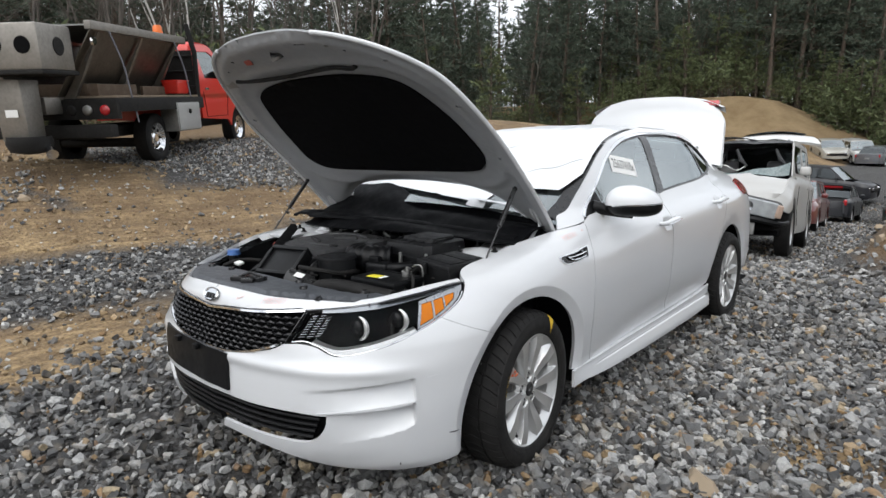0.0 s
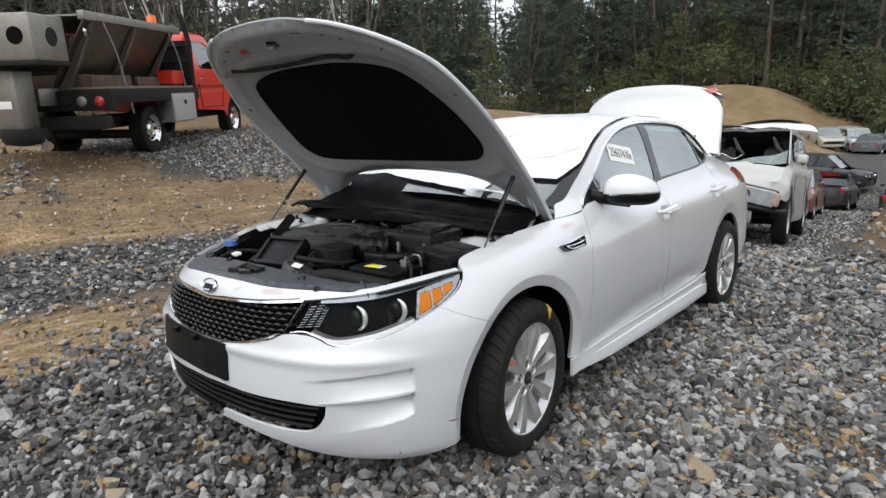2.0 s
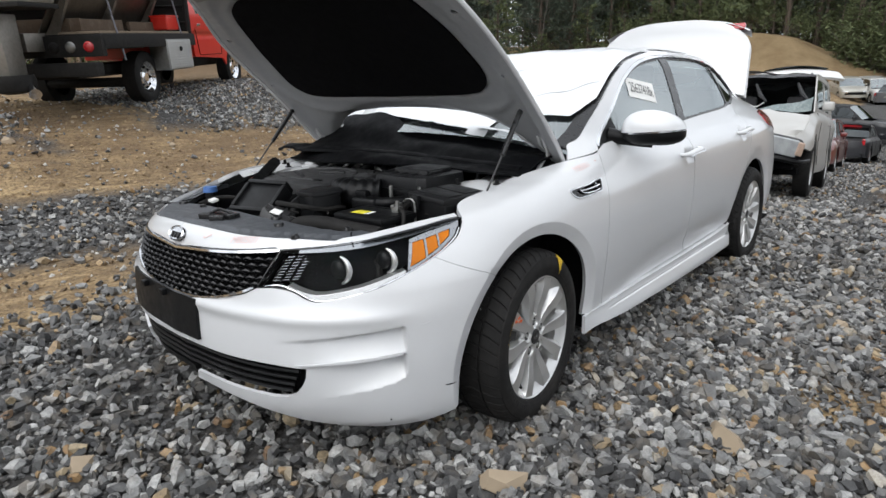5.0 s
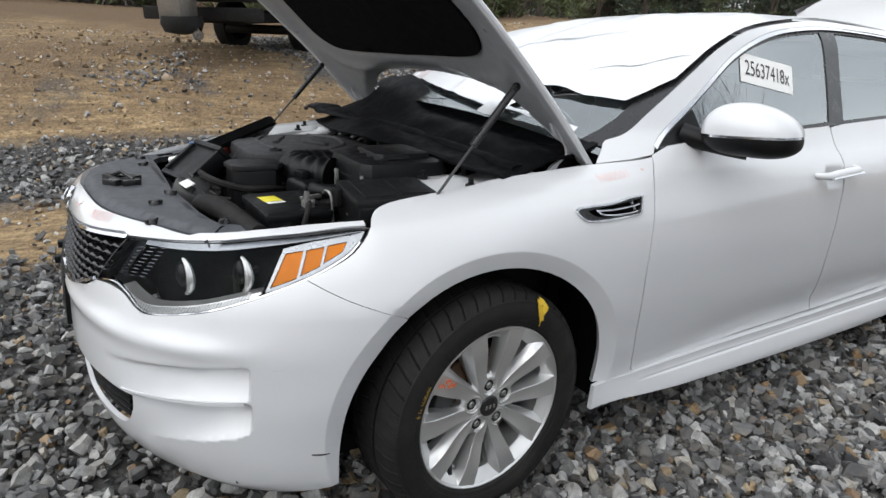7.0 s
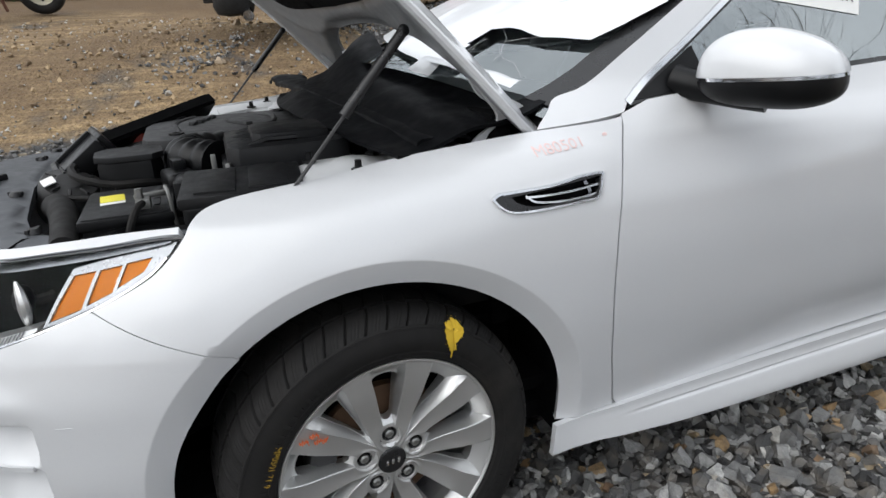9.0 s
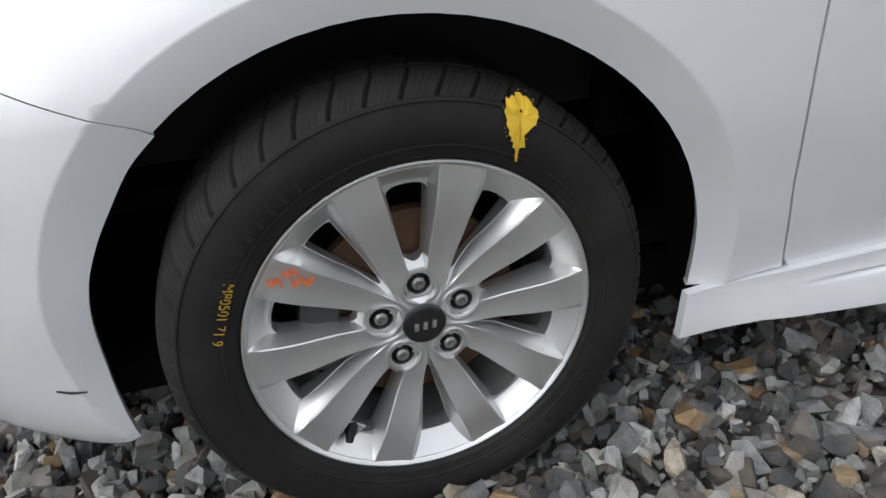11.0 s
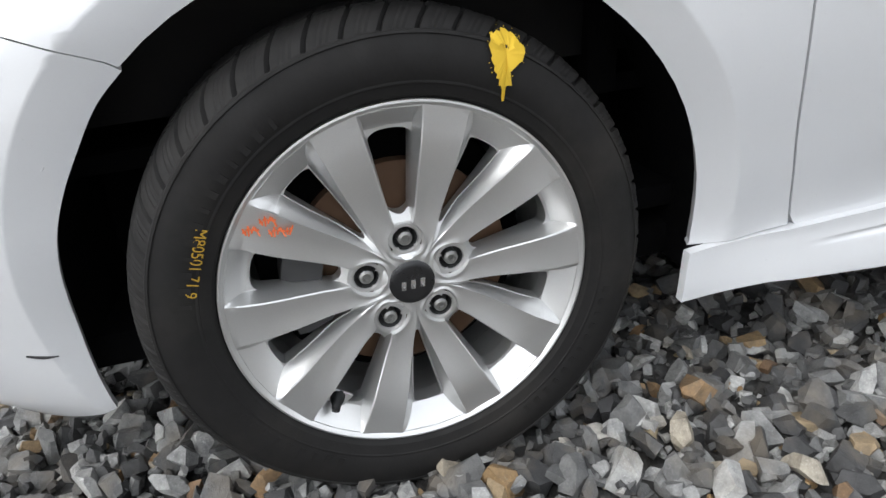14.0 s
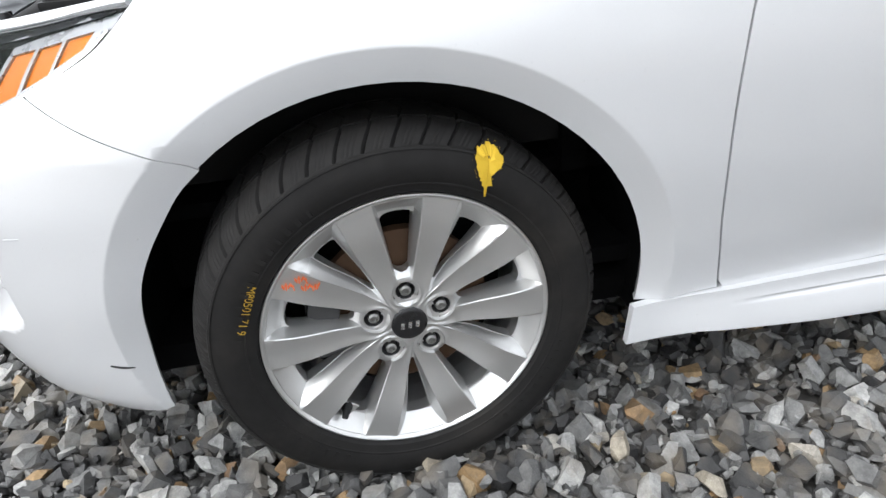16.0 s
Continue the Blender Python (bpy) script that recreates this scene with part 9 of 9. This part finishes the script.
def bare(seed, height, birch, label, forks=1):
    rng = random.Random(seed)
    t = thing("bare_tree", label, "tree", "woods behind the yard")
    trunk, twigs = Mesh(), Mesh()

    def grow(at, d, length, r, level):
        pts = wander(rng, at, d, length, 6 if level < 2 else 5 - level, 0.05 + 0.06 * level, 0.03 if level else 0.0)
        (trunk if level == 0 else twigs).limb(pts, r, r * (0.35 if level < 2 else 0.2), 7 if level == 0 else 5 if level == 1 else 3)
        if level >= 3:
            return
        n = (int(8 + height * 0.8), 5, 3)[level]
        for k in range(n):
            u = rng.uniform(0.28 if level == 0 else 0.2, 1.0)
            m = len(pts) - 1
            i = min(m - 1, int(u * m))
            b = pts[i] + (pts[i + 1] - pts[i]) * (u * m - i)
            a = rng.uniform(0, 6.28)
            e = (pts[i + 1] - pts[i]).normalized()
            w = (e * rng.uniform(0.5, 1.0) + Vector((math.cos(a), math.sin(a), rng.uniform(-0.1, 0.5))) * 0.8).normalized()
            grow(b, w, length * rng.uniform(0.22, 0.42) * (1.15 - 0.5 * u), r * 0.26 * (1.2 - 0.6 * u), level + 1)
    for k in range(forks):
        grow(Vector((0.12 * k, 0.1 * k, -0.3)), Vector((rng.gauss(0, 0.07 * forks), rng.gauss(0, 0.07 * forks), 1)), height * rng.uniform(0.85, 1.0), 0.0032 * height + 0.010, 0)
    m = BARK_BIRCH if birch else BARK_GREY
    trunk.ob("trunk", m, t, "white trunk" if birch else "grey trunk and limbs")
    twigs.ob("twig_crown", BARK_GREY, t, "fine bare twigs")
    return t


def shrub(seed, height, label, green):
    rng = random.Random(seed)
    t = thing("shrub", label, "shrub", "undergrowth along the woods")
    stems, crown = Mesh(), Mesh()
    for k in range(22):
        a = rng.uniform(0, 6.28)
        pts = wander(rng, Vector((rng.gauss(0, 0.35), rng.gauss(0, 0.35), -0.1)), Vector((math.cos(a) * 0.5, math.sin(a) * 0.5, 1)), height * rng.uniform(0.5, 1.1), 5, 0.14)
        stems.limb(pts, 0.014, 0.003, 3)
        for q in range(7 if not green else 26):
            b = pts[rng.randint(1, 5)] + Vector((rng.gauss(0, 0.14), rng.gauss(0, 0.14), rng.gauss(0, 0.14)))
            crown.tuft(b, Vector((rng.gauss(0, 1), rng.gauss(0, 1), 0.6)), 0.26 if green else 0.12, rng, 3 if green else 2)
    stems.ob("undergrowth_stem", BARK_GREY, t, "thin grey stems")
    crown.ob("foliage", NEEDLE_Y if green else DRY, t, "green needles" if green else "dry brown leaves")
    return t


PINES = [pine(11, 17, 4.5, 3.4, NEEDLE, "tall dark green pine with bare lower trunk"), pine(12, 15, 2.2, 3.0, NEEDLE, "dark green pine with a broad crown"), pine(13, 19, 7.5, 3.0, NEEDLE, "tall pine with a high crown and bare trunk"), pine(14, 6.5, 0.5, 1.9, NEEDLE_Y, "young yellow-green bushy pine", 0.30, 1.3)]
BARES = [bare(21, 12, True, "slender white birch without leaves"), bare(22, 13, False, "bare grey hardwood tree"), bare(23, 10, False, "thin bare grey double-stemmed sapling", 2), bare(24, 11, True, "leaning white birch without leaves", 2)]
SHRUBS = [shrub(31, 1.5, "low shrub with dry brown leaves", False), shrub(32, 1.7, "low green pine shrub", True)]
rng = random.Random(77)


def plant(kind, x, y, scale=1.0, used=set()):
    z = float(ground_height(np.array([x]), np.array([y]))[0])
    m = Matrix.Translation((x, y, z)) @ pose(0, 0, 0, rng.gauss(0, 1.5), rng.gauss(0, 1.5), rng.uniform(0, 360)) @ Matrix.Scale(scale, 4)
    if kind not in used:
        used.add(kind)
        kind.matrix_basis = m
        return kind
    keep = kind.scale.copy()
    kind.scale = (1, 1, 1)
    c = copy_thing(kind, m)
    kind.scale = keep
    c.matrix_basis = m
    return c


# the edge of the woods, seen from the lane: bearings from the camera's first stand, in degrees from +Y towards -X
def at_bearing(deg, dist):
    return 2.2 - math.sin(radians(deg)) * dist, -2.1 + math.cos(radians(deg)) * dist


for k in range(210):
    deg = rng.uniform(1.5, 104)
    depth = rng.uniform(0, 1)
    if deg < 46:
        dist = 70 + 22 * depth if deg < 21 else 62 + 24 * depth if deg < 34 else 42 + 34 * depth
        kinds = [PINES[0], PINES[1], PINES[2], PINES[1]] if rng.random() < 0.82 else BARES[:3]
    else:
        dist = 21 + 32 * depth
        kinds = [PINES[0], PINES[1]] if depth > 0.45 and rng.random() < 0.35 else [BARES[2], BARES[1], BARES[1], BARES[2], BARES[3], BARES[1]]
    x, y = at_bearing(deg, dist)
    plant(rng.choice(kinds), x, y, rng.uniform(0.75, 1.2))
# the thick back rows, too far to tell one tree from the next
FAR = pine(15, 16, 2.5, 3.2, NEEDLE, "dark pine", 0.85, 0.32)
far_v, far_f = {"trunk": [], "crown": []}, {"trunk": [], "crown": []}
for k in range(300):
    deg = rng.uniform(1, 106)
    x, y = at_bearing(deg, rng.uniform(76 if deg < 34 else 66, 112) if deg < 46 else rng.uniform(54, 92))
    z = float(ground_height(np.array([x]), np.array([y]))[0])
    a, sc = rng.uniform(0, 6.28), rng.uniform(0.7, 1.15)
    turn = np.array([[math.cos(a), math.sin(a), 0], [-math.sin(a), math.cos(a), 0], [0, 0, 1]])
    for q in FAR.children:
        key = "trunk" if q.name.startswith("trunk") else "crown"
        me = q.data
        co = np.empty(len(me.vertices) * 3)
        me.vertices.foreach_get("co", co)
        idx = np.empty(len(me.loops), np.int32)
        me.loops.foreach_get("vertex_index", idx)
        base = sum(len(p) for p in far_v[key])
        far_v[key].append(co.reshape(-1, 3) @ turn * sc + (x, y, z))
        far_f[key].append(idx.reshape(-1, 4) + base)
for q in list(FAR.children):
    bpy.data.objects.remove(q)
bpy.data.objects.remove(FAR)
for key, mat, lab in (("trunk", BARK_PINE, "dark trunks of the far woods"), ("crown", NEEDLE, "dark green needle crowns of the far woods")):
    V, F = np.concatenate(far_v[key]), np.concatenate(far_f[key])
    me = bpy.data.meshes.new("far_woods")
    me.vertices.add(len(V))
    me.vertices.foreach_set("co", V.ravel())
    me.loops.add(F.size)
    me.loops.foreach_set("vertex_index", F.ravel().astype(np.int32))
    me.polygons.add(len(F))
    me.polygons.foreach_set("loop_start", np.arange(0, F.size, 4, dtype=np.int32))
    me.update(calc_edges=True)
    me.materials.append(mat)
    tagged(new("far_woods", me), lab, "woods", kind="stuff")
for k in range(120):
    deg = rng.uniform(1.5, 100)
    x, y = at_bearing(deg, (rng.uniform(66, 72) if deg < 21 else rng.uniform(62, 70) if deg < 34 else rng.uniform(38, 48)) if deg < 46 else rng.uniform(19, 30))
    plant(rng.choice(SHRUBS) if rng.random() < 0.7 or deg > 46 else PINES[3], x, y, rng.uniform(0.8, 1.5))
# young pines and brush on the hill's flank
for k in range(38):
    u = k / 37
    plant(PINES[3] if k % 4 != 3 else SHRUBS[k % 2], -10.5 + 13.0 * u ** 0.8 + rng.uniform(-0.6, 0.6), 66.0 - 8.0 * min(1.0, 1.5 * u) + rng.uniform(-1.0, 2.5), rng.uniform(0.75, 1.1) if k % 4 != 3 else rng.uniform(1.6, 2.4))
# the thick edge of the woods behind the hill
for k in range(50):
    x, y = at_bearing(rng.uniform(3, 34), rng.uniform(68, 86))
    plant(PINES[rng.choice((0, 1, 1))], x, y, rng.uniform(0.85, 1.2))
for k in range(30):
    x, y = at_bearing(12 + 24 * k / 29, rng.uniform(67, 73))
    plant(PINES[3] if k % 3 else SHRUBS[1], x, y, rng.uniform(0.7, 1.1) if k % 3 else rng.uniform(1.5, 2.2))
# trees behind the camera, mirrored in the windows
for k in range(34):
    x, y = 10 + rng.uniform(0, 22), rng.uniform(-14, 30)
    plant(rng.choice([BARES[1], BARES[1], BARES[2], BARES[0]]), x, y, rng.uniform(0.7, 1.0))
for k in range(16):
    x, y = at_bearing(rng.uniform(-50, -19), rng.uniform(14, 30))
    plant(rng.choice([BARES[1], BARES[1], BARES[2]]), x, y, rng.uniform(0.9, 1.3))
for k in range(12):
    x, y = at_bearing(rng.uniform(-62, -22), rng.uniform(9, 17))
    plant(rng.choice([BARES[1], BARES[2]]), x, y, rng.uniform(0.8, 1.1))
# far pines out of view, added to close the horizon on this side
for k in range(44):
    plant(PINES[rng.choice((0, 1, 1))], 46 + rng.uniform(0, 16), rng.uniform(-30, 50), rng.uniform(0.7, 0.95))
for k in range(26):
    a = rng.uniform(150, 250)
    x, y = at_bearing(a, rng.uniform(26, 45))
    plant(rng.choice([BARES[1], PINES[0], PINES[1]]), x, y, rng.uniform(0.8, 1.1))

# ---- crushed stone ----


def rock_shapes(count, seed, cuts=8, weld=0.10):
    """Broken slabs: blocks cut by random planes into large flat faces."""
    rng = np.random.default_rng(seed)
    shapes = []
    for _ in range(count):
        b = bmesh.new()
        flat = np.array((1.0, rng.uniform(0.6, 0.92), rng.uniform(0.36, 0.66)))
        bmesh.ops.create_cube(b, size=2.0)
        for p in rng.normal(size=(cuts, 3)) * (1, 1, 0.75):
            n = Vector(p).normalized()
            bmesh.ops.bisect_plane(b, geom=b.verts[:] + b.edges[:] + b.faces[:], plane_co=n * rng.uniform(0.62, 0.95), plane_no=n, clear_outer=True)
            rim_ = [e for e in b.edges if e.is_boundary]
            if rim_:
                bmesh.ops.holes_fill(b, edges=rim_)
        bmesh.ops.remove_doubles(b, verts=b.verts, dist=weld)
        for v in b.verts:
            v.co = Vector(tuple(np.array(v.co) * flat * rng.uniform(0.97, 1.03)))
        bmesh.ops.triangulate(b, faces=b.faces)
        bmesh.ops.recalc_face_normals(b, faces=b.faces)
        b.verts.index_update()
        shapes.append((np.array([v.co[:] for v in b.verts]), np.array([[v.index for v in f.verts] for f in b.faces])))
        b.free()
    return shapes


ROCKS = rock_shapes(36, 4)
CHIPS = rock_shapes(12, 8, 4, 0.2)


def scatter(name, label, xy, size, seed, sink=0.35, spread=0.03, material=None, shapes=ROCKS):
    rng = np.random.default_rng(seed)
    n = len(xy)
    z = ground_height(xy[:, 0], xy[:, 1])
    sizes = 0.80 * size * np.clip(rng.lognormal(-0.1, 0.48, n), 0.3, 1.9)
    q = rng.normal(size=(n, 4)) * (1, 0.45, 0.45, 1)
    q /= np.linalg.norm(q, axis=1, keepdims=True)
    w, x, y, zq = q.T
    R = np.stack([np.stack([1 - 2 * (y * y + zq * zq), 2 * (x * y - zq * w), 2 * (x * zq + y * w)], -1),
                  np.stack([2 * (x * y + zq * w), 1 - 2 * (x * x + zq * zq), 2 * (y * zq - x * w)], -1),
                  np.stack([2 * (x * zq - y * w), 2 * (y * zq + x * w), 1 - 2 * (x * x + y * y)], -1)], 1)
    lift = rng.uniform(-0.2, 1.0, n) * spread + sizes * (0.55 - sink)
    kind = rng.integers(0, len(shapes), n)
    V, F, base = [], [], 0
    for k, (v, f) in enumerate(shapes):
        idx = np.where(kind == k)[0]
        if not len(idx):
            continue
        P = np.einsum("nij,vj->nvi", R[idx], v) * sizes[idx, None, None]
        P += np.stack([xy[idx, 0], xy[idx, 1], z[idx] + lift[idx]], -1)[:, None, :]
        V.append(P.reshape(-1, 3))
        F.append((f[None] + (base + np.arange(len(idx)) * len(v))[:, None, None]).reshape(-1, 3))
        base += len(idx) * len(v)
    V, F = np.concatenate(V), np.concatenate(F)
    me = bpy.data.meshes.new(name)
    me.vertices.add(len(V))
    me.vertices.foreach_set("co", V.ravel())
    me.loops.add(F.size)
    me.loops.foreach_set("vertex_index", F.ravel().astype(np.int32))
    me.polygons.add(len(F))
    me.polygons.foreach_set("loop_start", np.arange(0, F.size, 3, dtype=np.int32))
    me.polygons.foreach_set("use_smooth", np.zeros(len(F), bool))
    me.update(calc_edges=True)
    me.validate()
    me.materials.append(material or STONE)
    ob = new(name, me)
    return tagged(ob, label, "gravel", kind="stuff")


def spots(x0, x1, y0, y1, per_m2, seed, keep=None):
    rng = np.random.default_rng(seed)
    n = int((x1 - x0) * (y1 - y0) * per_m2)
    p = np.stack([rng.uniform(x0, x1, n), rng.uniform(y0, y1, n)], -1)
    if keep is not None:
        p = p[rng.uniform(size=n) < keep(p[:, 0], p[:, 1])]
    return p


def off_track(x, y):
    """Fewer stones on the tan wheel track beside the car and on bare dirt."""
    wob = 0.35 * np.sin(x * 1.1 + y * 0.9) + 0.2 * np.sin(x * 2.7 - y * 2.1)
    half = np.interp(y, [-1.0, 0.2, 1.2], [0.78, 0.32, 0.05])
    track = np.exp(-((x + 2.55 + 0.3 * np.clip(y + 1, 0, 1.5) + wob * 0.3) / half) ** 4)
    bank = step(-4.15, -4.5, x + 0.4 * wob)
    return np.clip(1 - 0.93 * track - 0.95 * bank, 0.03, 1)


def off_heap(x, y):
    """Few stones on the brown heap beside the lane."""
    return 1 - 0.9 * step(0.95, 1.35, x + 0.2 * np.sin(y * 2.1)) * step(4.6, 5.6, y)


def on_patch(x, y):
    """The dumped gravel beside the truck, ragged at its rim."""
    r = np.hypot((x + 7.9 - 0.3 * (y - 3.6)) / 2.1, (y - 3.6) / 1.75) + 0.12 * np.sin(3.1 * x + 1.7 * y) + 0.08 * np.sin(6.3 * y - 2.2 * x)
    return np.clip((1.05 - r) / 0.16, 0.02, 1)


def on_strip(x, y):
    """A thin scatter of gravel on the dirt before the truck."""
    r = np.hypot((x + 6.5 + 0.5 * (y - 0.1)) / 0.75, (y - 0.1) / 0.75) + 0.2 * np.sin(7.7 * y + 5.1 * x)
    return np.clip((1.1 - r) / 0.6, 0.0, 1)


def off_spot(x, y):
    """A small bare spot of brown dirt beside the sedan, and none where its underbody hides the ground."""
    r = np.hypot((x - 1.85) / 0.26, (y - 0.78) / 0.24) + 0.2 * np.sin(9 * x + 7 * y)
    return (1 - 0.85 * step(1.1, 0.8, r)) * np.where((x < 0.35) & (y > -0.5), 0.0, 1.0)


near = np.vstack([spots(-0.3, 2.6, -1.6, 3.2, 1250, 1, off_spot), spots(0.5, 2.2, -0.9, 2.0, 1250, 21, off_spot)])
gravel_near = scatter("gravel", "grey broken crushed stone round the front wheel", near, 0.0205, 11, 0.25, 0.024)
front = spots(-3.6, 2.8, -3.2, -1.6, 800, 2, off_track)
front = np.vstack([front, spots(-3.6, -0.3, -1.6, 3.4, 620, 3, off_track)])
scatter("gravel", "grey crushed stone before and beside the sedan", front, 0.0235, 12, 0.3, 0.02)
side_r = np.vstack([spots(2.6, 4.6, -2.0, 5.0, 450, 4), spots(0.2, 3.6, 3.2, 7.5, 620, 5, off_heap), spots(-1.2, 3.2, 7.5, 14, 300, 6, off_heap), spots(-2.5, 2.5, 14, 34, 120, 16)])
scatter("gravel", "grey crushed stone on the lane", side_r, 0.028, 13, 0.3, 0.02)
strip = np.vstack([spots(-5.4, -3.6, -3.5, 6, 480, 7, off_track), spots(-10.4, -5.7, 1.5, 5.9, 620, 8, on_patch), spots(-7.6, -5.4, -1.2, 1.2, 200, 18, on_strip), spots(-7.4, -5.2, -2, 4, 12, 9)])
scatter("gravel", "grey stones strewn on the dirt bank", strip, 0.022, 14, 0.3, 0.015)
big = np.vstack([spots(1.2, 3.2, 5.0, 10, 10, 10), spots(2.5, 3.6, 0.8, 5.0, 12, 13), spots(-8.5, -5.0, -1, 5, 1.2, 11), spots(-4.5, 2, -3, 3, 0.8, 12, off_track)])
BOULDER = plastic("tan_stone", (0.34, 0.27, 0.19), 0.9, 30, 0.35, 0.6)
scatter("loose_stone", "tan rounded stones in the gravel", big, 0.045, 15, 0.3, 0.01, BOULDER)


CLOD = leaves("dirt_clods", (0.10, 0.062, 0.030), (0.40, 0.29, 0.165))
CHIP = leaves("pale_stone_chips", (0.26, 0.25, 0.23), (0.55, 0.53, 0.49))
scatter("dirt_clod", "brown clods of dirt on the bank and the wheel track", np.vstack([spots(-10.5, -4.2, -4.0, 9.0, 30, 31), spots(-3.4, -1.6, -3.2, 1.0, 26, 32)]), 0.022, 33, 0.4, 0.006, CLOD, CHIPS)
scatter("stone_chip", "pale stone chips strewn over the dirt", np.vstack([spots(-10.5, -4.2, -4.0, 9.0, 18, 34), spots(-3.4, -1.6, -3.2, 1.0, 25, 35)]), 0.014, 36, 0.3, 0.004, CHIP, CHIPS)
scatter("gravel_chip", "small dark chips between the crushed stones", np.vstack([spots(0.4, 2.3, -1.0, 2.2, 1500, 41), spots(-1.5, 2.4, -2.6, -1.0, 700, 42)]), 0.010, 43, 0.2, 0.012, None, CHIPS)


def ragged(x, y):
    """A stone cover that thins out unevenly away from the lane."""
    far = np.maximum(np.maximum(x - 3.6, -3.4 - x), np.maximum(-3.0 - y, y - 9.0))
    return np.clip(1 - (far + 0.5 * np.sin(1.7 * x + 0.6 * y) + 0.4 * np.sin(2.3 * y - 0.8 * x)) / 2.6, 0, 1) ** 1.5


edge = spots(-3.6, 7.0, -7.0, 12.0, 190, 51, ragged)
edge = edge[(edge[:, 0] > 2.8) | (edge[:, 1] < -2.6)]
scatter("gravel", "grey crushed stone thinning out at the lane's edge", edge, 0.026, 52, 0.3, 0.015)
